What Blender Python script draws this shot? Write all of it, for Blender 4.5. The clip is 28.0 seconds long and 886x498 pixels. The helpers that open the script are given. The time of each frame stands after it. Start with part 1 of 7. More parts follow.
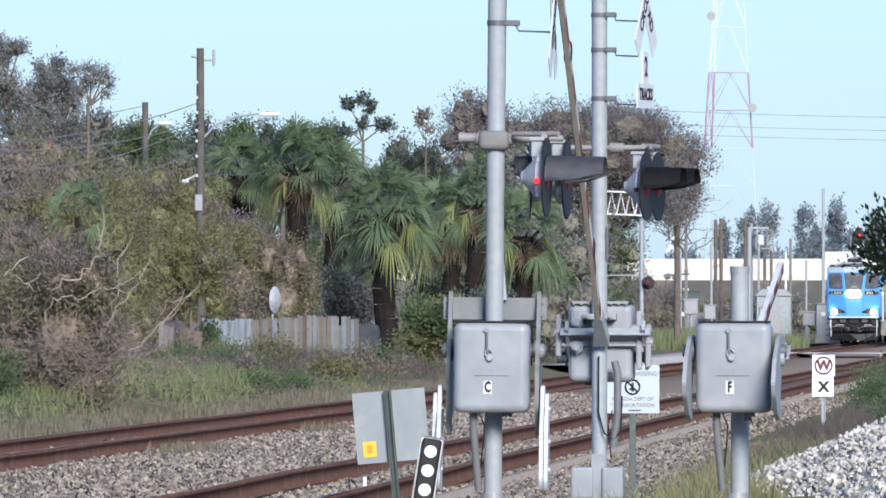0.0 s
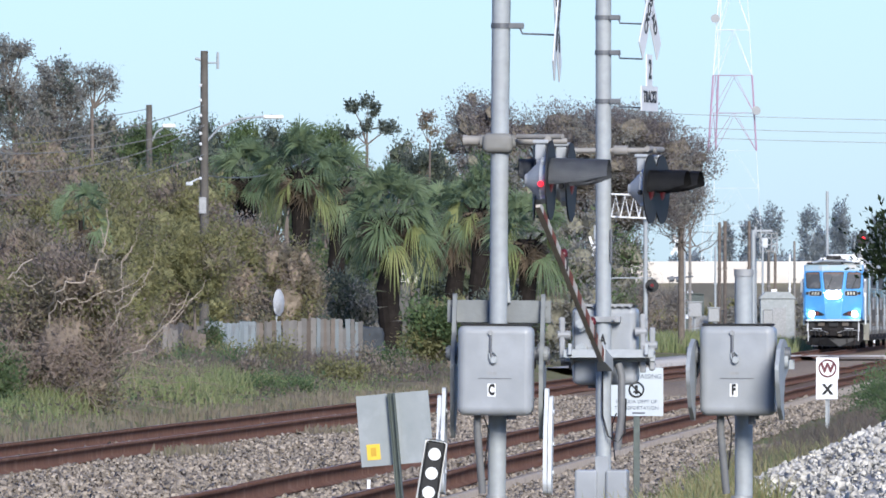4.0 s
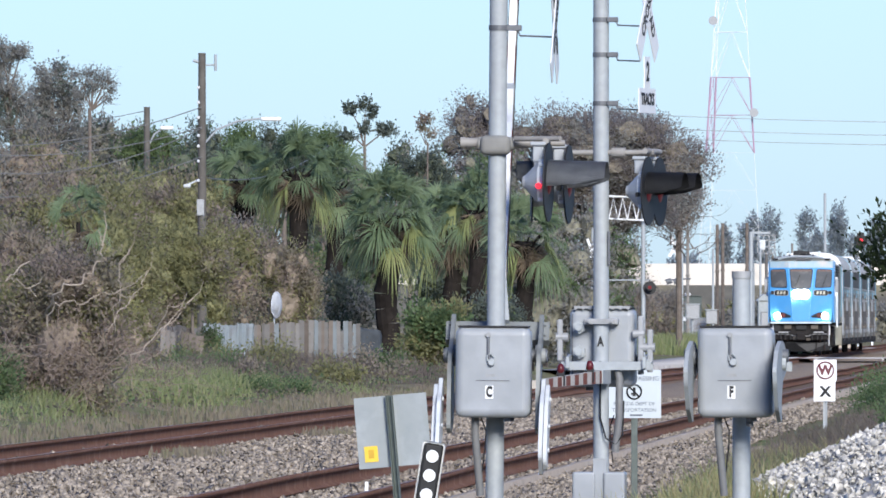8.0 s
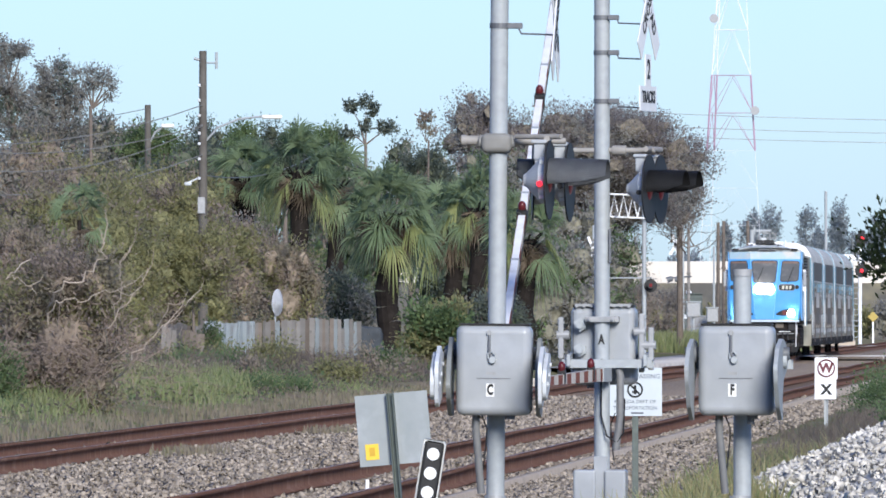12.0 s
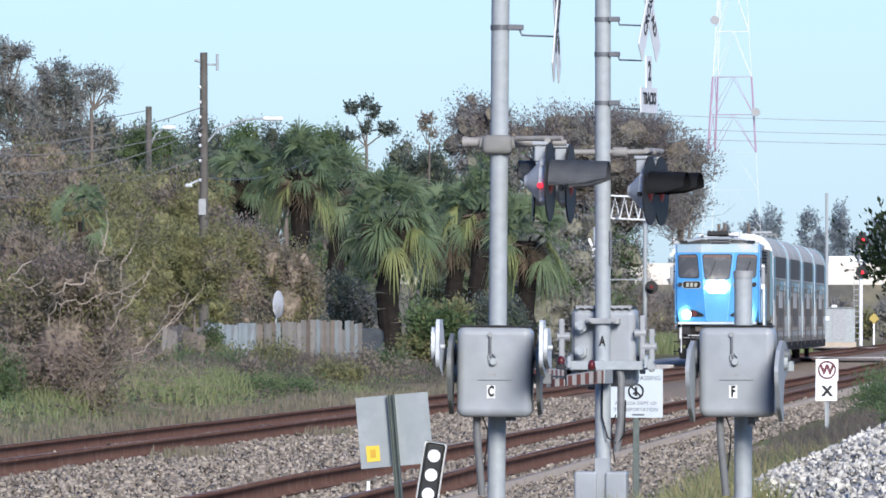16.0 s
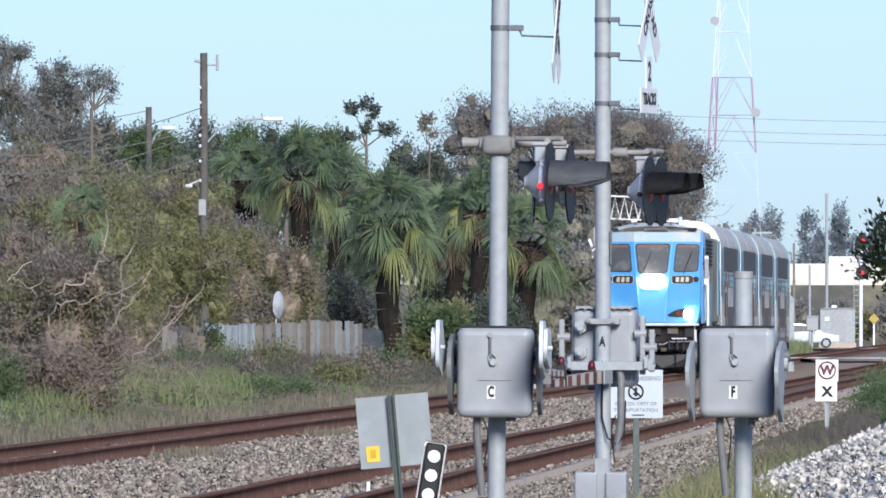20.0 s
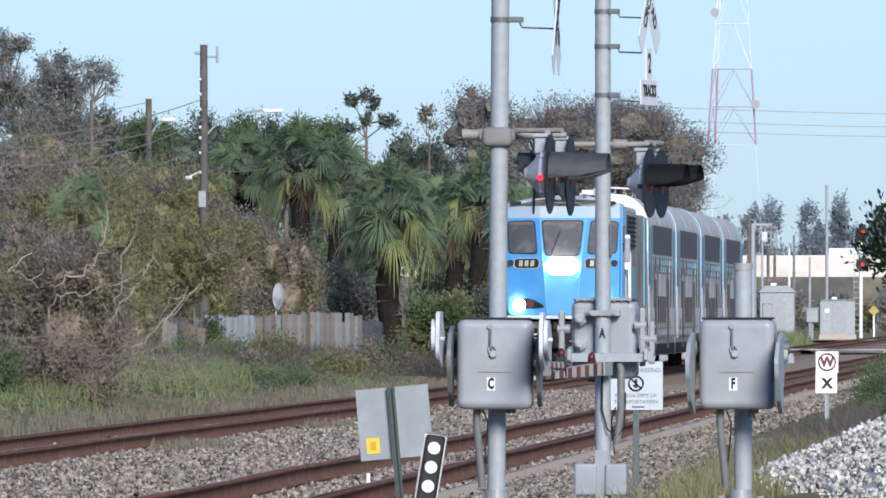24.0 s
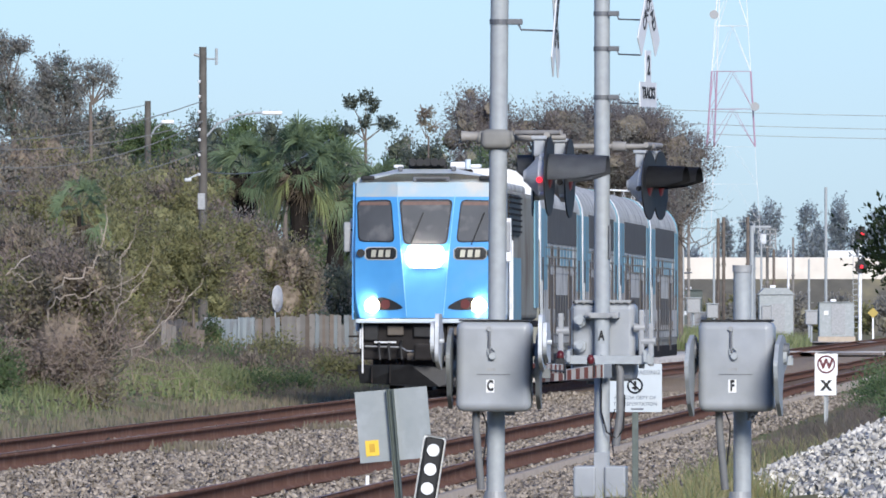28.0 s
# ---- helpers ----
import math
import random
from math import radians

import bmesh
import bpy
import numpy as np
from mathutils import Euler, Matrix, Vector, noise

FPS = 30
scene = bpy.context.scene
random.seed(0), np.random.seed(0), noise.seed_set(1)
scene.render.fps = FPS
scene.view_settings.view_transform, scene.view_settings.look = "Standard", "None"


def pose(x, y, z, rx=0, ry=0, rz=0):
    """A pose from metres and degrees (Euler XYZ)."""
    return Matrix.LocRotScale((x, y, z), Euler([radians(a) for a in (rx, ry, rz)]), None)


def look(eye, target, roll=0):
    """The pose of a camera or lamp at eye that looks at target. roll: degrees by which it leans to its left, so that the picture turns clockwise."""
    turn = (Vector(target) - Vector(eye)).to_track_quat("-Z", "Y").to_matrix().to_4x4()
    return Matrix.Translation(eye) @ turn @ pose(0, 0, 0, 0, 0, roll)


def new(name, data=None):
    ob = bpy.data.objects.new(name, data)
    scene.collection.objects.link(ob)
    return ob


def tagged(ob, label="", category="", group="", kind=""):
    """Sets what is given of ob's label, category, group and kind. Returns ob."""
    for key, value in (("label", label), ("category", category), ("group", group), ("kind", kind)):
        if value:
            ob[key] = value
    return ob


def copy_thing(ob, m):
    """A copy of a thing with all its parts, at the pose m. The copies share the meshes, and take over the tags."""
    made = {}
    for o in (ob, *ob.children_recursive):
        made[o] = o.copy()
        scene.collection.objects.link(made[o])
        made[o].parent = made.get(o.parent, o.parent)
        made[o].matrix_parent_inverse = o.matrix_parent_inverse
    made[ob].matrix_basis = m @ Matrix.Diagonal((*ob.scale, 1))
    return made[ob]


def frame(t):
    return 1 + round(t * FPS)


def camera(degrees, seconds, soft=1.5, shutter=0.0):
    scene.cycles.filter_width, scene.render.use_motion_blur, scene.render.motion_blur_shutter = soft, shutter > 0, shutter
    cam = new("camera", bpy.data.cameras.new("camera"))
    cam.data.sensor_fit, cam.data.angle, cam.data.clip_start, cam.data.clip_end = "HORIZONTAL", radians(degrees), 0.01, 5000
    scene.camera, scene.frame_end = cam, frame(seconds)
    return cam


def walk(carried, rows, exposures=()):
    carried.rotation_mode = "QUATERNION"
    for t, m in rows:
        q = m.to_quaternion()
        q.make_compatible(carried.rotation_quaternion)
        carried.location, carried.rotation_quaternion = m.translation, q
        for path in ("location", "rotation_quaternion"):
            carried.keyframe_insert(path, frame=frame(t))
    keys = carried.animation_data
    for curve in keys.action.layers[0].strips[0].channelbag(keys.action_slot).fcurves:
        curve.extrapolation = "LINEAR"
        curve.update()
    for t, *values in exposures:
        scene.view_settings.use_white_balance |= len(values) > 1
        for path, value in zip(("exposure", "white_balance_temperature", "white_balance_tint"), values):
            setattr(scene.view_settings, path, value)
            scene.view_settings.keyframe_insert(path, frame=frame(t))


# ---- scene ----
# A long telephoto view from a standing eye, along a double track, over a road crossing.
EYE_Z = 1.88
RAIL = 0.20            # top of rail
SLANT = 0.0457         # the track's drift to +x for each metre ahead
HEAD = -math.degrees(math.atan(SLANT))
FAR_TRACK, NEAR_TRACK = -13.9, -7.9

cam = camera(3.522, 28.0, soft=1.7)
EXPO = 0.82
walk(cam, [(t, pose(0, 0, EYE_Z, 90 + up, 0, left)) for t, left, up in (
    (0, -0.0137, 0.2602), (0.5, 0.0000, 0.2845), (1, -0.0070, 0.2708), (1.5, 0.0000, 0.2723), (2, -0.0070, 0.2654),
    (2.5, 0.0000, 0.2638), (3, -0.0036, 0.2604), (3.5, 0.0000, 0.2672), (5.5, 0.0034, 0.2759), (6, 0.0000, 0.2845),
    (6.5, 0.0137, 0.2638), (7, -0.0034, 0.2568), (7.5, 0.0000, 0.2620), (8, -0.0070, 0.2793), (8.5, 0.0000, 0.2811),
    (9, 0.0000, 0.2759), (9.5, 0.0000, 0.2741), (10, -0.0034, 0.2741), (10.5, 0.0000, 0.2775), (11, 0.0000, 0.2723),
    (11.5, 0.0000, 0.2775), (12, -0.0034, 0.2708), (12.5, 0.0000, 0.2793), (14.5, 0.0067, 0.2878), (15, 0.0000, 0.2759),
    (15.5, 0.0000, 0.2775), (16, 0.0000, 0.2775), (16.5, 0.0000, 0.2723), (17, 0.0000, 0.2741), (17.5, 0.0000, 0.2723),
    (18, 0.0000, 0.2741), (18.5, 0.0000, 0.2741), (19, 0.0000, 0.2723), (19.5, 0.0000, 0.2741), (20, 0.0000, 0.2793),
    (20.5, 0.0000, 0.2708), (21, 0.0000, 0.2775), (21.5, 0.0000, 0.2741), (23.5, 0.0067, 0.2672), (24, 0.0000, 0.2465),
    (24.5, 0.0070, 0.2499), (25, -0.0034, 0.2602), (25.5, 0.0000, 0.2741), (26, 0.0000, 0.2620), (26.5, 0.0067, 0.2568),
    (27, -0.0034, 0.2586), (27.5, 0.0034, 0.2654), (28, -0.0034, 0.2552),
)],
     exposures=[(0.0, EXPO), (2.0, EXPO), (6.0, EXPO - 0.03), (18.0, EXPO - 0.03), (21.0, EXPO - 0.1), (28.0, EXPO - 0.17)])

# ---- light: hazy bright day, soft sun behind the eye's right shoulder ----
SUN_EL, SUN_AZ = radians(25), radians(165)     # azimuth clockwise from +y
world = bpy.data.worlds.new("world")
scene.world = world
world.use_nodes = True
wn, wl = world.node_tree.nodes, world.node_tree.links
sky = wn.new("ShaderNodeTexSky")
sky.sky_type = "NISHITA"
sky.sun_disc = False
sky.sun_elevation, sky.sun_rotation = SUN_EL, SUN_AZ
sky.air_density, sky.dust_density, sky.ozone_density = 1.0, 0.3, 2.5
sky.altitude = 0
wn["Background"].inputs["Strength"].default_value = 0.058
tint = wn.new("ShaderNodeMix")           # humid coastal air: a cooler, cyan sky
tint.data_type, tint.blend_type = "RGBA", "MULTIPLY"
tint.inputs["Factor"].default_value = 1.0
tint.inputs["B"].default_value = (0.765, 1.06, 1.78, 1)
wl.new(sky.outputs[0], tint.inputs["A"])
wl.new(tint.outputs["Result"], wn["Background"].inputs["Color"])

sun = new("sun", bpy.data.lights.new("sun", "SUN"))
sun.data.energy, sun.data.angle, sun.data.color = 3.7, radians(20), (1.0, 0.96, 0.9)
toward = Vector((math.sin(SUN_AZ) * math.cos(SUN_EL), math.cos(SUN_AZ) * math.cos(SUN_EL), math.sin(SUN_EL)))
sun.matrix_world = look(toward * 300, (0, 0, 0))


# ---- materials ----
def mat(name, col, col2=None, rough=0.6, metal=0.0, scale=8.0, bump=0.0, mix=0.5, fine=0.0, per=0.0, emit=None, power=0.0,
        spec=0.5, grime=None, grime_scale=1.2, grime_at=0.62):
    """A node material: two colours blended by noise at two scales, optional stains, relief and per-piece shade."""
    m = bpy.data.materials.new(name)
    m.use_nodes = True
    n, l = m.node_tree.nodes, m.node_tree.links
    b = n["Principled BSDF"]
    b.inputs["Roughness"].default_value = rough
    b.inputs["Metallic"].default_value = metal
    b.inputs["Specular IOR Level"].default_value = spec
    co = n.new("ShaderNodeTexCoord")
    tex = n.new("ShaderNodeTexNoise")
    tex.inputs["Scale"].default_value, tex.inputs["Detail"].default_value = scale, 6
    l.new(co.outputs["Object"], tex.inputs["Vector"])
    ramp = n.new("ShaderNodeValToRGB")
    ramp.color_ramp.elements[0].position, ramp.color_ramp.elements[1].position = 0.5 - mix / 2, 0.5 + mix / 2
    c2 = col2 or tuple(c * 0.8 for c in col)
    ramp.color_ramp.elements[0].color, ramp.color_ramp.elements[1].color = (*c2, 1), (*col, 1)
    l.new(tex.outputs["Fac"], ramp.inputs["Fac"])
    out = ramp.outputs["Color"]
    if grime:
        t2 = n.new("ShaderNodeTexNoise")
        t2.inputs["Scale"].default_value, t2.inputs["Detail"].default_value = grime_scale, 8
        l.new(co.outputs["Object"], t2.inputs["Vector"])
        r2 = n.new("ShaderNodeValToRGB")
        r2.color_ramp.elements[0].position, r2.color_ramp.elements[1].position = grime_at - 0.1, grime_at + 0.12
        l.new(t2.outputs["Fac"], r2.inputs["Fac"])
        mx = n.new("ShaderNodeMix")
        mx.data_type = "RGBA"
        l.new(r2.outputs["Color"], mx.inputs["Factor"])
        l.new(out, mx.inputs["A"])
        mx.inputs["B"].default_value = (*grime, 1)
        out = mx.outputs["Result"]
    if per:
        geo = n.new("ShaderNodeNewGeometry")
        info = n.new("ShaderNodeObjectInfo")
        add = n.new("ShaderNodeMath")
        l.new(geo.outputs["Random Per Island"], add.inputs[0])
        l.new(info.outputs["Random"], add.inputs[1])
        fr = n.new("ShaderNodeMath")
        fr.operation = "FRACT"
        l.new(add.outputs[0], fr.inputs[0])
        mr = n.new("ShaderNodeMapRange")
        mr.inputs["To Min"].default_value, mr.inputs["To Max"].default_value = 1 - per, 1 + per
        l.new(fr.outputs[0], mr.inputs["Value"])
        hs = n.new("ShaderNodeHueSaturation")
        l.new(mr.outputs[0], hs.inputs["Value"])
        l.new(out, hs.inputs["Color"])
        out = hs.outputs["Color"]
    l.new(out, b.inputs["Base Color"])
    if bump:
        bp = n.new("ShaderNodeBump")
        bp.inputs["Strength"].default_value = bump
        bp.inputs["Distance"].default_value = 0.02
        t3 = n.new("ShaderNodeTexNoise")
        t3.inputs["Scale"].default_value, t3.inputs["Detail"].default_value = (fine or scale * 4), 5
        l.new(co.outputs["Object"], t3.inputs["Vector"])
        l.new(t3.outputs["Fac"], bp.inputs["Height"])
        l.new(bp.outputs[0], b.inputs["Normal"])
    if emit:
        b.inputs["Emission Color"].default_value = (*emit, 1)
        b.inputs["Emission Strength"].default_value = power
    return m


def leaf_mat(name, cols, rough=0.6, glow=0.55):
    """Foliage: each leaf takes its own tint from a ramp; light passes through."""
    m = bpy.data.materials.new(name)
    m.use_nodes = True
    n, l = m.node_tree.nodes, m.node_tree.links
    b = n["Principled BSDF"]
    b.inputs["Roughness"].default_value = rough
    b.inputs["Specular IOR Level"].default_value = 0.15
    geo = n.new("ShaderNodeNewGeometry")
    ramp = n.new("ShaderNodeValToRGB")
    els = ramp.color_ramp.elements
    while len(els) < len(cols):
        els.new(0.5)
    for i, c in enumerate(cols):
        els[i].position = i / (len(cols) - 1)
        els[i].color = (*c, 1)
    co = n.new("ShaderNodeTexCoord")
    tex = n.new("ShaderNodeTexNoise")
    tex.inputs["Scale"].default_value, tex.inputs["Detail"].default_value = 0.9, 3
    l.new(co.outputs["Object"], tex.inputs["Vector"])
    mx = n.new("ShaderNodeMix")
    mx.inputs["Factor"].default_value = 0.78
    l.new(geo.outputs["Random Per Island"], mx.inputs["A"])
    sc = n.new("ShaderNodeMapRange")
    sc.inputs["From Min"].default_value, sc.inputs["From Max"].default_value = 0.3, 0.7
    l.new(tex.outputs["Fac"], sc.inputs["Value"])
    l.new(sc.outputs[0], mx.inputs["B"])
    l.new(mx.outputs["Result"], ramp.inputs["Fac"])
    l.new(ramp.outputs["Color"], b.inputs["Base Color"])
    tr = n.new("ShaderNodeBsdfTranslucent")
    l.new(ramp.outputs["Color"], tr.inputs["Color"])
    ms = n.new("ShaderNodeMixShader")
    ms.inputs[0].default_value = glow
    l.new(b.outputs[0], ms.inputs[1])
    l.new(tr.outputs[0], ms.inputs[2])
    l.new(ms.outputs[0], n["Material Output"].inputs["Surface"])
    return m


GALV = mat("galvanised_steel", (0.302, 0.329, 0.347), (0.239, 0.261, 0.275), 0.6, 0.05, 14, 0.02, grime=(0.27, 0.288, 0.306), grime_scale=5)
BOXGREY = mat("grey_cabinet_paint", (0.266, 0.284, 0.302), (0.211, 0.227, 0.243), 0.38, 0.0, 4, 0.05, grime=(0.297, 0.315, 0.342), grime_scale=3)
BRACKET = mat("bracket_grey", (0.288, 0.297, 0.306), (0.198, 0.207, 0.216), 0.55, 0.15, 10, 0.1)
WHITE = mat("white_paint", (0.72, 0.729, 0.738), (0.594, 0.612, 0.63), 0.45, 0, 6, 0.03, grime=(0.45, 0.45, 0.441), grime_scale=4)
PALEPLATE = mat("pale_grey_plate", (0.504, 0.531, 0.558), (0.396, 0.423, 0.45), 0.5, 0, 5, 0.05, grime=(0.297, 0.306, 0.315), grime_scale=6)
SIGNBLUE = mat("weathered_sign_sheet", (0.423, 0.468, 0.495), (0.378, 0.423, 0.45), 0.5, 0, 5, grime=(0.405, 0.432, 0.45), grime_scale=6)
SIGNWHITE = mat("white_sign_sheet", (0.648, 0.657, 0.666), (0.585, 0.603, 0.621), 0.5, 0, 9)
SIGNGREY = mat("bare_aluminium", (0.266, 0.288, 0.295), (0.216, 0.242, 0.248), 0.55, 0.05, 7, 0.04, grime=(0.302, 0.324, 0.338), grime_scale=6)
BLACK = mat("black_paint", (0.02, 0.021, 0.023), (0.012, 0.012, 0.013), 0.55, 0, 8, spec=0.25)
HOODGREY = mat("dark_hood_paint", (0.12, 0.13, 0.145), (0.07, 0.075, 0.085), 0.5, 0, 9, 0.05)
LAMPGREY = mat("lamp_body_grey", (0.333, 0.356, 0.378), (0.261, 0.279, 0.302), 0.45, 0.1, 6)
RED = mat("faded_red_sheeting", (0.22, 0.075, 0.05), (0.15, 0.055, 0.04), 0.7, 0, 9, spec=0.08)
BOOMCREAM = mat("aged_white_sheeting", (0.55, 0.51, 0.45), (0.43, 0.4, 0.35), 0.7, 0, 9, spec=0.08)
REDLENS = mat("red_lens", (0.10, 0.005, 0.008), (0.07, 0.004, 0.006), 0.4, 0, 9, spec=0.2, emit=(1.0, 0.03, 0.05), power=0.03)
BOOMLENS = mat("dull_red_lamp_lens", (0.085, 0.012, 0.016), (0.055, 0.008, 0.011), 0.35, 0, 9, spec=0.25)
REDLIT = mat("lit_red_lens", (0.12, 0.004, 0.004), None, 0.25, 0, 9, emit=(1.0, 0.02, 0.04), power=1.3)
YELLOW = mat("yellow_sheeting", (0.70, 0.48, 0.05), (0.6, 0.4, 0.04), 0.5, 0, 9)
POSTGREEN = mat("dark_sign_post", (0.10, 0.12, 0.11), (0.06, 0.075, 0.07), 0.6, 0.3, 12, 0.1)
RUST = mat("rail_rust", (0.18, 0.0882, 0.054), (0.104, 0.0522, 0.0333), 0.85, 0.0, 5, 0.25, spec=0.1, grime=(0.216, 0.126, 0.0855), grime_scale=2)
RAILTOP = mat("rail_head_polish", (0.26, 0.19, 0.15), (0.17, 0.11, 0.085), 0.6, 0.1, 3, spec=0.15)
TIEMAT = mat("weathered_sleeper", (0.19, 0.16, 0.135), (0.11, 0.09, 0.075), 0.85, 0, 6, 0.3, per=0.2, spec=0.05)
BALLAST = mat("ballast_bed", (0.324, 0.261, 0.198), (0.198, 0.158, 0.122), 0.95, 0, 12, 0.9, 0.3, 30, spec=0.03)
STONE = mat("ballast_stone", (0.293, 0.257, 0.216), (0.184, 0.159, 0.135), 0.85, 0, 9, 0.2, per=0.42, spec=0.05)
TRACKBED = mat("rusty_track_bed", (0.225, 0.167, 0.126), (0.126, 0.09, 0.0675), 0.9, 0, 3, 0.7, 0.4, 30, spec=0.03)
PALESTONE = mat("white_limestone", (0.522, 0.508, 0.477), (0.36, 0.347, 0.324), 0.85, 0, 7, 0.2, per=0.25, spec=0.05)
CONCRETE = mat("old_concrete", (0.423, 0.36, 0.288), (0.324, 0.275, 0.225), 0.85, 0, 3, 0.2, grime=(0.27, 0.234, 0.194), grime_scale=1.5, spec=0.05)
WOODGREY = mat("weathered_wood", (0.19, 0.18, 0.168), (0.11, 0.102, 0.095), 0.8, 0, 4, 0.2, per=0.25)
FENCEWOOD = mat("silvered_fence_board", (0.152, 0.148, 0.144), (0.107, 0.101, 0.0962), 0.85, 0, 3, 0.2, per=0.28, spec=0.1, grime=(0.111, 0.0888, 0.074), grime_scale=1.5)
PALMBARK = mat("dark_palm_boots", (0.024, 0.0204, 0.0186), (0.012, 0.0102, 0.009), 0.95, 0, 5, 0.6, spec=0.05)
POLEWOOD = mat("dark_pole_timber", (0.10, 0.093, 0.083), (0.06, 0.054, 0.047), 0.85, 0, 4, 0.2)
LINEGREY = mat("dull_cable", (0.117, 0.122, 0.126), (0.09, 0.0945, 0.099), 0.6)
BARK = mat("grey_brown_bark", (0.15, 0.125, 0.105), (0.08, 0.065, 0.055), 0.9, 0, 5, 0.4)
PALEBRANCH = mat("dry_pale_branch", (0.36, 0.31, 0.26), (0.23, 0.19, 0.155), 0.85, 0, 4, 0.2)
DIRT = mat("dry_soil", (0.22, 0.18, 0.13), (0.13, 0.11, 0.075), 0.95, 0, 0.8, 0.5, 0.4, 6, grime=(0.12, 0.14, 0.06), grime_scale=0.25, grime_at=0.5, spec=0.03)


# ---- mesh helpers ----
def part(name, bm, material, parent, label="", smooth=False):
    """Link a bmesh as one mesh under a thing or a part (or on its own)."""
    me = bpy.data.meshes.new(name)
    bm.to_mesh(me)
    bm.free()
    me.materials.append(material)
    if smooth:
        for p in me.polygons:
            p.use_smooth = True
        me.set_sharp_from_angle(angle=radians(35))
    ob = new(name, me)
    if parent is not None:
        ob.parent = parent
    if label:
        ob["label"] = label
    return ob


def share(name, other, parent, m=None, label=""):
    """Another object on the mesh of one that is already there."""
    ob = new(name, other.data)
    ob.parent = parent
    if m is not None:
        ob.matrix_basis = m
    if label:
        ob["label"] = label
    return ob


def thing(name, m, label, category, group="", kind=""):
    ob = new(name)
    ob.matrix_basis = m
    return tagged(ob, label, category, group, kind)


def box(bm, c, size, bevel=0.0, m=None, seg=2):
    r = bmesh.ops.create_cube(bm, size=1.0, matrix=Matrix.Translation(c) @ Matrix.Diagonal((*size, 1)))
    vs = r["verts"]
    if bevel:
        es = list({e for v in vs for e in v.link_edges})
        r = bmesh.ops.bevel(bm, geom=es, offset=bevel, segments=seg, affect="EDGES", profile=0.5)
        vs = list({v for f in r["faces"] for v in f.verts} | {v for v in vs if v.is_valid})
    if m is not None:
        bmesh.ops.transform(bm, matrix=m, verts=vs)
    return vs


def tube(bm, a, b, r, r2=None, seg=14, caps=True):
    a, b = Vector(a), Vector(b)
    d = b - a
    m = Matrix.Translation((a + b) / 2) @ d.to_track_quat("Z", "Y").to_matrix().to_4x4()
    return bmesh.ops.create_cone(bm, cap_ends=caps, segments=seg, radius1=r, radius2=r if r2 is None else r2, depth=d.length, matrix=m)["verts"]


def pipe(bm, pts, r, seg=8, r_end=None):
    """One unbroken tube along a line of points."""
    pts = [Vector(p) for p in pts]
    rings, side = [], None
    for i, p in enumerate(pts):
        d = (pts[min(i + 1, len(pts) - 1)] - pts[max(i - 1, 0)]).normalized()
        if side is None:
            side = d.orthogonal().normalized()
        side = (side - d * side.dot(d)).normalized()
        up = d.cross(side)
        q = r if r_end is None else r + (r_end - r) * i / (len(pts) - 1)
        rings.append([bm.verts.new(p + (side * math.cos(6.2832 * k / seg) + up * math.sin(6.2832 * k / seg)) * q) for k in range(seg)])
    for a, b in zip(rings, rings[1:]):
        for k in range(seg):
            bm.faces.new((a[k], a[(k + 1) % seg], b[(k + 1) % seg], b[k]))
    bm.faces.new(rings[0][::-1])
    bm.faces.new(rings[-1])
    return bm


def slab(bm, pts, d):
    """A plate: a closed outline, pushed along d."""
    vs = [bm.verts.new(p) for p in pts]
    f = bm.faces.new(vs)
    g = bmesh.ops.extrude_face_region(bm, geom=[f])
    nv = [e for e in g["geom"] if isinstance(e, bmesh.types.BMVert)]
    bmesh.ops.translate(bm, verts=nv, vec=d)
    bmesh.ops.recalc_face_normals(bm, faces=bm.faces[:])


def soft_corners(pts, cut):
    """The outline with each corner rounded off."""
    out = []
    for i, p in enumerate(pts):
        p, a, b = Vector(p), Vector(pts[i - 1]), Vector(pts[(i + 1) % len(pts)])
        u, v = p + (a - p).normalized() * cut, p + (b - p).normalized() * cut
        out += [tuple(u), tuple(p.lerp((u + v) / 2, 0.55)), tuple(v)]
    return out


def fresh():
    return bmesh.new()


def one(fn, *a, **k):
    bm = bmesh.new()
    fn(bm, *a, **k)
    return bm


def raw(name, verts, faces, material, parent=None, kind="", label="", category=""):
    """A mesh straight from arrays."""
    me = bpy.data.meshes.new(name)
    verts, faces = np.asarray(verts, dtype=np.float32), np.asarray(faces, dtype=np.int32)
    k = faces.shape[1]
    me.vertices.add(len(verts))
    me.vertices.foreach_set("co", verts.ravel())
    me.loops.add(faces.size)
    me.loops.foreach_set("vertex_index", faces.ravel())
    me.polygons.add(len(faces))
    me.polygons.foreach_set("loop_start", np.arange(0, faces.size, k, dtype=np.int32))
    me.update(calc_edges=True)
    me.validate()
    me.materials.append(material)
    ob = new(name, me)
    if parent is not None:
        ob.parent = parent
    return tagged(ob, label, category, "", kind)


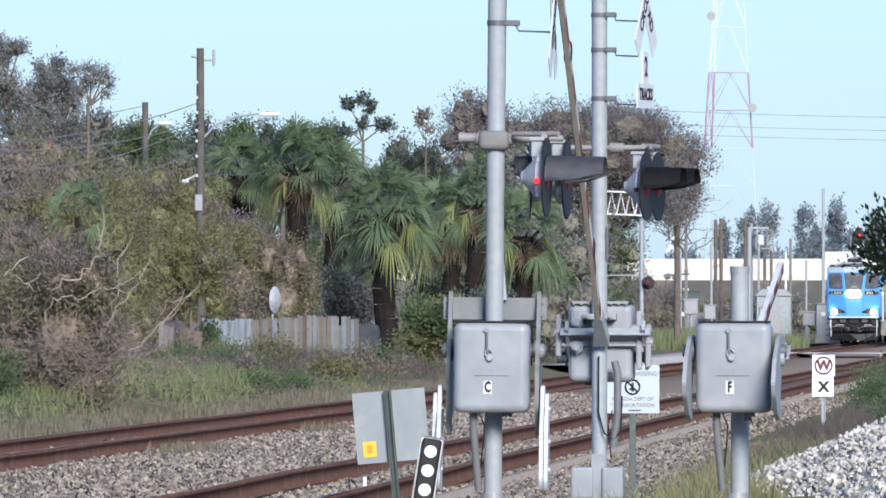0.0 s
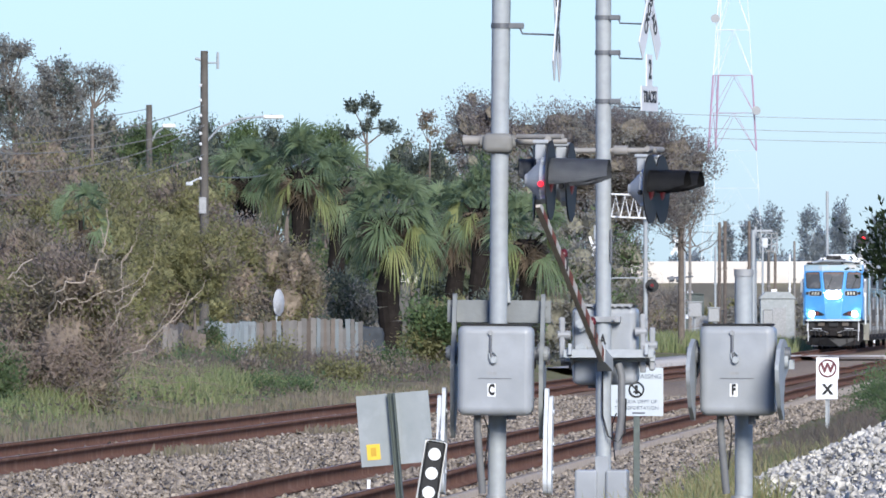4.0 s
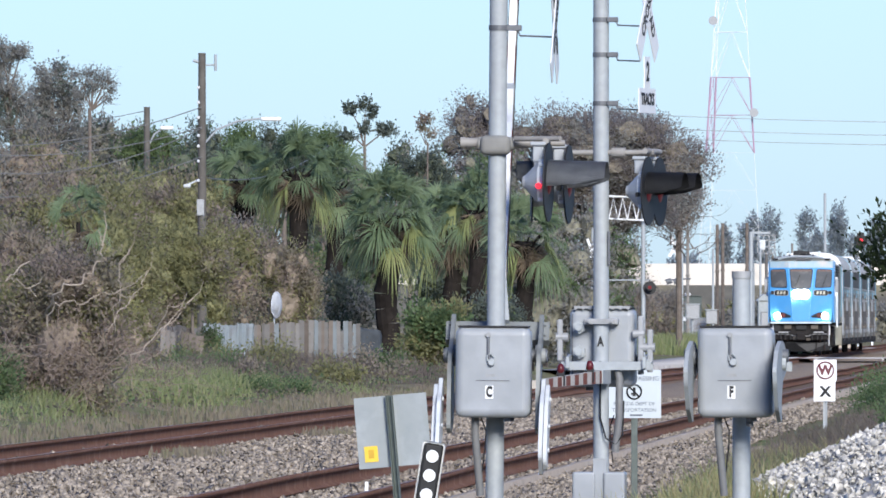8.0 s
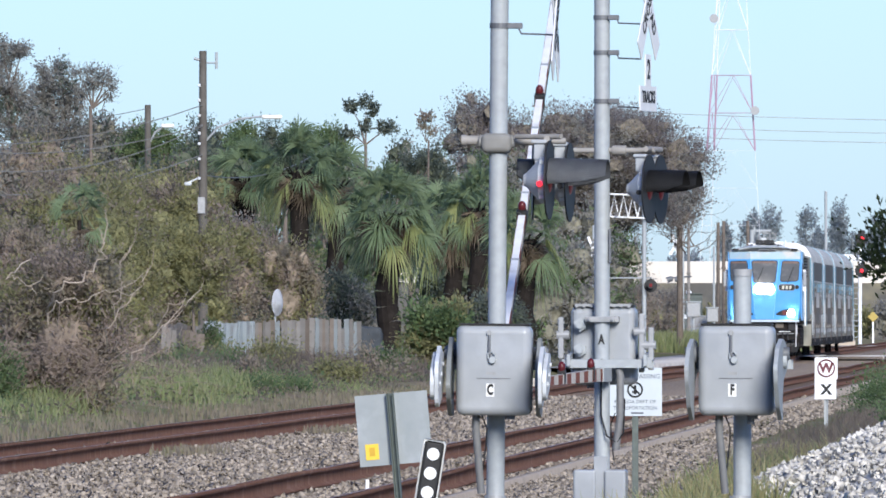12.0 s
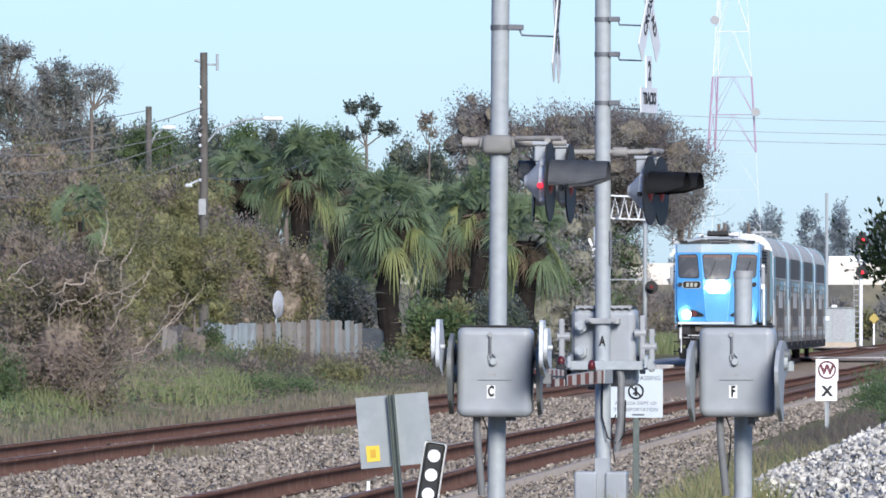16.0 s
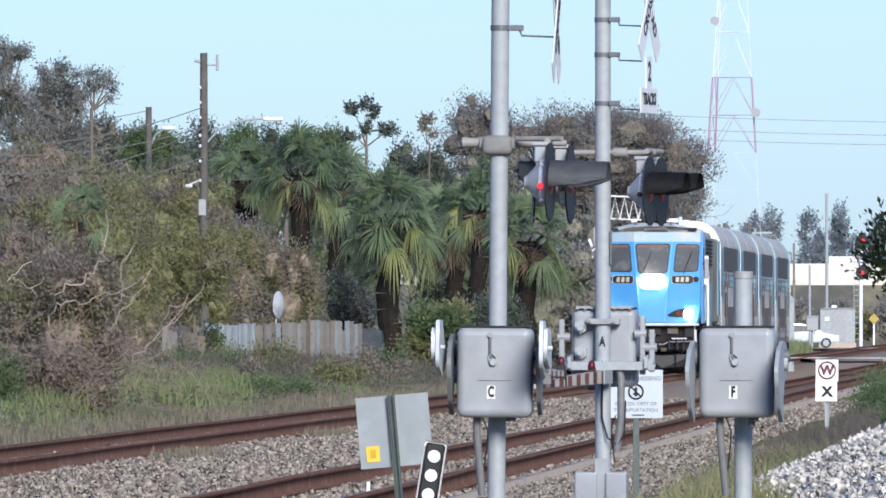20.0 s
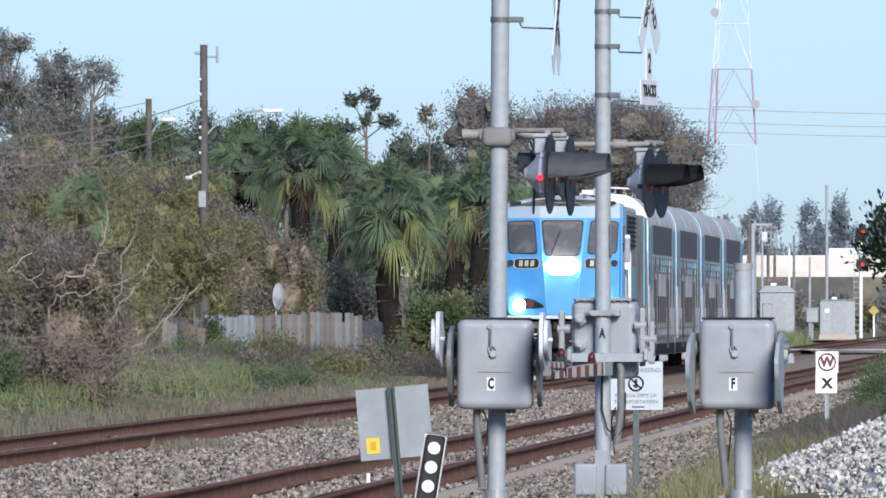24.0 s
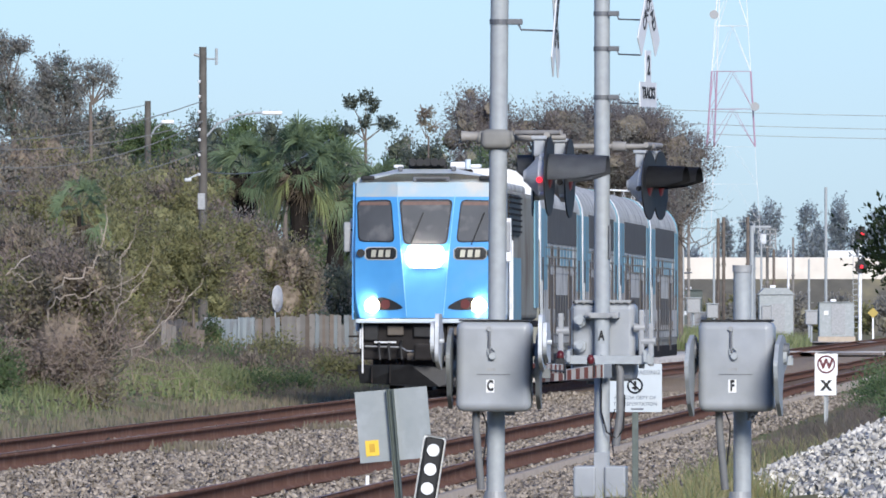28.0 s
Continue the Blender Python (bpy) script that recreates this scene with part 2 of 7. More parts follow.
def words(name, text, size, material, parent, m, label="", bold=0.022):
    """Letters as a mesh, from the built-in font, standing in the xz plane of m."""
    cu = bpy.data.curves.new(name, "FONT")
    cu.body, cu.size, cu.align_x, cu.align_y, cu.extrude = text, size, "CENTER", "CENTER", 0.0015
    cu.resolution_u, cu.offset = 3, size * bold
    tmp = bpy.data.objects.new(name, cu)
    me = bpy.data.meshes.new_from_object(tmp)
    bpy.data.objects.remove(tmp)
    bpy.data.curves.remove(cu)
    me.name = name
    me.materials.clear()
    me.materials.append(material)
    ob = new(name, me)
    ob.parent = parent
    ob.matrix_basis = m @ pose(0, 0, 0, 90)
    if label:
        ob["label"] = label
    return ob


def on_track(y, offset, z=0.0):
    return (offset + SLANT * y, y, z)

# ---- ground: one sheet, shaped across the line of the track ----
def ground_z(u, y):
    """Height by the distance u across the track line."""
    z = np.interp(u, [-60, -24, -19, -16.6, -15.8, -6.0, -5.2, -4.2, -2.0, 3.0, 60], [0.5, 0.42, 0.22, -0.06, -0.1, -0.1, -0.1, 0.10, 0.28, 0.3, 0.2])
    return z


us = np.concatenate([np.linspace(-1500, -70, 12), np.linspace(-60, -26, 18), np.linspace(-25, 12, 112), np.linspace(14, 60, 12), np.linspace(80, 1800, 12)])
ys = np.concatenate([np.linspace(-150, 80, 8), np.linspace(90, 480, 160), np.linspace(490, 1200, 60), np.linspace(1300, 4700, 12)])
U, Y = np.meshgrid(us, ys)
Z = ground_z(U, Y)
rg = np.random.RandomState(4)
rough_on = np.where((U < -17) | (U > -5), 0.05, 0.008) * ((Y > 90) & (Y < 480))
Z = Z + rg.randn(*Z.shape) * rough_on
V = np.stack([U + SLANT * Y, Y, Z], -1).reshape(-1, 3)
nu, ny = len(us), len(ys)
I, J = np.meshgrid(np.arange(nu - 1), np.arange(ny - 1))
a = (J * nu + I).ravel()
Q = np.stack([a, a + 1, a + nu + 1, a + nu], -1)
raw("ground", V, Q, DIRT, kind="structure", label="dry sandy soil with sparse weeds beside the railway", category="ground")


def strip(name, u0, u1, y0, y1, z, thick, material, label, step=20, sides=0.25):
    """A long bed that follows the track."""
    n = max(2, int((y1 - y0) / step) + 1)
    vs, fs = [], []
    for i in range(n):
        y = y0 + (y1 - y0) * i / (n - 1)
        x = SLANT * y
        vs += [(x + u0 - sides, y, z - thick), (x + u0, y, z), (x + u1, y, z), (x + u1 + sides, y, z - thick)]
    for i in range(n - 1):
        b = 4 * i
        fs += [(b, b + 1, b + 5, b + 4), (b + 1, b + 2, b + 6, b + 5), (b + 2, b + 3, b + 7, b + 6)]
    return raw(name, vs, fs, material, kind="structure", label=label, category="track bed")


strip("ballast_bed_far", FAR_TRACK - 1.2, FAR_TRACK + 1.15, 90, 1500, -0.012, 0.3, TRACKBED, "rust-stained ballast bed under the far track", sides=0.15)
strip("ballast_bed_near", NEAR_TRACK - 1.15, NEAR_TRACK + 1.2, 90, 1500, -0.012, 0.3, TRACKBED, "rust-stained ballast bed under the near track", sides=0.15)
strip("ballast_between", FAR_TRACK + 1.2, NEAR_TRACK - 1.2, 90, 1500, -0.02, 0.2, BALLAST, "crushed stone between the two tracks")
strip("track_edging", NEAR_TRACK + 1.26, NEAR_TRACK + 1.38, 110, 420, 0.07, 0.3, CONCRETE, "pale sandy concrete edging beside the near track", sides=0.04)


# ---- rails ----
def rail(name, off, y0, y1, label):
    """One rail: foot, web, head, with a polished running surface."""
    prof = [(-0.075, 0.0), (-0.075, 0.02), (-0.012, 0.045), (-0.012, 0.145), (-0.036, 0.155), (-0.036, 0.196), (0.036, 0.196), (0.036, 0.155), (0.012, 0.145), (0.012, 0.045), (0.075, 0.02), (0.075, 0.0)]
    t = thing(name, pose(0, 0, 0), label, "rail", "rails of the track")
    n = int((y1 - y0) / 12)
    vs, fs = [], []
    k = len(prof)
    rr = np.random.RandomState(int(abs(off) * 100))
    for i in range(n + 1):
        y = y0 + (y1 - y0) * i / n
        j = rr.randn() * 0.008
        vs += [(off + SLANT * y + px, y, pz + j) for px, pz in prof]
    for i in range(n):
        for q in range(k):
            fs.append((i * k + q, i * k + (q + 1) % k, (i + 1) * k + (q + 1) % k, (i + 1) * k + q))
    raw("rail_body", vs, fs, RUST, t)
    vs = [(off + SLANT * y + px, y, 0.2015) for y in (y0, y1) for px in (-0.026, 0.026)]
    raw("running_surface", vs, [(0, 1, 3, 2)], RAILTOP, t)
    return t


for track, side in ((FAR_TRACK, "far"), (NEAR_TRACK, "near")):
    for g in (-0.7525, 0.7525):
        rail("rail", track + g, 95, 1500, "rust-brown steel rail of the %s track on sleepers" % side)


# ---- sleepers of both tracks, where the eye passes nearest ----
def sleepers():
    for track, side in ((FAR_TRACK, "far"), (NEAR_TRACK, "near")):
        t = thing("sleeper_row", pose(0, 0, 0, 0, 0, 0), "weathered timber sleepers under the %s track" % side, "sleepers", "", "structure")
        first = part("sleeper", one(box, (0, 0, 0), (2.6, 0.23, 0.18), 0.012, seg=1), TIEMAT, t)
        y0 = 165 if side == "far" else 128
        for i in range(290):
            y = y0 + i * 0.53
            m = Matrix.Translation(on_track(y, track, -0.09 + random.uniform(-0.01, 0.012))) @ pose(0, 0, 0, 0, 0, HEAD + random.uniform(-0.8, 0.8))
            if i == 0:
                first.matrix_basis = m
            else:
                share("sleeper", first, t, m)


# ---- loose stones ----
ROCK_V = np.array([(-1, -1, -1), (1, -1, -1), (1, 1, -1), (-1, 1, -1), (-1, -1, 1), (1, -1, 1), (1, 1, 1), (-1, 1, 1)], dtype=float)
ROCK_F = np.array([(4, 5, 6, 7), (0, 1, 5, 4), (1, 2, 6, 5), (2, 3, 7, 6), (3, 0, 4, 7)])


def stones(name, pos, size, material, label, seed):
    """Many small angular stones as one mass."""
    r = np.random.RandomState(seed)
    n = len(pos)
    v = ROCK_V[None] * (0.45 + 0.75 * r.rand(n, 8, 1)) * (size[:, None, None] * (0.7 + 0.6 * r.rand(n, 1, 3)))
    ang = r.rand(n, 3) * 6.283
    for ax in range(3):
        c, s = np.cos(ang[:, ax])[:, None], np.sin(ang[:, ax])[:, None]
        p, q = (ax + 1) % 3, (ax + 2) % 3
        vp, vq = v[:, :, p].copy(), v[:, :, q].copy()
        v[:, :, p], v[:, :, q] = vp * c - vq * s, vp * s + vq * c
    v = v + pos[:, None, :]
    f = ROCK_F[None] + (np.arange(n) * 8)[:, None, None]
    return raw(name, v.reshape(-1, 3), f.reshape(-1, 4), material, kind="stuff", label=label, category="stones")


def ballast_stones():
    r = np.random.RandomState(11)
    n = 62000
    y = 125 + 215 * r.rand(n) ** 1.5
    u = -16.6 + 11.2 * r.rand(n)
    keep = np.ones(n, bool)
    for tr in (FAR_TRACK, NEAR_TRACK):
        for g in (-0.7525, 0.7525):
            keep &= np.abs(u - tr - g) > 0.16
    x = u + SLANT * y
    lift = np.interp(u, [-16.6, -15.6, -14.9, -12.95, -12.6, -9.2, -8.9, -6.9, -6.5, -5.4], [-0.08, -0.03, 0.0, 0.0, 0.0, 0.0, 0.0, 0.0, -0.02, -0.06])
    pos = np.stack([x, y, lift + 0.02 * r.rand(n)], -1)[keep]
    stones("ballast_stones", pos, (0.013 + 0.018 * r.rand(n) ** 2)[keep], STONE, "grey and tan crushed-stone ballast lying between the rails", 12)
    # the slope beside the near track, up to the gates
    n = 26000
    y = 112 + 100 * r.rand(n) ** 1.4
    u = -6.5 + 3.3 * r.rand(n)
    pos = np.stack([u + SLANT * y, y, np.maximum(ground_z(u, y), -0.04) + 0.01 + 0.03 * r.rand(n)], -1)
    stones("verge_gravel", pos, 0.012 + 0.017 * r.rand(n) ** 2, STONE, "loose grey gravel on the slope beside the near track", 13)


HEAP_X = 7.1


def gravel_heap():
    """Pale rock piled beside the track."""
    r = np.random.RandomState(21)
    n = 25000
    a, d = 2.0 + r.rand(n) * 3.6, np.sqrt(r.rand(n))
    hx, hy = 4.3, 19.0
    px, py = np.cos(a) * d * hx, np.sin(a) * d * hy
    z = 0.2 + 1.75 * (1 - d) ** 0.95 + 0.06 * np.sin(px * 5 + py) + 0.05 * r.rand(n)
    pos = np.stack([HEAP_X + px, 134 + py, z], -1)
    size = 0.012 + 0.022 * r.rand(n) ** 3
    stones("gravel_heap", pos, size, PALESTONE, "heap of bright white crushed limestone beside the track", 22)
    # its core
    k, rings = 40, 12
    vs = [(HEAP_X, 134, 1.9)]
    for i in range(1, rings + 1):
        q = i / rings
        for j in range(k):
            b = 6.283 * j / k
            vs.append((HEAP_X + math.cos(b) * q * hx, 134 + math.sin(b) * q * hy, 0.14 + 1.75 * (1 - q) ** 0.95))
    core = bmesh.new()
    bv = [core.verts.new(v) for v in vs]
    for j in range(k):
        core.faces.new((bv[0], bv[1 + j], bv[1 + (j + 1) % k]))
    for i in range(rings - 1):
        for j in range(k):
            p, q = 1 + i * k + j, 1 + i * k + (j + 1) % k
            core.faces.new((bv[p], bv[p + k], bv[q + k], bv[q]))
    tagged(part("gravel_heap_core", core, PALESTONE, None), "packed core of the white limestone heap", "gravel", "", "stuff")


ballast_stones()
gravel_heap()

# ---- crossing gates and signals ----
def gate_box(bm, w, d, z0, z1, yc):
    box(bm, (0, yc, (z0 + z1) / 2), (w, d, z1 - z0), 0.062, seg=6)


PIPETAN = mat("weathered_pipe", (0.27, 0.26, 0.245), (0.19, 0.182, 0.172), 0.65, 0.05, 9, 0.1)
FRAMEGREY = mat("weathered_frame_steel", (0.165, 0.18, 0.182), (0.115, 0.125, 0.128), 0.65, 0.05, 7, 0.1, grime=(0.22, 0.23, 0.225), grime_scale=4)
CONDUIT = mat("dull_conduit", (0.144, 0.148, 0.151), (0.101, 0.104, 0.108), 0.65, 0, 12, 0.1)


def gate_mechanism(t, letter, mast_top, lift=0.0, drop=0.0, shaft=1.095, mast_at=(0.0, 0.0), shaft_y=-0.28, clamps=(0.72, 1.2)):
    """Mast, cabinet and fittings of one gate; the cabinet is on the -y side, the arm reaches to +y."""
    mx, my = mast_at
    part("mast", one(tube, (mx, my, -0.25 - drop), (mx, my, mast_top), 0.0695, seg=28), GALV, t, "round galvanised steel mast", True)
    bm = fresh()
    box(bm, (0, 0, 0.02), (0.42, 0.42, 0.05), 0.008)
    for sx in (-0.15, 0.15):
        for sy in (-0.15, 0.15):
            tube(bm, (sx, sy, 0.02), (sx, sy, 0.11), 0.018, seg=6)
    tube(bm, (0, 0, 0.03), (0, 0, 0.16), 0.1, 0.08, seg=20)
    part("base_flange", bm, BRACKET, t).location.z = -drop
    part("foundation", one(box, (0, 0, -0.28), (0.7, 0.7, 0.55), 0.03), CONCRETE, t, "concrete footing").location.z = -drop
    cab = part("cabinet", one(gate_box, 0.578, 0.36, 0.62, 1.315, -0.28), BOXGREY, t, "grey rounded steel gate cabinet")
    cab.location.z = lift
    lid = fresh()
    box(lid, (0, -0.275, 1.318), (0.54, 0.33, 0.016), 0.006)
    part("lid", lid, BLACK, cab, "dark gasket edge of the lid")
    bm = fresh()
    pipe(bm, [(-0.035, -0.468, 1.255), (-0.035, -0.475, 1.10), (-0.02, -0.475, 1.06)], 0.011)
    part("latch_rod", bm, HOODGREY, cab)
    part("latch_knob", one(tube, (-0.035, -0.485, 1.255), (-0.035, -0.455, 1.255), 0.02, seg=12), BRACKET, cab)
    bm = fresh()
    tube(bm, (-0.01, -0.495, 1.045), (-0.01, -0.462, 1.045), 0.029, seg=16)
    bmesh.ops.bevel(bm, geom=bm.edges[:], offset=0.006, segments=1, affect="EDGES")
    pipe(bm, [(-0.04, -0.478, 1.055), (-0.045, -0.478, 1.095), (-0.015, -0.478, 1.11), (0.01, -0.478, 1.085)], 0.008, 6)
    part("padlock", bm, GALV, cab, "bright round padlock")
    part("stencil_mark", one(box, (-0.02, -0.461, 0.945), (0.07, 0.003, 0.022)), BRACKET, cab, "faint stencilled mark")
    part("drain_plug", one(tube, (0.12, -0.3, 0.59), (0.12, -0.3, 0.63), 0.04, seg=12), HOODGREY, cab)
    part("seam", one(box, (0, -0.461, 0.905), (0.26, 0.006, 0.006)), HOODGREY, cab)
    plate = part("letter_plate", one(box, (-0.025, -0.462, 0.815), (0.062, 0.006, 0.1)), SIGNWHITE, cab)
    words("letter", letter, 0.11, BLACK, plate, pose(-0.025, -0.467, 0.815) @ Matrix.Diagonal((0.62, 1, 1, 1)), "black letter", 0.05)
    for z in clamps:
        bm = fresh()
        box(bm, (0, -0.06, z), (0.3, 0.17, 0.055), 0.008)
        box(bm, (0, 0.085, z), (0.24, 0.03, 0.05), 0.006)
        for sx in (-0.1, 0.1):
            tube(bm, (sx, -0.06, z), (sx, 0.13, z), 0.012, seg=8)
        part("mast_clamp", bm, BRACKET, t)
    if letter != "A":
        bm = one(pipe, [(-0.14, -0.28, 0.64), (-0.14, -0.27, 0.5), (-0.1, -0.2, 0.02)], 0.03, 12)
        part("conduit", bm, CONDUIT, t, "grey flexible conduit", True)
    if letter == "F":
        part("ground_rod", one(tube, (0.1, -0.25, 0.55), (0.1, -0.25, 0.64), 0.03, seg=10), HOODGREY, t)
    bm = fresh()
    pipe(bm, [(-0.1, -0.2, 0.62), (-0.06, -0.22, 0.52), (-0.065, -0.2, 0.4), (-0.09, -0.18, 0.2)], 0.006, 6)
    part("cable", bm, BLACK, t)
    for sx in (-1, 1):
        bm = fresh()
        tube(bm, (sx * 0.27, shaft_y, shaft), (sx * 0.40, shaft_y, shaft), 0.05, seg=18)
        tube(bm, (sx * 0.31, shaft_y, shaft), (sx * 0.325, shaft_y, shaft), 0.085, seg=18)
        part("main_shaft", bm, HOODGREY, t, "dark shaft stub with hub", True)


def gate_arm(t, length, board_x, stripe0=0, core=None, weights=True, plates=True, dz=0.0, lamps=(), bar_x=0.0, wide=0.04, frame_mat=None, hang=0.0):
    """The swinging part, along +y from the shaft: side arms, crossbar, striped boom, lamps, counterweights."""
    bm = fresh()
    for sx in (-1, 1):
        x = sx * 0.325 + (bar_x if not plates else 0)
        if not plates:
            slab(bm, [(x, 0.47, -0.05 + dz), (x, 0.47, 0.05 + dz), (x, -0.08, 0.08), (x, -0.14, 0), (x, -0.08, -0.08)], (sx * 0.03, 0, 0))
            continue
        slab(bm, soft_corners([(x, 0.47, -0.05 + dz), (x, 0.47, 0.05 + dz), (x, 0.16, 0.15 + dz), (x, -0.1, 0.17), (x, -0.45, 0.1), (x, -0.66, -0.04), (x, -0.62, -0.16), (x, -0.42, -0.36), (x, -0.16, -0.46), (x, -0.06, -0.45), (x, -0.12, -0.3), (x, 0.02, -0.14)], 0.03), (sx * 0.032, 0, 0))
        tube(bm, (x, 0, 0), (x + sx * 0.06, 0, 0), 0.06, seg=14)
    box(bm, (bar_x, 0.335, dz), (0.80, 0.17, 0.016), 0.004)
    for yy in (0.255, 0.415):
        box(bm, (bar_x, yy, dz - 0.03), (0.80, 0.014, 0.075), 0.003)
    for sx in (-0.36, 0.36):
        for yy in (0.29, 0.385):
            tube(bm, (bar_x + sx, yy, dz - 0.02), (bar_x + sx, yy, dz + 0.03), 0.014, seg=6)
    arm = part("arm_frame", bm, frame_mat or PALEPLATE, t, "grey steel swing frame")
    for sx in (-1, 1) if weights else ():
        x = 0.37 if sx > 0 else -0.39
        for k, off in enumerate((0.0, 0.034)):
            bm = fresh()
            g = 0.06 * k
            rim = [(-0.27 - g, -0.1), (-0.6, -0.16 + g), (-1.02, -0.1 + g), (-1.09, -0.04 + g), (-1.09, 0.2 - g), (-1.02, 0.27 - g), (-0.62, 0.27 - g), (-0.4, 0.14), (-0.27 - g, 0.1)]
            slab(bm, soft_corners([(x + sx * off, y0, z0) for y0, z0 in rim], 0.03), (sx * 0.03, 0, 0))
            for yy in (-0.45, -0.7, -0.92):
                tube(bm, (x + sx * (off - 0.01), yy, 0.06), (x + sx * (off + 0.042), yy, 0.06), 0.018, seg=8)
            part("counterweight", bm, PALEPLATE, arm, "pale painted steel counterweight plate")
    dz += hang
    bm = fresh()
    slab(bm, [(board_x - 0.07, 0.4, dz - 0.06), (board_x - 0.035, 0.8, dz - 0.06), (board_x + 0.035, 0.8, dz - 0.06), (board_x + 0.07, 0.4, dz - 0.06)], (0, 0, 0.12))
    part("boom_socket", bm, GALV, arm)
    bm = fresh()
    tip = 0.062 - 0.028 * 1.0
    slab(bm, [(board_x - wide / 2, 0.55, dz - 0.06), (board_x - wide / 2, length, dz - tip), (board_x - wide / 2, length, dz + tip), (board_x - wide / 2, 0.55, dz + 0.06)], (wide, 0, 0))
    part("boom", bm, core or WHITE, arm, "pale tapering boom board")
    y, i = 0.6, stripe0
    while y < length - 0.01:
        e = min(y + 0.406, length)
        h0, h1 = 0.062 - 0.028 * y / length, 0.062 - 0.028 * e / length
        for sx in (-1, 1):
            bm = fresh()
            x = board_x + sx * (wide / 2 + 0.001)
            slab(bm, [(x, y, dz - h0 * 0.93), (x, e, dz - h1 * 0.93), (x, e, dz + h1 * 0.93), (x, y, dz + h0 * 0.93)], (sx * 0.003, 0, 0))
            part("boom_stripe", bm, RED if i % 2 else BOOMCREAM, arm, "red reflective band" if i % 2 else "white reflective band")
        y, i = e, i + 1
    for yy in lamps:
        bm = fresh()
        box(bm, (board_x, yy, dz + 0.02), (wide + 0.03, 0.07, 0.12), 0.01)
        tube(bm, (board_x, yy, dz + 0.06), (board_x, yy, dz + 0.09), 0.036, seg=12)
        lamp = part("boom_lamp", bm, BLACK, arm, "black lamp clamp")
        bm = fresh()
        bmesh.ops.create_uvsphere(bm, u_segments=14, v_segments=10, radius=1, matrix=Matrix.Translation((board_x, yy + 0.01, dz + 0.105)) @ Matrix.Diagonal((0.034, 0.036, 0.05, 1)))
        part("lens", bm, BOOMLENS, lamp, "dark red lamp lens", True)
    if wide > 0.045:
        for k in range(1, 6):
            yy = 0.6 + (length - 0.6) * k / 6.0 + 0.3
            h = 0.064 - 0.028 * yy / length
            part("boom_clip", one(box, (board_x, yy, dz), (wide + 0.014, 0.05, 2 * h), 0.003), GALV, arm)
    for sx in (-1, 1) if wide > 0.045 else (1,):
        bm = fresh()
        q = board_x + sx * (wide / 2 + 0.005)
        pipe(bm, [(q, 0.5, dz + 0.03), (q, 2.5, dz - 0.02), (q, length * 0.6, dz - 0.01), (q, length - 0.1, dz - 0.02)], 0.007, 5)
        part("lamp_cable", bm, BLACK, arm)
    return arm


def flasher(t, m, lit, hood=0.46, hood_mat=None):
    """One lamp unit facing +x: round background, housing behind, hood, lens."""
    bm = fresh()
    tube(bm, (0.0, 0, 0), (0.012, 0, 0), 0.305, seg=40)
    disc = part("background", bm, BLACK, t, "round black background plate")
    disc.matrix_basis = m
    bm = fresh()
    tube(bm, (-0.17, 0, 0), (-0.06, 0, 0), 0.055, 0.172, seg=28)
    tube(bm, (-0.19, 0, 0), (-0.17, 0, 0), 0.045, 0.055, seg=28)
    part("lamp_housing", bm, LAMPGREY, disc, "pale grey conical lamp housing")
    bm = one(tube, (-0.06, 0, 0), (0.0, 0, 0), 0.18, 0.186, seg=28)
    for k in range(4):
        q = radians(45 + 90 * k)
        box(bm, (-0.03, math.cos(q) * 0.19, math.sin(q) * 0.19), (0.05, 0.03, 0.03), 0.005)
    part("housing_ring", bm, PALEPLATE, disc, "pale clamping ring")
    bm = fresh()
    k = 30
    ring = []
    for x, lo in ((0.012, -200), (hood * 0.55, -185), (hood, -150)):
        pts = []
        for i in range(k + 1):
            q = radians(90 + (lo / 2) + (-lo) * i / k)
            pts.append((x, math.cos(q) * 0.172, math.sin(q) * 0.172 - 0.02 * x))
        ring.append([bm.verts.new(p) for p in pts])
    for r0, r1 in zip(ring, ring[1:]):
        for i in range(k):
            bm.faces.new((r0[i], r0[i + 1], r1[i + 1], r1[i]))
    bmesh.ops.solidify(bm, geom=bm.faces[:], thickness=0.006)
    part("hood", bm, hood_mat or HOODGREY, disc, "dark grey hood")
    bm = fresh()
    bmesh.ops.create_uvsphere(bm, u_segments=24, v_segments=12, radius=1, matrix=Matrix.Translation((0.0, 0, 0.01)) @ Matrix.Diagonal((0.03, 0.115, 0.115, 1)))
    part("lens", bm, REDLENS, disc, "dim red lens", True)
    bm = fresh()
    tube(bm, (-0.045, -0.215, -0.03), (-0.045, -0.165, -0.03), 0.022, seg=12)
    part("side_light", bm, REDLIT if lit else BLACK, disc, "small side lamp")
    bm = fresh()
    box(bm, (-0.07, 0, 0.22), (0.09, 0.06, 0.13), 0.012)
    box(bm, (-0.07, 0, 0.295), (0.12, 0.1, 0.03), 0.008)
    part("lamp_bracket", bm, LAMPGREY, disc)
    return disc


def crossbuck(t, m):
    """Two crossed white blades with their words, in the xz plane of m, facing -y."""
    for ang, text in ((48, "CROSSING"), (-48, "RAILROAD")):
        bm = one(box, (0, 0, 0), (1.22, 0.012, 0.229), 0.004, seg=1)
        blade = part("crossbuck_blade", bm, SIGNWHITE, t, "white crossbuck blade")
        off = -0.007 if ang > 0 else 0.007
        blade.matrix_basis = m @ pose(0, off, 0, 0, -ang, 0)
        words("lettering", text, 0.165, BLACK, blade, pose(0, -0.009, 0))


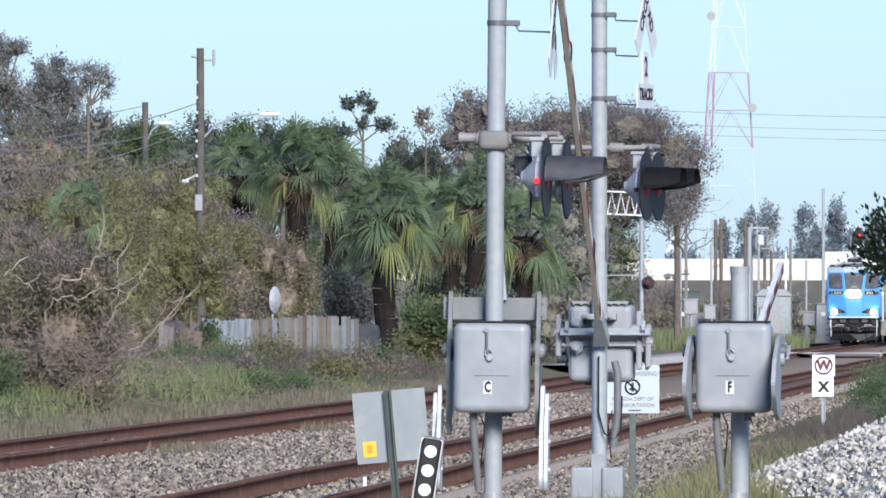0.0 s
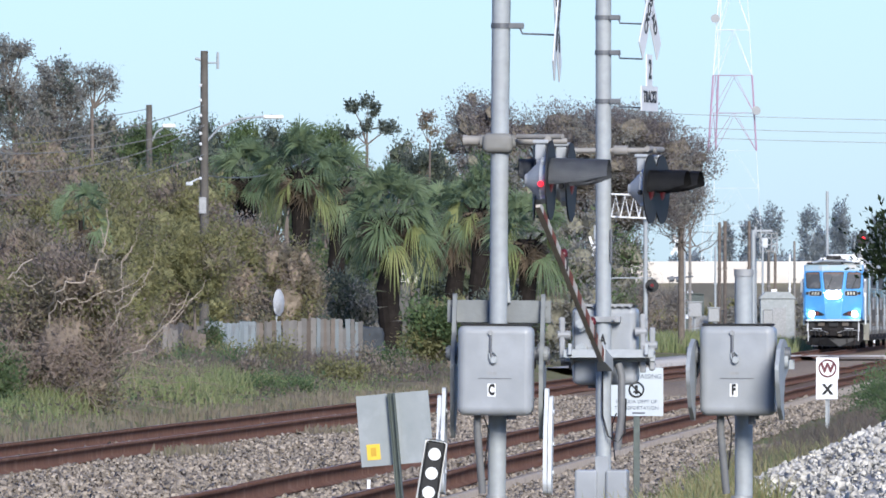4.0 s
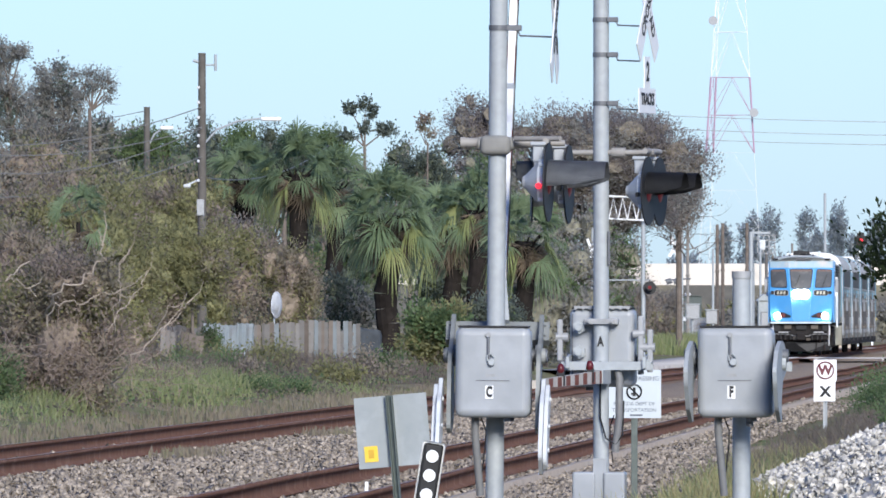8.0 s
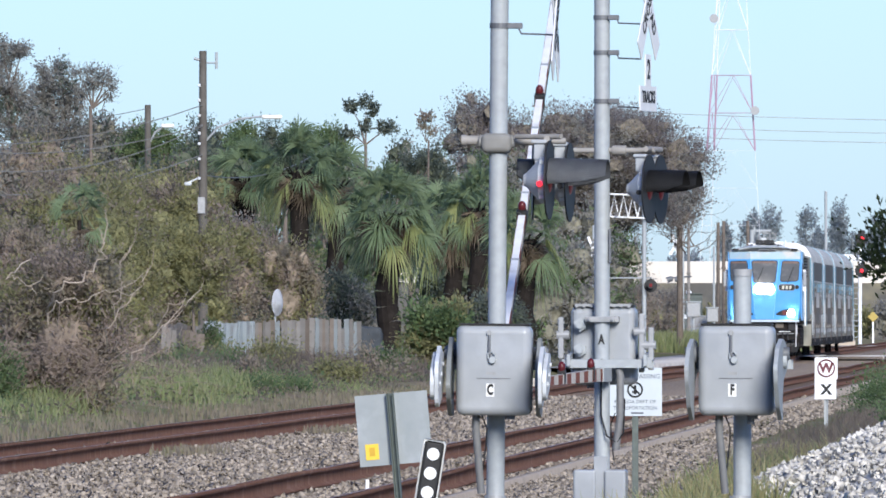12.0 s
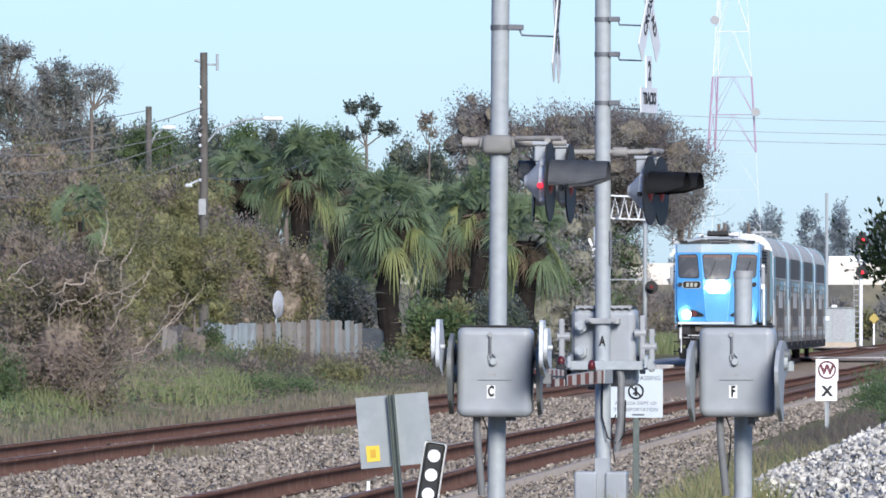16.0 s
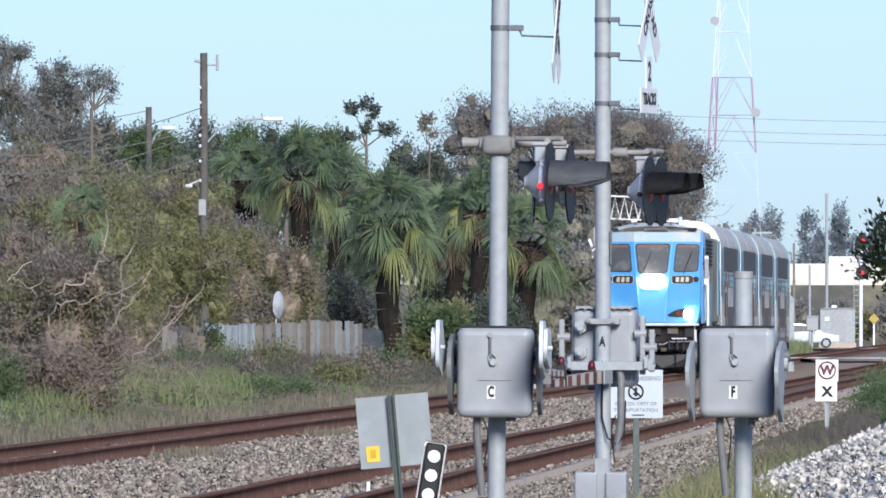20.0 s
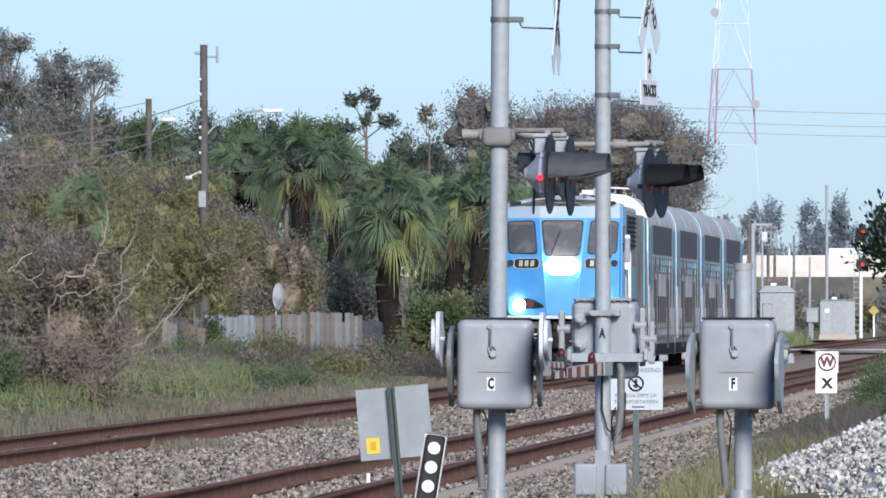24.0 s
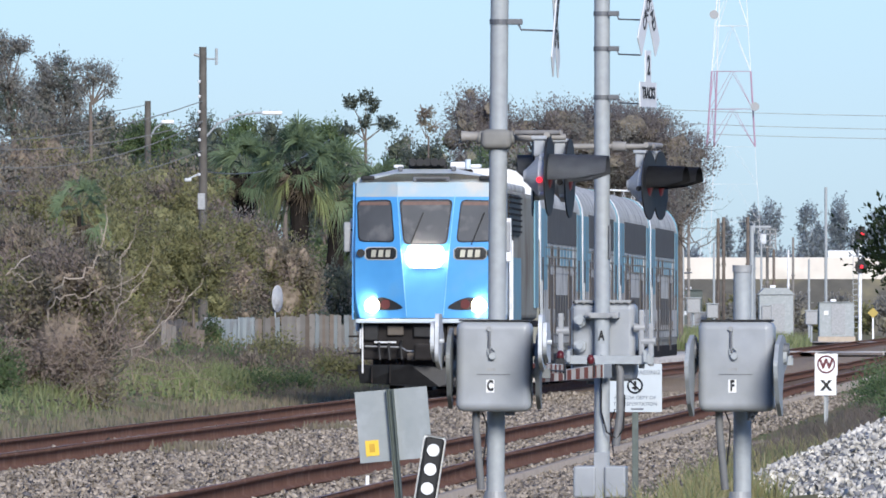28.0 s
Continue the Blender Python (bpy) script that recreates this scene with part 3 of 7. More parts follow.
# gate C: arm reaches away from the eye
GROUND_C = 0.505
gate_c = thing("crossing_gate", pose(0.41, 111, GROUND_C, 0, 0.5, -2.95), "crossing gate and flashing signal on a tall galvanised mast", "crossing gate", "crossing gates")
gate_mechanism(gate_c, "C", 4.6, 0.0, 0.16, shaft_y=-0.04)
arm_c = gate_arm(gate_c, 11.0, 0.02, dz=-0.15, lamps=(3.81, 6.9, 10.92), wide=0.055, frame_mat=FRAMEGREY)
bm = fresh()
tube(bm, (-0.26, 0, 2.735), (0.52, 0, 2.735), 0.024, seg=14)
tube(bm, (-0.27, 0, 2.735), (-0.12, 0, 2.735), 0.038, seg=14)
tube(bm, (-0.285, 0, 2.735), (-0.25, 0, 2.735), 0.043, seg=14)
tube(bm, (0.12, 0, 2.735), (0.28, 0, 2.735), 0.036, seg=14)
tube(bm, (0.14, -0.1, 2.765), (0.5, -0.36, 2.765), 0.02, seg=12)
tube(bm, (0.39, -0.42, 2.745), (0.39, 0.42, 2.745), 0.024, seg=14)
part("cross_arm", bm, PIPETAN, gate_c, "weathered grey-tan pipe arm", True)
bm = one(box, (-0.013, -0.03, 2.715), (0.235, 0.19, 0.15), 0.045, seg=4)
for sx in (-1, 1):
    tube(bm, (-0.013 + sx * 0.1, -0.03, 2.725), (-0.013 + sx * 0.135, -0.03, 2.73), 0.052, seg=16)
part("junction_hub", bm, mat("weathered_hub_paint", (0.185, 0.185, 0.175), (0.145, 0.145, 0.138), 0.75, 0, 9), gate_c, "grey junction hub on the mast", True)
flasher(gate_c, pose(0.405, -0.38, 2.43, 0, 0, -5), True)
flasher(gate_c, pose(0.53, 0.38, 2.42, 0, 0, -5), False, 0.3)
flasher(gate_c, pose(0.26, 0.32, 2.43, 0, 0, 184), False, 0.13)
crossbuck(gate_c, pose(0.44, -0.12, 3.72, 0, 0, 88))
for z in (3.62, 4.1):
    bm = fresh()
    tube(bm, (0, 0, z - 0.02), (0, 0, z + 0.02), 0.076, seg=20)
    box(bm, (0.12, -0.02, z + 0.0), (0.12, 0.04, 0.045), 0.008)
    pipe(bm, [(0.15, -0.02, z - 0.02), (0.17, -0.04, z - 0.06), (0.44, -0.12, z - 0.07)], 0.008, 6)
    part("sign_bracket", bm, HOODGREY, gate_c)

# gate F: a short pedestrian-side gate with no signal
gate_f = thing("crossing_gate", pose(2.295, 111, GROUND_C, 0, 0, -5.5), "grey crossing gate on a short capped mast", "crossing gate", "crossing gates")
gate_mechanism(gate_f, "F", 1.71, 0.0, 0.16, mast_at=(0.01, 0.1))
bm = one(tube, (0.01, 0.1, 1.69), (0.01, 0.1, 1.745), 0.076, seg=24)
part("mast_cap", bm, BRACKET, gate_f, "", True)
arm_f = gate_arm(gate_f, 3.3, 0.12, 1, None, False, frame_mat=GALV)

# gate A: beyond the road, arm reaches toward the eye
gate_a = thing("crossing_gate", pose(1.415, 127.5, 0.41, 0, 0, 174.8), "crossing gate with crossbuck sign and flashing lamps beyond the road", "crossing gate", "crossing gates")
gate_mechanism(gate_a, "A", 5.2, 0.25, 0.33, 1.09, clamps=(1.45,))
gate_a.children[3].location.x = 0.05
arm_a = gate_arm(gate_a, 7.0, -0.03, 1, mat("weathered_boom", (0.42, 0.38, 0.33), (0.33, 0.3, 0.26), 0.6), False, False, hang=-0.125, lamps=(4.5, 1.7), bar_x=-0.06, frame_mat=GALV)
for z in (1.18, 1.40):
    bm = fresh()
    tube(bm, (0.2, -0.02, z), (0.2, -0.12, z), 0.06, seg=6)
    tube(bm, (0.2, 0.03, z), (0.2, -0.06, z), 0.036, seg=6)
    part("cabinet_bolt", bm, GALV, gate_a)
bm = one(box, (0.0, -0.12, 1.575), (0.5, 0.08, 0.025), 0.005)
for k in range(8):
    tube(bm, (-0.23 + 0.066 * k, -0.09, 1.565), (-0.23 + 0.066 * k, -0.075, 1.565), 0.013, seg=6)
part("top_flange", bm, BRACKET, gate_a, "bolted top flange")
for sx in (-1, 1):
    bm = one(box, (sx * 0.255, -0.16, 1.22), (0.03, 0.1, 0.6), 0.008)
    part("edge_channel", bm, HOODGREY if sx > 0 else BRACKET, gate_a, "steel edge channel")
part("mast_tag", one(box, (-0.072, 0.04, 2.1), (0.02, 0.05, 0.3), 0.006), HOODGREY, gate_a, "dark tag strapped to the mast")
plate = part("letter_plate", one(box, (0.0, 0.068, 1.27), (0.06, 0.006, 0.13)), GALV, gate_a, "pale tape with a letter")
words("letter", "A", 0.12, BLACK, plate, pose(0.0, 0.077, 1.27, 0, 0, 180) @ Matrix.Diagonal((0.62, 1, 1, 1)), "black letter", 0.04)
bm = fresh()
box(bm, (0.14, 0.06, -0.02), (0.2, 0.3, 0.28), 0.02)
box(bm, (-0.13, 0.06, -0.02), (0.19, 0.3, 0.28), 0.02)
box(bm, (0.0, 0.16, 0.02), (0.12, 0.03, 0.44), 0.006)
part("junction_box", bm, BOXGREY, gate_a, "grey base junction boxes")
bm = fresh()
pipe(bm, [(-0.14, 0.06, 1.05), (-0.17, 0.1, 0.95), (-0.17, 0.12, 0.6), (-0.13, 0.1, 0.3)], 0.034, 10)
part("riser_conduit", bm, CONDUIT, gate_a, "dull grey riser conduit", True)
bm = fresh()
pipe(bm, [(-0.0, 0.09, 1.1), (0.0, 0.1, 0.6), (-0.05, 0.12, 0.42), (-0.14, 0.13, 0.36), (-0.2, 0.13, 0.45), (-0.21, 0.12, 0.75)], 0.008, 6)
part("cable", bm, BLACK, gate_a)
for x0, z0, z1 in ((-0.347, 0.98, 1.5), (-0.43, 1.0, 1.38), (0.37, 1.1, 1.47)):
    bm = one(box, (x0, -0.06, (z0 + z1) / 2), (0.05, 0.07, z1 - z0), 0.012)
    tube(bm, (x0 * 0.8, -0.06, z1 - 0.16), (x0 * 1.1, -0.06, z1 - 0.16), 0.04, seg=12)
    for z in (z0 + 0.06, z1 - 0.05):
        tube(bm, (x0 - 0.032, -0.06, z), (x0 + 0.032, -0.06, z), 0.012, seg=6)
    part("link_bar", bm, BRACKET, gate_a, "grey steel link bar")
heads = pose(0, 0, 0, 0, 0, 185.2 - 13)
bm = fresh()
tube(bm, heads @ Vector((-0.35, 0, 2.945)), heads @ Vector((0.48, 0, 2.945)), 0.025, seg=14)
tube(bm, heads @ Vector((0.10, 0, 2.945)), heads @ Vector((0.22, 0, 2.945)), 0.044, seg=14)
tube(bm, heads @ Vector((0.44, -0.2, 2.955)), heads @ Vector((0.44, 0.42, 2.955)), 0.025, seg=14)
part("cross_arm", bm, PIPETAN, gate_a, "", True)
flasher(gate_a, heads @ pose(0.455, -0.16, 2.60), False, 0.34, BLACK)
flasher(gate_a, heads @ pose(0.45, 0.34, 2.60), False, 0.36, BLACK)
sign = heads @ pose(0.45, -0.14, 4.27, 0, 0, 90)
crossbuck(gate_a, sign)
bm = fresh()
slab(bm, [(-0.34, 0, -0.98), (0.34, 0, -0.98), (0.34, 0, -0.76), (0.115, 0, -0.76), (0.115, 0, -0.48), (-0.115, 0, -0.48), (-0.115, 0, -0.76), (-0.34, 0, -0.76)], (0, 0.01, 0))
plate = part("track_count_sign", bm, SIGNWHITE, gate_a, "white sign with the number of tracks")
plate.matrix_basis = sign
words("numeral", "2", 0.24, BLACK, plate, pose(0, -0.004, -0.62))
words("lettering", "TRACKS", 0.145, BLACK, plate, pose(0, -0.004, -0.86))
for z in (3.38, 3.81, 4.12):
    bm = fresh()
    tube(bm, (0, 0, z - 0.02), (0, 0, z + 0.02), 0.076, seg=20)
    q = heads @ Vector((0.11, -0.03, z))
    box(bm, q, (0.1, 0.05, 0.045), 0.008)
    pipe(bm, [heads @ Vector((0.14, -0.03, z)), heads @ Vector((0.16, -0.05, z - 0.05)), heads @ Vector((0.38, -0.14, z - 0.06))], 0.008, 6)
    part("sign_bracket", bm, HOODGREY, gate_a)


# ---- signs near the crossing ----
def sign_back():
    """Back of a square sign, its post in front of it."""
    t = thing("road_sign", pose(-0.285, 101, 0.45, 0, 0, -12), "bare aluminium back of a square sign on a dark channel post", "sign")
    bm = fresh()
    box(bm, (0, 0, 0.65), (0.52, 0.006, 0.50), 0.0)
    part("sheet", bm, SIGNGREY, t)
    bm = fresh()
    slab(bm, [(-0.024, -0.05, -0.6), (-0.016, -0.05, -0.6), (-0.016, -0.016, -0.6), (0.016, -0.016, -0.6), (0.016, -0.05, -0.6), (0.024, -0.05, -0.6), (0.024, -0.009, -0.6), (-0.024, -0.009, -0.6)], (0, 0, 1.5))
    part("post", bm, POSTGREEN, t, "dark steel channel post")
    s = part("sticker", one(box, (-0.165, -0.006, 0.5), (0.095, 0.004, 0.11)), YELLOW, t, "yellow square sticker")
    part("print_bar", one(box, (-0.165, -0.009, 0.5), (0.04, 0.002, 0.06)), mat("sticker_print", (0.5, 0.3, 0.03)), s)
    t.rotation_euler = Euler((0, radians(-5), radians(-12)))
    return t


sign_back()


def marker_panel():
    t = thing("marker_sign", pose(-0.21, 99, 0.0, 0, 9, 0), "black panel with white border and round white reflectors", "sign")
    part("border", one(box, (0, 0, 0.62), (0.16, 0.006, 0.86), 0.02), SIGNWHITE, t)
    p = part("panel", one(box, (0, -0.006, 0.62), (0.135, 0.006, 0.835), 0.018), BLACK, t)
    first = None
    for i in range(6):
        if first is None:
            first = part("reflector", one(tube, (0, -0.018, 0), (0, -0.01, 0), 0.043, seg=22), SIGNWHITE, t, "round white reflector")
            first.matrix_basis = pose(0, 0, 0.95)
        else:
            share("reflector", first, t, pose(0, 0, 0.95 - 0.133 * i), "round white reflector")
    part("post", one(box, (0, 0.02, 0.2), (0.05, 0.03, 1.2)), POSTGREEN, t)


marker_panel()


def trespass_sign():
    t = thing("notice_sign", pose(1.835, 137, 0.10, 0, 0, -3), "white notice sign of the transport department on a dark post", "sign")
    part("sheet", one(box, (0.0, 0, 1.07), (0.51, 0.006, 0.46), 0.0), SIGNBLUE, t)
    bm = fresh()
    box(bm, (0, 0.03, 0.4), (0.06, 0.04, 1.7), 0.004)
    part("post", bm, POSTGREEN, t)
    bm = fresh()
    for i in range(28):
        a0, a1 = 6.2832 * i / 28, 6.2832 * (i + 1) / 28
        tube(bm, (math.cos(a0) * 0.068, -0.006, 1.09 + math.sin(a0) * 0.068), (math.cos(a1) * 0.068, -0.006, 1.09 + math.sin(a1) * 0.068), 0.009, seg=5)
    tube(bm, (-0.048, -0.006, 1.138), (0.048, -0.006, 1.042), 0.008, seg=5)
    part("prohibition_ring", bm, BLACK, t)
    bm = fresh()
    box(bm, (0.0, -0.005, 1.09), (0.026, 0.003, 0.085))
    box(bm, (0.0, -0.0055, 1.07), (0.06, 0.003, 0.018))
    part("symbol_bar", bm, BLACK, t)
    ink = mat("sun_faded_ink", (0.13, 0.15, 0.18), (0.08, 0.09, 0.11), 0.7)
    for text, size, z in (("NO TRESPASSING", 0.06, 1.215), ("FLORIDA DEPT OF", 0.048, 0.975), ("TRANSPORTATION", 0.048, 0.915)):
        words("lettering", text, size, ink, t, pose(0, -0.005, z), "", 0.0)
    part("print_bar", one(box, (0.02, -0.005, 0.868), (0.12, 0.002, 0.016)), ink, t)


trespass_sign()


def whistle_sign():
    t = thing("whistle_sign", pose(5.33, 200, -0.01, 0, 0, 0), "white railway whistle board with circled letter on a grey post", "sign")
    part("upper_plate", one(box, (0, 0, 1.18), (0.315, 0.008, 0.30)), SIGNWHITE, t)
    part("lower_plate", one(box, (-0.01, -0.004, 0.89), (0.30, 0.008, 0.28)), SIGNWHITE, t)
    bm = fresh()
    for i in range(32):
        a0, a1 = 6.2832 * i / 32, 6.2832 * (i + 1) / 32
        tube(bm, (math.cos(a0) * 0.115, -0.008, 1.18 + math.sin(a0) * 0.115), (math.cos(a1) * 0.115, -0.008, 1.18 + math.sin(a1) * 0.115), 0.011, seg=5)
    print_red = mat("dark_red_print", (0.11, 0.018, 0.028))
    part("ring", bm, print_red, t, "dark red ring")
    words("letter", "W", 0.18, print_red, t, pose(0, -0.008, 1.18), "dark red letter", 0.05)
    words("letter", "X", 0.19, BLACK, t, pose(0, -0.012, 0.88), "", 0.05)
    bm = fresh()
    slab(bm, [(-0.028, 0.006, -0.35), (-0.016, 0.006, -0.35), (-0.016, 0.036, -0.35), (0.016, 0.036, -0.35), (0.016, 0.006, -0.35), (0.028, 0.006, -0.35), (0.028, 0.044, -0.35), (-0.028, 0.044, -0.35)], (0, 0, 1.5))
    part("post", bm, GALV, t)


whistle_sign()


def small_posts():
    t = thing("marker_post", pose(-0.74, 141, 0.0, 0, 2, 0), "small white marker post with a green band in the ballast", "post")
    part("stake", one(box, (0, 0, 0.12), (0.035, 0.02, 0.34), 0.004), WHITE, t)
    part("green_band", one(box, (0, -0.012, 0.12), (0.037, 0.006, 0.08)), mat("green_band_paint", (0.05, 0.25, 0.12)), t, "green band")
    t = thing("marker_post", pose(-6.54, 265, 0.16, 0, -3, 0), "small pale wooden stake in the weeds", "post")
    part("stake", one(box, (0, 0, 0.2), (0.05, 0.05, 0.4), 0.006), PALEBRANCH, t)


small_posts()

# ---- the train ----
BLUE = mat("bright_blue_paint", (0.0675, 0.27, 0.558), (0.054, 0.234, 0.504), 0.32, 0, 2, 0, grime=(0.09, 0.243, 0.432), grime_scale=1.0, grime_at=0.66)
CABGREY = mat("cab_pale_grey", (0.495, 0.558, 0.612), (0.378, 0.45, 0.513), 0.4, 0, 2, grime=(0.315, 0.36, 0.396), grime_scale=1.5)
PALEROOF = mat("pale_roof_paint", (0.522, 0.517, 0.486), (0.378, 0.373, 0.351), 0.6, 0, 1.3, spec=0.2, grime=(0.18, 0.176, 0.167), grime_scale=0.9, grime_at=0.56)
GLASS = mat("dusty_cab_glass", (0.085, 0.09, 0.095), (0.055, 0.058, 0.062), 0.35, 0, 1.2, spec=0.25, grime=(0.14, 0.14, 0.14), grime_scale=2)
BROWBLUE = mat("faded_brow_blue", (0.18, 0.333, 0.441), (0.297, 0.369, 0.405), 0.5, 0, 1.6, grime=(0.378, 0.378, 0.36), grime_scale=1.6, grime_at=0.55)
STEEL = mat("dull_stainless", (0.275, 0.275, 0.24), (0.2, 0.205, 0.185), 0.75, 0.0, 0.9, 0.05, spec=0.08, grime=(0.16, 0.135, 0.11), grime_scale=0.6, grime_at=0.55)
STEELBLUE = mat("faded_blue_panel", (0.17, 0.33, 0.41), (0.14, 0.26, 0.33), 0.7, 0.0, 1.5, spec=0.1, grime=(0.2, 0.25, 0.26), grime_scale=0.9)
UNDER = mat("sooty_underframe", (0.026, 0.024, 0.024), (0.014, 0.013, 0.013), 0.85, 0, 3, 0.2, spec=0.08, grime=(0.06, 0.035, 0.03), grime_scale=1.8, grime_at=0.66)
HEADLAMP = mat("headlamp_glass", (0.9, 0.9, 0.85), None, 0.2, 0, 3, emit=(1.0, 0.93, 0.82), power=90.0)
DITCH = mat("ditch_lamp_glass", (0.9, 0.85, 0.75), None, 0.2, 0, 3, emit=(1.0, 0.72, 0.48), power=60.0)
MARKER = mat("red_marker_lens", (0.10, 0.018, 0.015), None, 0.3, 0, 3)
COACHGLASS = mat("tinted_coach_glass", (0.10, 0.096, 0.092), (0.07, 0.066, 0.064), 0.6, 0, 3, spec=0.06)
DOORBROWN = mat("dull_brown_doors", (0.13, 0.115, 0.10), (0.09, 0.078, 0.068), 0.75, 0, 2, spec=0.08)
NUMBERS = mat("number_board", (0.42, 0.41, 0.33), (0.33, 0.32, 0.26), 0.4, 0, 4)


def nose_y(x, z):
    """Depth of the cab front: a broad middle facet, swept-back sides, raked windscreen."""
    lean = 0.04 * (z - 1.5) if z < 2.95 else 0.058 + 0.42 * (z - 2.95)
    return lean + max(0.0, abs(x) - facet(z)) * 0.42


def facet(z):
    """Half the width of the middle facet, which narrows towards the sill."""
    return 0.36 + 0.087 * (z - 1.58)


def panel(bm, pts, lift, depth):
    """A plate lying on the cab front, its outline given in x and z."""
    slab(bm, [(x, nose_y(x, z) - lift, z) for x, z in pts], (0, depth, 0))


def locomotive():
    t = thing("locomotive", on_pose(820, FAR_TRACK), "bright blue diesel locomotive with grey cab roof, headlights lit", "locomotive")
    zs = [1.58, 1.75, 2.1, 2.5, 2.94, 2.96, 3.3, 3.7, 4.08]
    for nm, zz, mt, lb in (("cab_front", zs, BLUE, "blue faceted cab front"), ("cab_brow", [4.08, 4.18, 4.38], BROWBLUE, "faded pale blue brow above the windows")):
        bm = fresh()
        g = []
        for z in zz:
            k = 1.0 if z > 1.9 else 0.93 + 0.07 * (z - 1.58) / 0.32
            e = facet(z)
            xs = [-1.52, -1.46, -1.0, -e - 0.03, -e, 0.0, e, e + 0.03, 1.0, 1.46, 1.52]
            g.append([bm.verts.new((x * k, nose_y(x * k, z) + (0.14 if abs(x) > 1.5 else 0), z)) for x in xs])
        for r0, r1 in zip(g, g[1:]):
            for i in range(len(xs) - 1):
                bm.faces.new((r0[i], r0[i + 1], r1[i + 1], r1[i]))
        part(nm, bm, mt, t, lb)
    # paler strips along the edges of the middle facet, and a rounded top edge
    for sx in (-1, 1):
        bm = fresh()
        pipe(bm, [(sx * (facet(z) + 0.015), nose_y(facet(z) + 0.015, z) - 0.002, z) for z in (1.62, 2.2, 2.94, 3.5, 4.1)], 0.010, 6)
        part("facet_seam", bm, mat("paler_blue_edge", (0.22, 0.45, 0.66), (0.15, 0.38, 0.62), 0.45), t, "paler blue seam")
    # roof of the cab, with sloped shoulders
    bm = fresh()
    y0 = nose_y(0, 4.38)
    prof = [(-1.5, 4.36), (-1.42, 4.47), (-0.62, 4.66), (0.62, 4.66), (1.42, 4.47), (1.5, 4.36)]
    rows = []
    for sx in (-1, 1):
        part("roof_light", one(box, (sx * 1.22, nose_y(1.2, 4.38) - 0.02, 4.47), (0.28, 0.14, 0.09), 0.03), BLACK, t, "dark roof corner fitting")
        part("lifting_lug", one(box, (sx * 0.55, nose_y(0.5, 4.38) + 0.3, 4.66), (0.1, 0.1, 0.1), 0.02), HOODGREY, t)
    for yy in (0.0, 0.35, 4.0):
        rows.append([bm.verts.new((x, (nose_y(x, 4.38) if yy == 0 else yy + y0 + 0.3), z - (0.1 * (abs(x) < 1.3) if yy == 0 else 0))) for x, z in prof])
    for r0, r1 in zip(rows, rows[1:]):
        for i in range(len(prof) - 1):
            bm.faces.new((r0[i], r0[i + 1], r1[i + 1], r1[i]))
    bm.faces.new(rows[0][::-1])
    part("cab_roof", bm, mat("cab_roof_paint", (0.46, 0.50, 0.52), (0.36, 0.4, 0.42), 0.55, 0, 1.5, spec=0.2, grime=(0.3, 0.31, 0.31), grime_scale=1.2), t, "pale grey-blue cab roof")
    # cab sides and engine hood
    for sx in (-1, 1):
        bm = fresh()
        slab(bm, [(sx * 1.50, 0.55, 1.55), (sx * 1.50, 4.0, 1.55), (sx * 1.50, 4.0, 4.38), (sx * 1.50, 1.1, 4.38), (sx * 1.50, 0.62, 2.95)], (sx * 0.03, 0, 0))
        part("cab_side", bm, BLUE, t)
    bm = fresh()
    box(bm, (0, 12.3, 2.9), (3.02, 16.6, 2.75), 0.12, seg=3)
    part("engine_hood", bm, STEEL, t, "grey and blue engine hood")
    for sx in (-1, 1):
        bm = fresh()
        box(bm, (sx * 1.53, 7.5, 3.75), (0.04, 6.0, 0.85))
        grille = part("radiator_grille", bm, BLACK, t, "dark radiator grille")
        for i in range(7):
            part("louver", one(box, (sx * 1.56, 7.5, 3.4 + 0.12 * i), (0.05, 6.0, 0.035)), UNDER, grille)
        part("side_panel", one(box, (sx * 1.53, 8.2, 2.1), (0.03, 5.4, 1.5)), STEELBLUE, t, "faded blue side panel")
        part("side_panel", one(box, (sx * 1.53, 19.4, 3.0), (0.03, 2.0, 2.4)), STEELBLUE, t, "faded blue end panel")
        for yy in (3.9, 4.7):
            part("grab_rail", one(pipe, [(sx * 1.6, yy, 1.3), (sx * 1.6, yy, 3.2)], 0.03), WHITE, t, "white grab rail")
        part("mirror", one(box, (sx * 1.65, 0.95, 3.25), (0.14, 0.12, 0.62), 0.03), BRACKET, t, "pale mirror housing")
        part("mirror_stay", one(pipe, [(sx * 1.5, 0.95, 3.4), (sx * 1.62, 0.95, 3.4)], 0.02, 6), BLACK, t)
        part("side_box", one(box, (sx * 1.6, 2.7, 3.2), (0.14, 0.3, 0.9), 0.02), WHITE, t, "white box on the cab side")
        part("cab_door", one(box, (sx * 1.545, 3.4, 2.6), (0.02, 0.75, 1.9), 0.01), CABGREY, t)
        part("side_window", one(box, (sx * 1.545, 2.0, 3.55), (0.02, 0.9, 0.7), 0.01), GLASS, t)
    part("hood_roof", one(box, (0, 12.3, 4.36), (2.5, 16.4, 0.24), 0.1, seg=3), PALEROOF, t, "pale roof with soot")
    for yy, ln in ((5.5, 1.4), (9.5, 3.0), (14.5, 3.2), (18.2, 1.8)):
        part("roof_hatch", one(box, (0, yy, 4.53), (1.5, ln, 0.14), 0.04), PALEROOF, t)
    part("exhaust_stack", one(box, (0.1, 12.0, 4.66), (0.7, 1.0, 0.2), 0.03), UNDER, t)
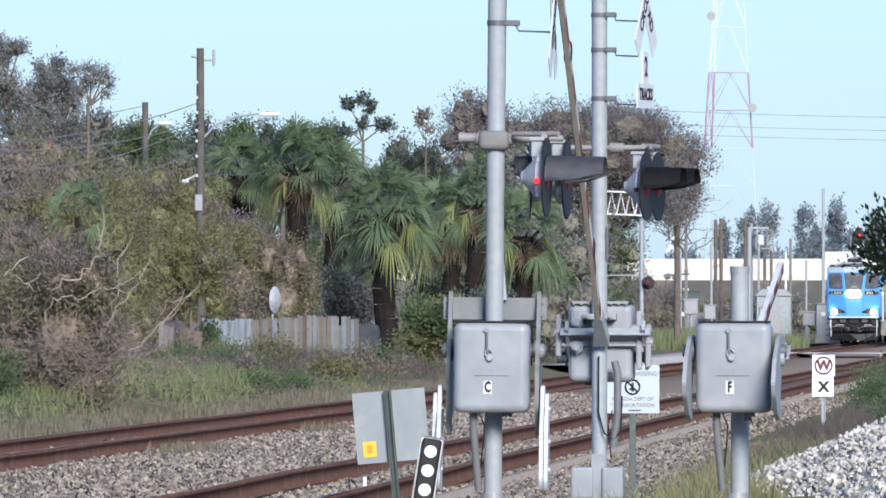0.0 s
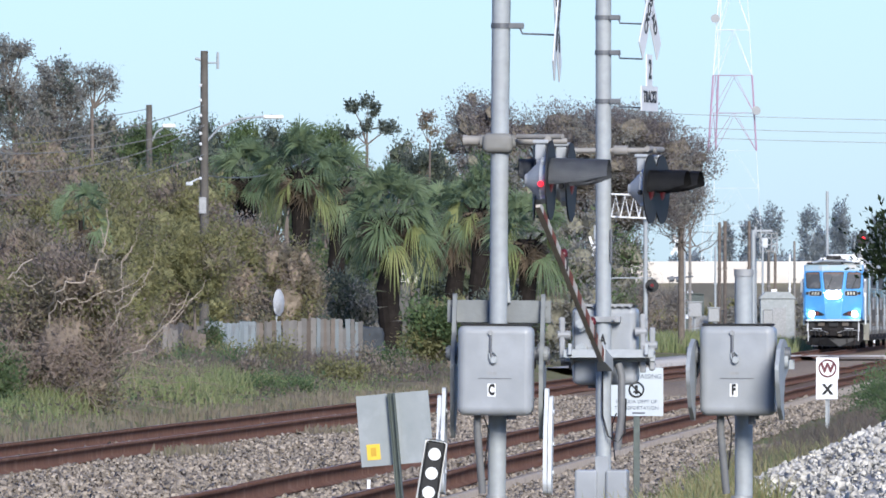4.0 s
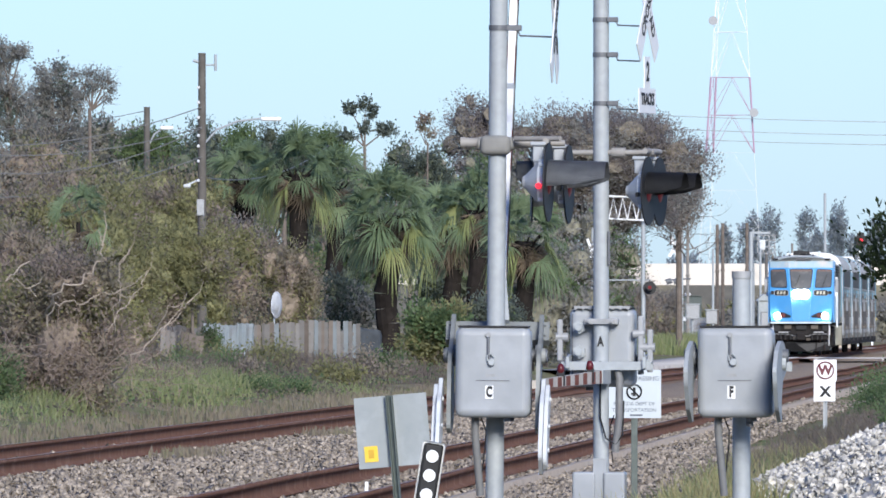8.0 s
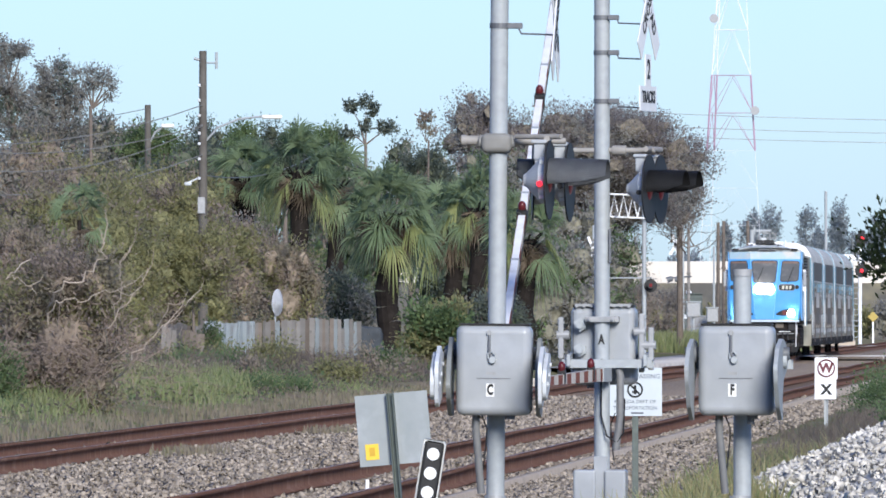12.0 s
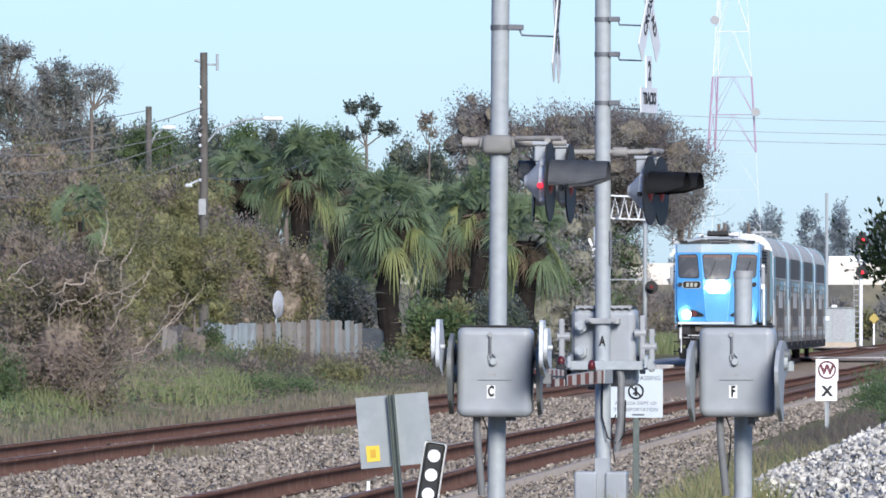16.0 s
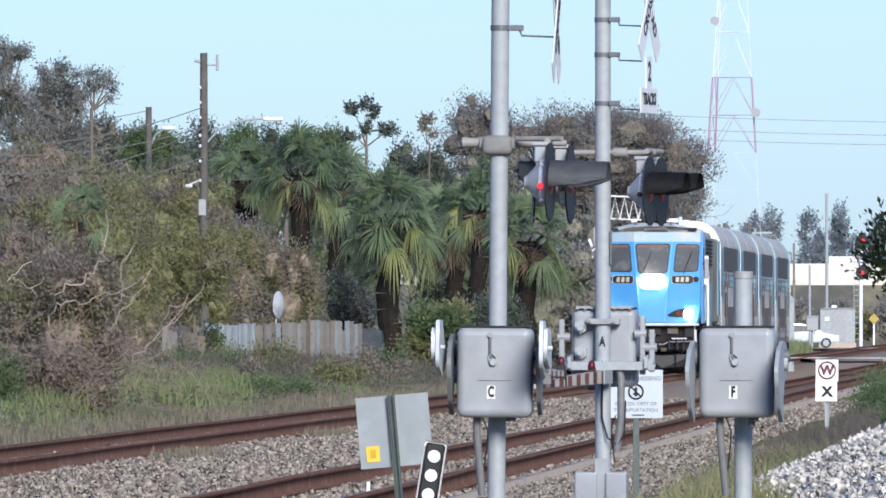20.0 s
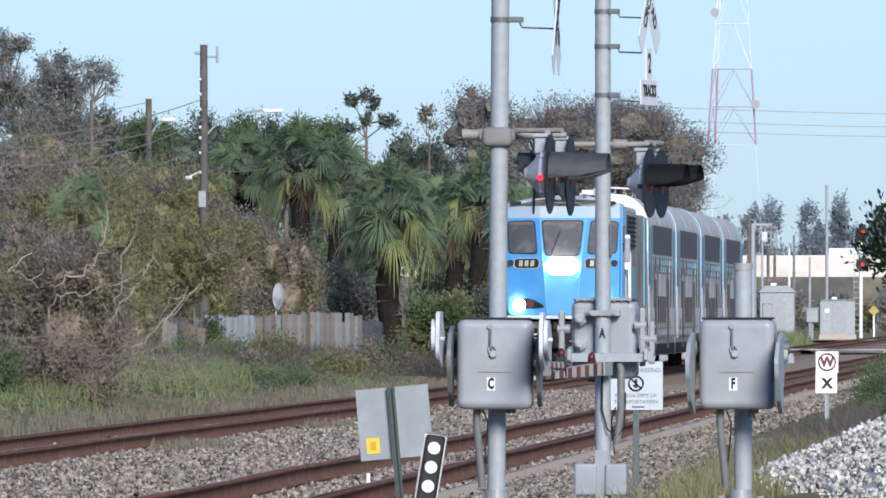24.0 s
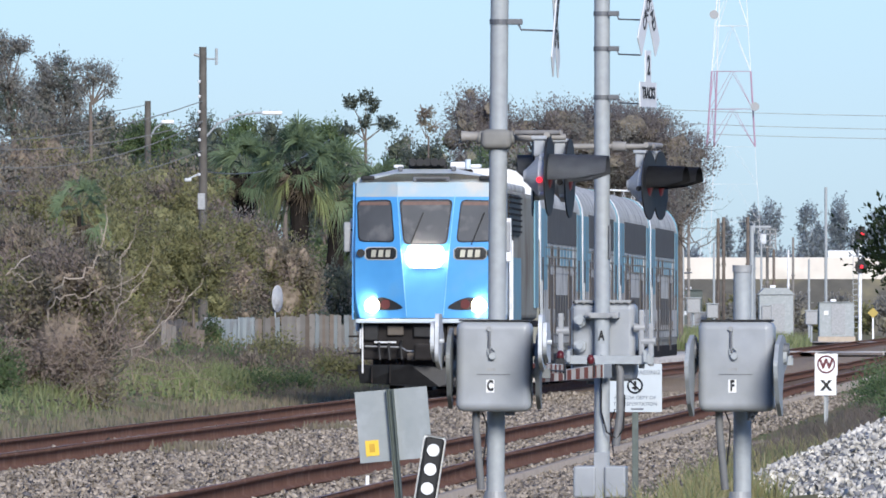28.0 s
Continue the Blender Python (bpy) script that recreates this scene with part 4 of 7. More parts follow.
    # windows
    wins = [[(-1.38, 3.18), (-0.66, 3.16), (-0.74, 4.0), (-1.42, 3.98)], [(-0.42, 3.12), (0.42, 3.12), (0.52, 4.0), (-0.52, 4.0)], [(0.66, 3.16), (1.38, 3.18), (1.42, 3.98), (0.74, 4.0)]]
    for w in wins:
        w = soft_corners(w, 0.09)
        cx, cz = sum(p[0] for p in w) / len(w), sum(p[1] for p in w) / len(w)
        bm = fresh()
        panel(bm, [(cx + (x - cx) * 1.07, cz + (z - cz) * 1.06) for x, z in w], 0.012, 0.02)
        rim = part("windscreen_seal", bm, BLACK, t)
        bm = fresh()
        panel(bm, w, 0.024, 0.02)
        part("windscreen", bm, GLASS, rim, "dark windscreen")
        top = max(z for x, z in w)
        inner = [p[0] for p in w if p[1] > top - 0.12]
        bm = fresh()
        panel(bm, [(min(inner) + 0.03, top - 0.09), (max(inner) - 0.03, top - 0.09), (max(inner) - 0.03, top - 0.02), (min(inner) + 0.03, top - 0.02)], 0.03, 0.012)
        part("sun_visor", bm, mat("brown_head_strip", (0.16, 0.10, 0.08), (0.11, 0.07, 0.06), 0.8), rim, "brown strip along the window top")
    for x0 in (-0.3, 0.95):
        bm = fresh()
        pipe(bm, [(x0, nose_y(x0, 3.1) - 0.05, 3.1), (x0 + 0.25, nose_y(x0 + 0.25, 3.75) - 0.05, 3.75)], 0.014, 5)
        part("wiper", bm, BLACK, t)
    # number boards, markers, lamps
    for sx in (-1, 1):
        c = sx * 0.92
        bm = fresh()
        panel(bm, [(c - 0.31, 2.83), (c - 0.26, 2.79), (c + 0.26, 2.79), (c + 0.32, 2.84), (c + 0.32, 2.98), (c + 0.26, 3.03), (c - 0.26, 3.03), (c - 0.32, 2.98)], 0.02, 0.03)
        nb = part("number_board", bm, BLACK, t, "black number board")
        bm = fresh()
        panel(bm, [(c - 0.34, 2.82), (c - 0.27, 2.775), (c + 0.27, 2.775), (c + 0.34, 2.83), (c + 0.34, 2.985), (c + 0.27, 3.045), (c - 0.27, 3.045), (c - 0.34, 2.985)], 0.014, 0.02)
        part("board_rim", bm, PALEROOF, nb, "pale rim")
        for k in range(3):
            bm = fresh()
            q = c - 0.15 + 0.15 * k
            panel(bm, [(q - 0.058, 2.835), (q + 0.04, 2.835), (q + 0.058, 2.985), (q - 0.04, 2.985)], 0.027, 0.01)
            part("number_bar", bm, NUMBERS, nb)
        bm = fresh()
        c2 = sx * 1.34
        tube(bm, (c2, nose_y(c2, 2.9) - 0.05, 2.92), (c2, nose_y(c2, 2.9) + 0.1, 2.92), 0.085, seg=14)
        part("horn_cap", bm, BLACK, t, "", True)
        # almond marker recess
        bm = fresh()
        pts = []
        for i in range(14):
            q = 6.2832 * i / 14
            rise = math.sin(q) * (0.2 + 0.1 * math.cos(q)) if math.sin(q) > 0 else math.sin(q) * 0.05
            pts.append((sx * (0.80 + math.cos(q) * 0.34), 1.79 + rise))
        panel(bm, pts, 0.012, 0.02)
        rec = part("lamp_recess", bm, BLACK, t, "dark almond lamp recess")
        bm = fresh()
        tube(bm, (sx * 0.82, nose_y(0.82, 1.9) - 0.05, 1.865), (sx * 0.82, nose_y(0.82, 1.9), 1.865), 0.1, seg=18)
        part("marker_lens", bm, MARKER, rec, "red marker lens", True)
        bm = fresh()
        tube(bm, (sx * 1.1, nose_y(1.1, 1.84) - 0.07, 1.84), (sx * 1.1, nose_y(1.1, 1.84) + 0.05, 1.84), 0.145, seg=20)
        part("ditch_lamp", bm, DITCH, t, "lit ditch lamp", True)
    # Housing and lamps are oversized and pale, so they imitate the headlight glare.
    bm = fresh()
    panel(bm, soft_corners([(-0.36, 2.6), (0.36, 2.6), (0.4, 3.08), (-0.4, 3.08)], 0.14), 0.03, 0.05)
    hb = part("headlamp_housing", bm, CABGREY, t, "pale headlamp housing, enlarged to carry the glare")
    for x0 in (-0.2, 0.2):
        bm = fresh()
        tube(bm, (x0, nose_y(x0, 2.85) - 0.08, 2.85), (x0, nose_y(x0, 2.85), 2.85), 0.185, seg=24)
        part("headlamp", bm, HEADLAMP, hb, "lit twin headlamp", True)
    # sill, buffer beam, plough, couplers, hoses
    part("deck_sill", one(box, (0, 0.35, 1.52), (2.85, 0.7, 0.09), 0.02), CABGREY, t, "pale deck sill")
    part("buffer_beam", one(box, (0, 0.55, 1.1), (2.7, 0.5, 0.75), 0.04), UNDER, t)
    bm = fresh()
    slab(bm, [(-1.42, 0.35, 0.62), (-0.3, -0.1, 0.62), (0.3, -0.1, 0.62), (1.42, 0.35, 0.62), (1.36, 0.4, 0.24), (0.3, -0.05, 0.17), (-0.3, -0.05, 0.17), (-1.36, 0.4, 0.24)], (0, 0.06, 0))
    part("plough", bm, BLACK, t, "black pilot plate")
    for x0 in (-1.1, -0.72, 0.72, 1.1):
        part("plough_rib", one(box, (x0, 0.27 - 0.36 * (1.42 - abs(x0)) / 1.12 * 0.9, 0.43), (0.03, 0.1, 0.36)), UNDER, t)
    part("uncoupling_lever", one(pipe, [(-1.25, 0.2, 1.0), (-0.5, 0.08, 0.98), (-0.35, -0.1, 0.9), (0.35, -0.1, 0.9), (0.5, 0.08, 0.98), (1.25, 0.2, 1.0)], 0.018, 6), BRACKET, t, "grey uncoupling lever")
    for x0, z0, w, h, m in ((-1.12, 1.28, 0.3, 0.34, BLACK), (1.12, 1.28, 0.3, 0.34, BLACK), (-0.62, 1.32, 0.34, 0.2, DOORBROWN), (0.62, 1.32, 0.34, 0.2, DOORBROWN), (0.0, 1.3, 0.5, 0.24, BLACK), (-0.3, 0.78, 0.16, 0.16, DOORBROWN), (0.34, 0.74, 0.2, 0.12, DOORBROWN)):
        part("front_fitting", one(box, (x0, 0.27, z0), (w, 0.12, h), 0.03), m, t, "grimy front fitting")
    bm = fresh()
    box(bm, (0, 0.0, 0.88), (0.3, 0.7, 0.28), 0.04)
    box(bm, (0, -0.35, 0.88), (0.42, 0.2, 0.34), 0.05)
    part("coupler", bm, UNDER, t)
    for x0 in (-0.95, -0.75, -0.5, 0.5, 0.75, 0.95):
        bm = fresh()
        pipe(bm, [(x0, 0.28, 1.1), (x0, 0.05, 1.0), (x0 + 0.03, 0.0, 0.72)], 0.028, 7)
        part("brake_hose", bm, BLACK, t)
    for sx in (-1, 1):
        for z in (0.5, 0.85, 1.2):
            part("corner_step", one(box, (sx * 1.42, 0.55, z), (0.35, 0.3, 0.04)), UNDER, t)
        for pts in ([(sx * 1.3, 0.3, 0.45), (sx * 1.3, 0.25, 1.5)], [(sx * 1.34, 0.2, 0.95), (sx * 1.34, 0.2, 1.35)], [(sx * 1.05, 0.22, 1.08), (sx * 0.6, 0.16, 1.08)]):
            part("handhold", one(pipe, pts, 0.02, 6), WHITE, t, "white handhold")
    # horns
    part("horn_mount", one(box, (0, 1.5, 4.71), (0.8, 0.25, 0.08), 0.02), BLACK, t)
    for i, x0 in enumerate((-0.3, -0.15, 0.0, 0.15, 0.3)):
        bm = one(tube, (x0, 1.55 + 0.06 * i, 4.78), (x0, 1.15 - 0.05 * (i % 2), 4.80), 0.03, 0.085, seg=12)
        part("air_horn", bm, BLACK, t, "black air horn", True)
    vent = part("brow_vent", one(box, (0.1, nose_y(0, 4.4) - 0.01, 4.44), (0.75, 0.1, 0.1), 0.02), HOODGREY, t, "dark grey vent in the brow")
    part("vent_slot", one(box, (0.1, nose_y(0, 4.4) - 0.06, 4.43), (0.62, 0.02, 0.05)), BLACK, vent)
    for x0, ln, h in ((0.62, 0.34, 0.13), (0.98, 0.22, 0.08), (-0.62, 0.2, 0.07)):
        part("roof_antenna", one(box, (x0, 1.7, 4.68 + h / 2), (ln, 0.4, h), 0.03), WHITE, t, "white roof antenna housing")
    part("roof_beacon", one(tube, (0.82, 1.5, 4.66), (0.82, 1.5, 4.86), 0.06, seg=12), CABGREY, t, "", True)
    # trucks and fuel tank
    for yc in (3.6, 16.6):
        bm = fresh()
        for sx in (-1, 1):
            box(bm, (sx * 1.05, yc, 0.62), (0.2, 4.2, 0.35), 0.05)
        tr = part("truck_frame", bm, UNDER, t)
        for dy in (-1.3, 1.3):
            for sx in (-1, 1):
                part("wheel", one(tube, (sx * 0.68, yc + dy, 0.51), (sx * 0.82, yc + dy, 0.51), 0.51, seg=24), UNDER, tr, "", True)
            part("axle", one(tube, (-0.7, yc + dy, 0.51), (0.7, yc + dy, 0.51), 0.09, seg=12), UNDER, tr, "", True)
    part("fuel_tank", one(box, (0, 10.2, 0.85), (2.7, 6.0, 1.0), 0.15, seg=3), UNDER, t)
    part("walkway", one(box, (0, 12.0, 1.45), (3.06, 17.0, 0.14)), UNDER, t)
    return t


def on_pose(y, offset):
    return pose(*on_track(y, offset, RAIL), 0, 0, HEAD)


def coach(first_label):
    """A bilevel car, 25.5 m long, from y = 0 (leading end) back."""
    t = thing("bilevel_coach", pose(0, 0, 0), first_label, "railway coach", "coaches of the train")
    L = 25.5
    def shell(y0, y1, grow=0.0, low=0.45):
        bm = fresh()
        pr = [(1.50, low), (1.52, 1.0), (1.52, 3.75)]
        for i in range(9):
            q = radians(90 * i / 8)
            pr.append((0.72 + 0.80 * math.cos(q), 3.95 + 0.88 * math.sin(q)))
        pr = [(x + grow if x > 0 else x, z + (grow if z > 3.9 else 0)) for x, z in pr]
        pr = pr + [(-x, z) for x, z in pr[::-1]]
        slab(bm, [(x, y0, z) for x, z in pr], (0, y1 - y0, 0))
        return bm
    part("roof_skin", shell(0.6, L - 0.55, 0.012, 4.1), PALEROOF, t, "pale dull roof")
    part("car_body", shell(0.15, L), STEEL, t, "dull grey fluted steel body")
    # The leading hoop is white: a painted highlight for the lit roof edge.
    for y0, y1 in ((0.12, 0.55), (L - 0.5, L + 0.02)):
        part("end_hoop", shell(y0, y1, 0.03, 3.3), WHITE if y0 < 1 else STEELBLUE, t, "hoop at the car end, front one painted as a lit edge")
    for sx in (-1, 1):
        for nm, y0, y1, z0, z1, m, lb in (("end_panel", 0.56, 4.2, 2.2, 4.0, STEELBLUE, "faded blue end panel"), ("end_panel", L - 3.0, L - 0.52, 2.2, 4.0, STEELBLUE, "faded blue end panel"),
                                         ("upper_window_band", 4.5, L - 3.3, 3.25, 4.05, COACHGLASS, "dark upper window band"),
                                         ("door_leaf", 6.2, 7.8, 0.62, 2.55, DOORBROWN, "dark entrance doors"), ("door_leaf", L - 7.8, L - 6.2, 0.62, 2.55, DOORBROWN, "dark entrance doors")):
            part(nm, one(box, (sx * 1.53, (y0 + y1) / 2, (z0 + z1) / 2), (0.03, y1 - y0, z1 - z0)), m, t, lb)
        for i in range(5):
            yy = 9.6 + 1.6 * i
            part("lower_window", one(box, (sx * 1.53, yy, 1.72), (0.03, 1.3, 0.75)), COACHGLASS, t)
        for yy in (1.6, L - 1.9):
            part("mid_window", one(box, (sx * 1.535, yy, 2.5), (0.034, 0.9, 0.7)), COACHGLASS, t)
        rp = random.Random(31)
        for k in range(9):
            y0 = 4.4 + 1.95 * k
            m = (STEELBLUE, STEEL, DOORBROWN, PALEROOF)[rp.choice((0, 0, 1, 2, 3))]
            part("body_panel", one(box, (sx * 1.526, y0 + 0.8, 2.98), (0.03, 1.25, 0.42)), m, t, "stained side panel")
            part("vent_grille", one(box, (sx * 1.531, y0 + 0.4, 1.32), (0.034, 0.35, 0.28)), DOORBROWN, t)
        for y0 in (1.0, 4.9, 8.2, L - 8.6, L - 5.2, L - 2.4):
            part("dark_recess", one(box, (sx * 1.532, y0 + 0.6, 2.35), (0.036, 0.85, 1.15), 0.012), DOORBROWN, t, "dark rounded window recess")
        for z0, m, lb in ((0.62, UNDER, "sooty lower skirt"), (2.62, PALEROOF, "pale dull waist strip")):
            part("side_strip", one(box, (sx * 1.527, L / 2, z0), (0.03, L - 1.4, 0.3 if z0 < 1 else 0.07)), m, t, lb)
        for z in (0.95, 1.2, 2.75, 2.95, 3.15):
            part("side_rib", one(box, (sx * 1.535, L / 2, z), (0.02, L - 6.4, 0.035)), STEEL, t)
        bm = fresh()
        pipe(bm, [(sx * 1.57, 0.4, 0.9), (sx * 1.57, 0.4, 2.4)], 0.025, 6)
        part("grab_rail", bm, GALV, t)
    for yy in (4.0, 9.0, 16.5, 21.5):
        part("roof_vent", one(box, (0, yy, 4.85), (1.0, 1.6, 0.12), 0.03), PALEROOF, t)
    part("roof_sheet", one(box, (0, L / 2, 4.82), (1.3, L - 1.0, 0.05), 0.02), PALEROOF, t, "pale roof")
    for yc in (3.0, L - 3.0):
        bm = fresh()
        for sx in (-1, 1):
            box(bm, (sx * 1.05, yc, 0.55), (0.18, 3.4, 0.3), 0.05)
        tr = part("truck_frame", bm, UNDER, t)
        for dy in (-1.25, 1.25):
            for sx in (-1, 1):
                part("wheel", one(tube, (sx * 0.68, yc + dy, 0.42), (sx * 0.82, yc + dy, 0.42), 0.42, seg=20), UNDER, tr, "", True)
            part("axle", one(tube, (-0.7, yc + dy, 0.42), (0.7, yc + dy, 0.42), 0.08, seg=12), UNDER, tr, "", True)
    part("end_wall", one(box, (0, 0.08, 2.5), (1.1, 0.1, 2.2)), UNDER, t, "dark gangway end")
    return t


loco = locomotive()
coaches = [coach("grey bilevel coach with blue ends and dark upper windows")]
for i in range(3):
    coaches.append(copy_thing(coaches[0], pose(0, 0, 0)))
COACH_AT = [21.2 + 26.0 * i for i in range(4)]

# ---- plants ----
# Most leaf colours carry extra blue that stands for haze in the air.
OLIVE = leaf_mat("olive_leaves", [(0.16, 0.161, 0.0877), (0.208, 0.207, 0.105), (0.256, 0.252, 0.123), (0.281, 0.237, 0.164)])
BROWNLEAF = leaf_mat("dry_brown_leaves", [(0.209, 0.172, 0.147), (0.276, 0.224, 0.194), (0.237, 0.218, 0.153), (0.342, 0.276, 0.24)])
GREENLEAF = leaf_mat("green_leaves", [(0.0771, 0.115, 0.0598), (0.111, 0.161, 0.0772), (0.144, 0.207, 0.0935), (0.133, 0.167, 0.106)])
DARKLEAF = leaf_mat("dark_leaves", [(0.0861, 0.108, 0.0869), (0.117, 0.141, 0.115), (0.148, 0.169, 0.142)])
DOMELEAF = leaf_mat("grey_olive_leaves", [(0.188, 0.19, 0.175), (0.236, 0.235, 0.215), (0.285, 0.274, 0.253), (0.221, 0.246, 0.202)])
RUSSETLEAF = leaf_mat("russet_grey_leaves", [(0.162, 0.147, 0.139), (0.204, 0.182, 0.174), (0.248, 0.222, 0.211), (0.171, 0.182, 0.154)])
PALELEAF = leaf_mat("bleached_leaves", [(0.17, 0.149, 0.128), (0.255, 0.23, 0.204), (0.34, 0.315, 0.289)])
# Distant needles: the pale blue-grey puts air haze into the leaf colour.
FARLEAF = leaf_mat("hazed_needles", [(0.2, 0.23, 0.25), (0.25, 0.285, 0.305), (0.3, 0.335, 0.355)])
PALMLEAF = leaf_mat("palm_fronds", [(0.11, 0.16, 0.0937), (0.16, 0.221, 0.126), (0.209, 0.276, 0.16), (0.264, 0.32, 0.193)], 0.5)
PALMTIP = leaf_mat("yellow_palm_fronds", [(0.198, 0.234, 0.103), (0.289, 0.326, 0.141), (0.381, 0.393, 0.186)], 0.5)
DEADFROND = leaf_mat("dead_fronds", [(0.10, 0.08, 0.06), (0.17, 0.135, 0.10), (0.25, 0.2, 0.15)], 0.8)
GRASS = leaf_mat("verge_grass", [(0.16, 0.199, 0.0896), (0.228, 0.27, 0.12), (0.297, 0.316, 0.157), (0.346, 0.316, 0.209)], 0.6)
# Fallback for the crown's solid core; its brown stands for inner shade.
INNER = mat("inner_crown_shade", (0.202, 0.182, 0.143), (0.111, 0.104, 0.078), 0.95, 0, 6)
DRYTWIG = mat("dry_brown_twig", (0.21, 0.165, 0.135), (0.13, 0.1, 0.085), 0.9, 0, 6)
DRYGRASS = leaf_mat("dry_grass", [(0.2, 0.17, 0.121), (0.278, 0.235, 0.171), (0.246, 0.245, 0.133)], 0.7)
YELLOWGRASS = leaf_mat("yellow_strip_grass", [(0.23, 0.22, 0.1), (0.33, 0.305, 0.14), (0.41, 0.355, 0.2), (0.25, 0.265, 0.115)], 0.65)
BROWNWEED = leaf_mat("withered_brown_weed", [(0.128, 0.107, 0.0913), (0.18, 0.148, 0.125), (0.16, 0.162, 0.103)], 0.75)


# Darker copies of the leaf colours, painting the shade inside each crown.
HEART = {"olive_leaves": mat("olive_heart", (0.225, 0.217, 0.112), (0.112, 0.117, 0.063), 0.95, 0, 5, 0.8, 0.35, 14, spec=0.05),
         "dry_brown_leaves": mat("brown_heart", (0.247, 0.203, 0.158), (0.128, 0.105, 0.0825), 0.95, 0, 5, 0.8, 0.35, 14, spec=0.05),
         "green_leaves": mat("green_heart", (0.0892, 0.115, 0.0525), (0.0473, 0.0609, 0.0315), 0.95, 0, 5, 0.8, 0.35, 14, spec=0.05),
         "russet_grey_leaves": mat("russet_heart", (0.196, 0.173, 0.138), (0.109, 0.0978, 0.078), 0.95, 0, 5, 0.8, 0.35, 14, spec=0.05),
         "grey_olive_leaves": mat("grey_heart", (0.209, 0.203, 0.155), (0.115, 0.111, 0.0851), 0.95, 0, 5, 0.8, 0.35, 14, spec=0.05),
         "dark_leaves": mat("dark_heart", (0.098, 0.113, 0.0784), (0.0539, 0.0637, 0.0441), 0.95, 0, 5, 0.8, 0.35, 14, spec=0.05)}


def leaf_quads(P, size, r, out=None, slim=0.5, grow=None):
    """Diamond leaves at the points P, mostly facing the way given, each turned its own way or along its twig."""
    n = len(P)
    nrm = r.randn(n, 3) * 0.34 + (np.array([0, 0, 0.4]) if out is None else out * 0.8 + np.array([0, 0, 0.45]))
    nrm /= np.linalg.norm(nrm, axis=1)[:, None] + 1e-6
    d = np.cross(nrm, r.randn(n, 3))
    if grow is not None:
        d = grow + r.randn(n, 3) * 0.42
        nrm = nrm - d * (np.sum(nrm * d, 1) / np.sum(d * d, 1))[:, None]
        nrm /= np.linalg.norm(nrm, axis=1)[:, None] + 1e-6
    d /= np.linalg.norm(d, axis=1)[:, None] + 1e-6
    w = np.cross(nrm, d)
    L = (size * (0.6 + 0.8 * r.rand(n)))[:, None]
    v = np.stack([P - d * L * 0.5, P + w * L * slim * 0.5 + d * L * 0.05, P + d * L * 0.5, P - w * L * slim * 0.5 + d * L * 0.05], 1)
    f = np.arange(n * 4).reshape(n, 4)
    return v.reshape(-1, 3), f


def blob_points(blobs, n, per, spread, r):
    """Leaf places in clumps, mostly near the skin of the blobs, and the way out at each."""
    B = np.array(blobs)
    vol = (B[:, 3] * B[:, 4] * B[:, 5]) ** (2 / 3)
    k = max(1, n // per)
    pick = r.choice(len(B), k, p=vol / vol.sum())
    d = r.randn(k, 3)
    d /= np.linalg.norm(d, axis=1)[:, None]
    rad = 1.0 - 0.5 * r.rand(k) ** 1.4
    c = B[pick, :3] + d * rad[:, None] * B[pick, 3:] * (0.8 + 0.25 * r.rand(k, 1) + 0.35 * r.rand(k, 1) ** 5)
    g = d * 0.55 + r.randn(k, 3) * 0.45 + np.array([0, 0, 0.5])
    g /= np.linalg.norm(g, axis=1)[:, None] + 1e-6
    # leaves follow their twig, which sets out from the clump's heart
    along = np.tile(np.linspace(-1.6, 2.2, per), k)[:, None] * spread
    G = np.repeat(g, per, 0)
    P = np.repeat(c, per, 0) + G * along + r.randn(k * per, 3) * spread * 0.42
    return P, np.repeat(d, per, 0), G


def limbs(bm, base, tips, r0, r, seg=6):
    for q in tips:
        a, b = Vector(base), Vector(q)
        mid = a.lerp(b, 0.5) + Vector((r.uniform(-0.12, 0.12), r.uniform(-0.12, 0.12), r.uniform(-0.02, 0.15))) * (b - a).length
        tube(bm, a, mid, r0, r0 * 0.6, seg)
        tube(bm, mid, b, r0 * 0.6, r0 * 0.22, seg)


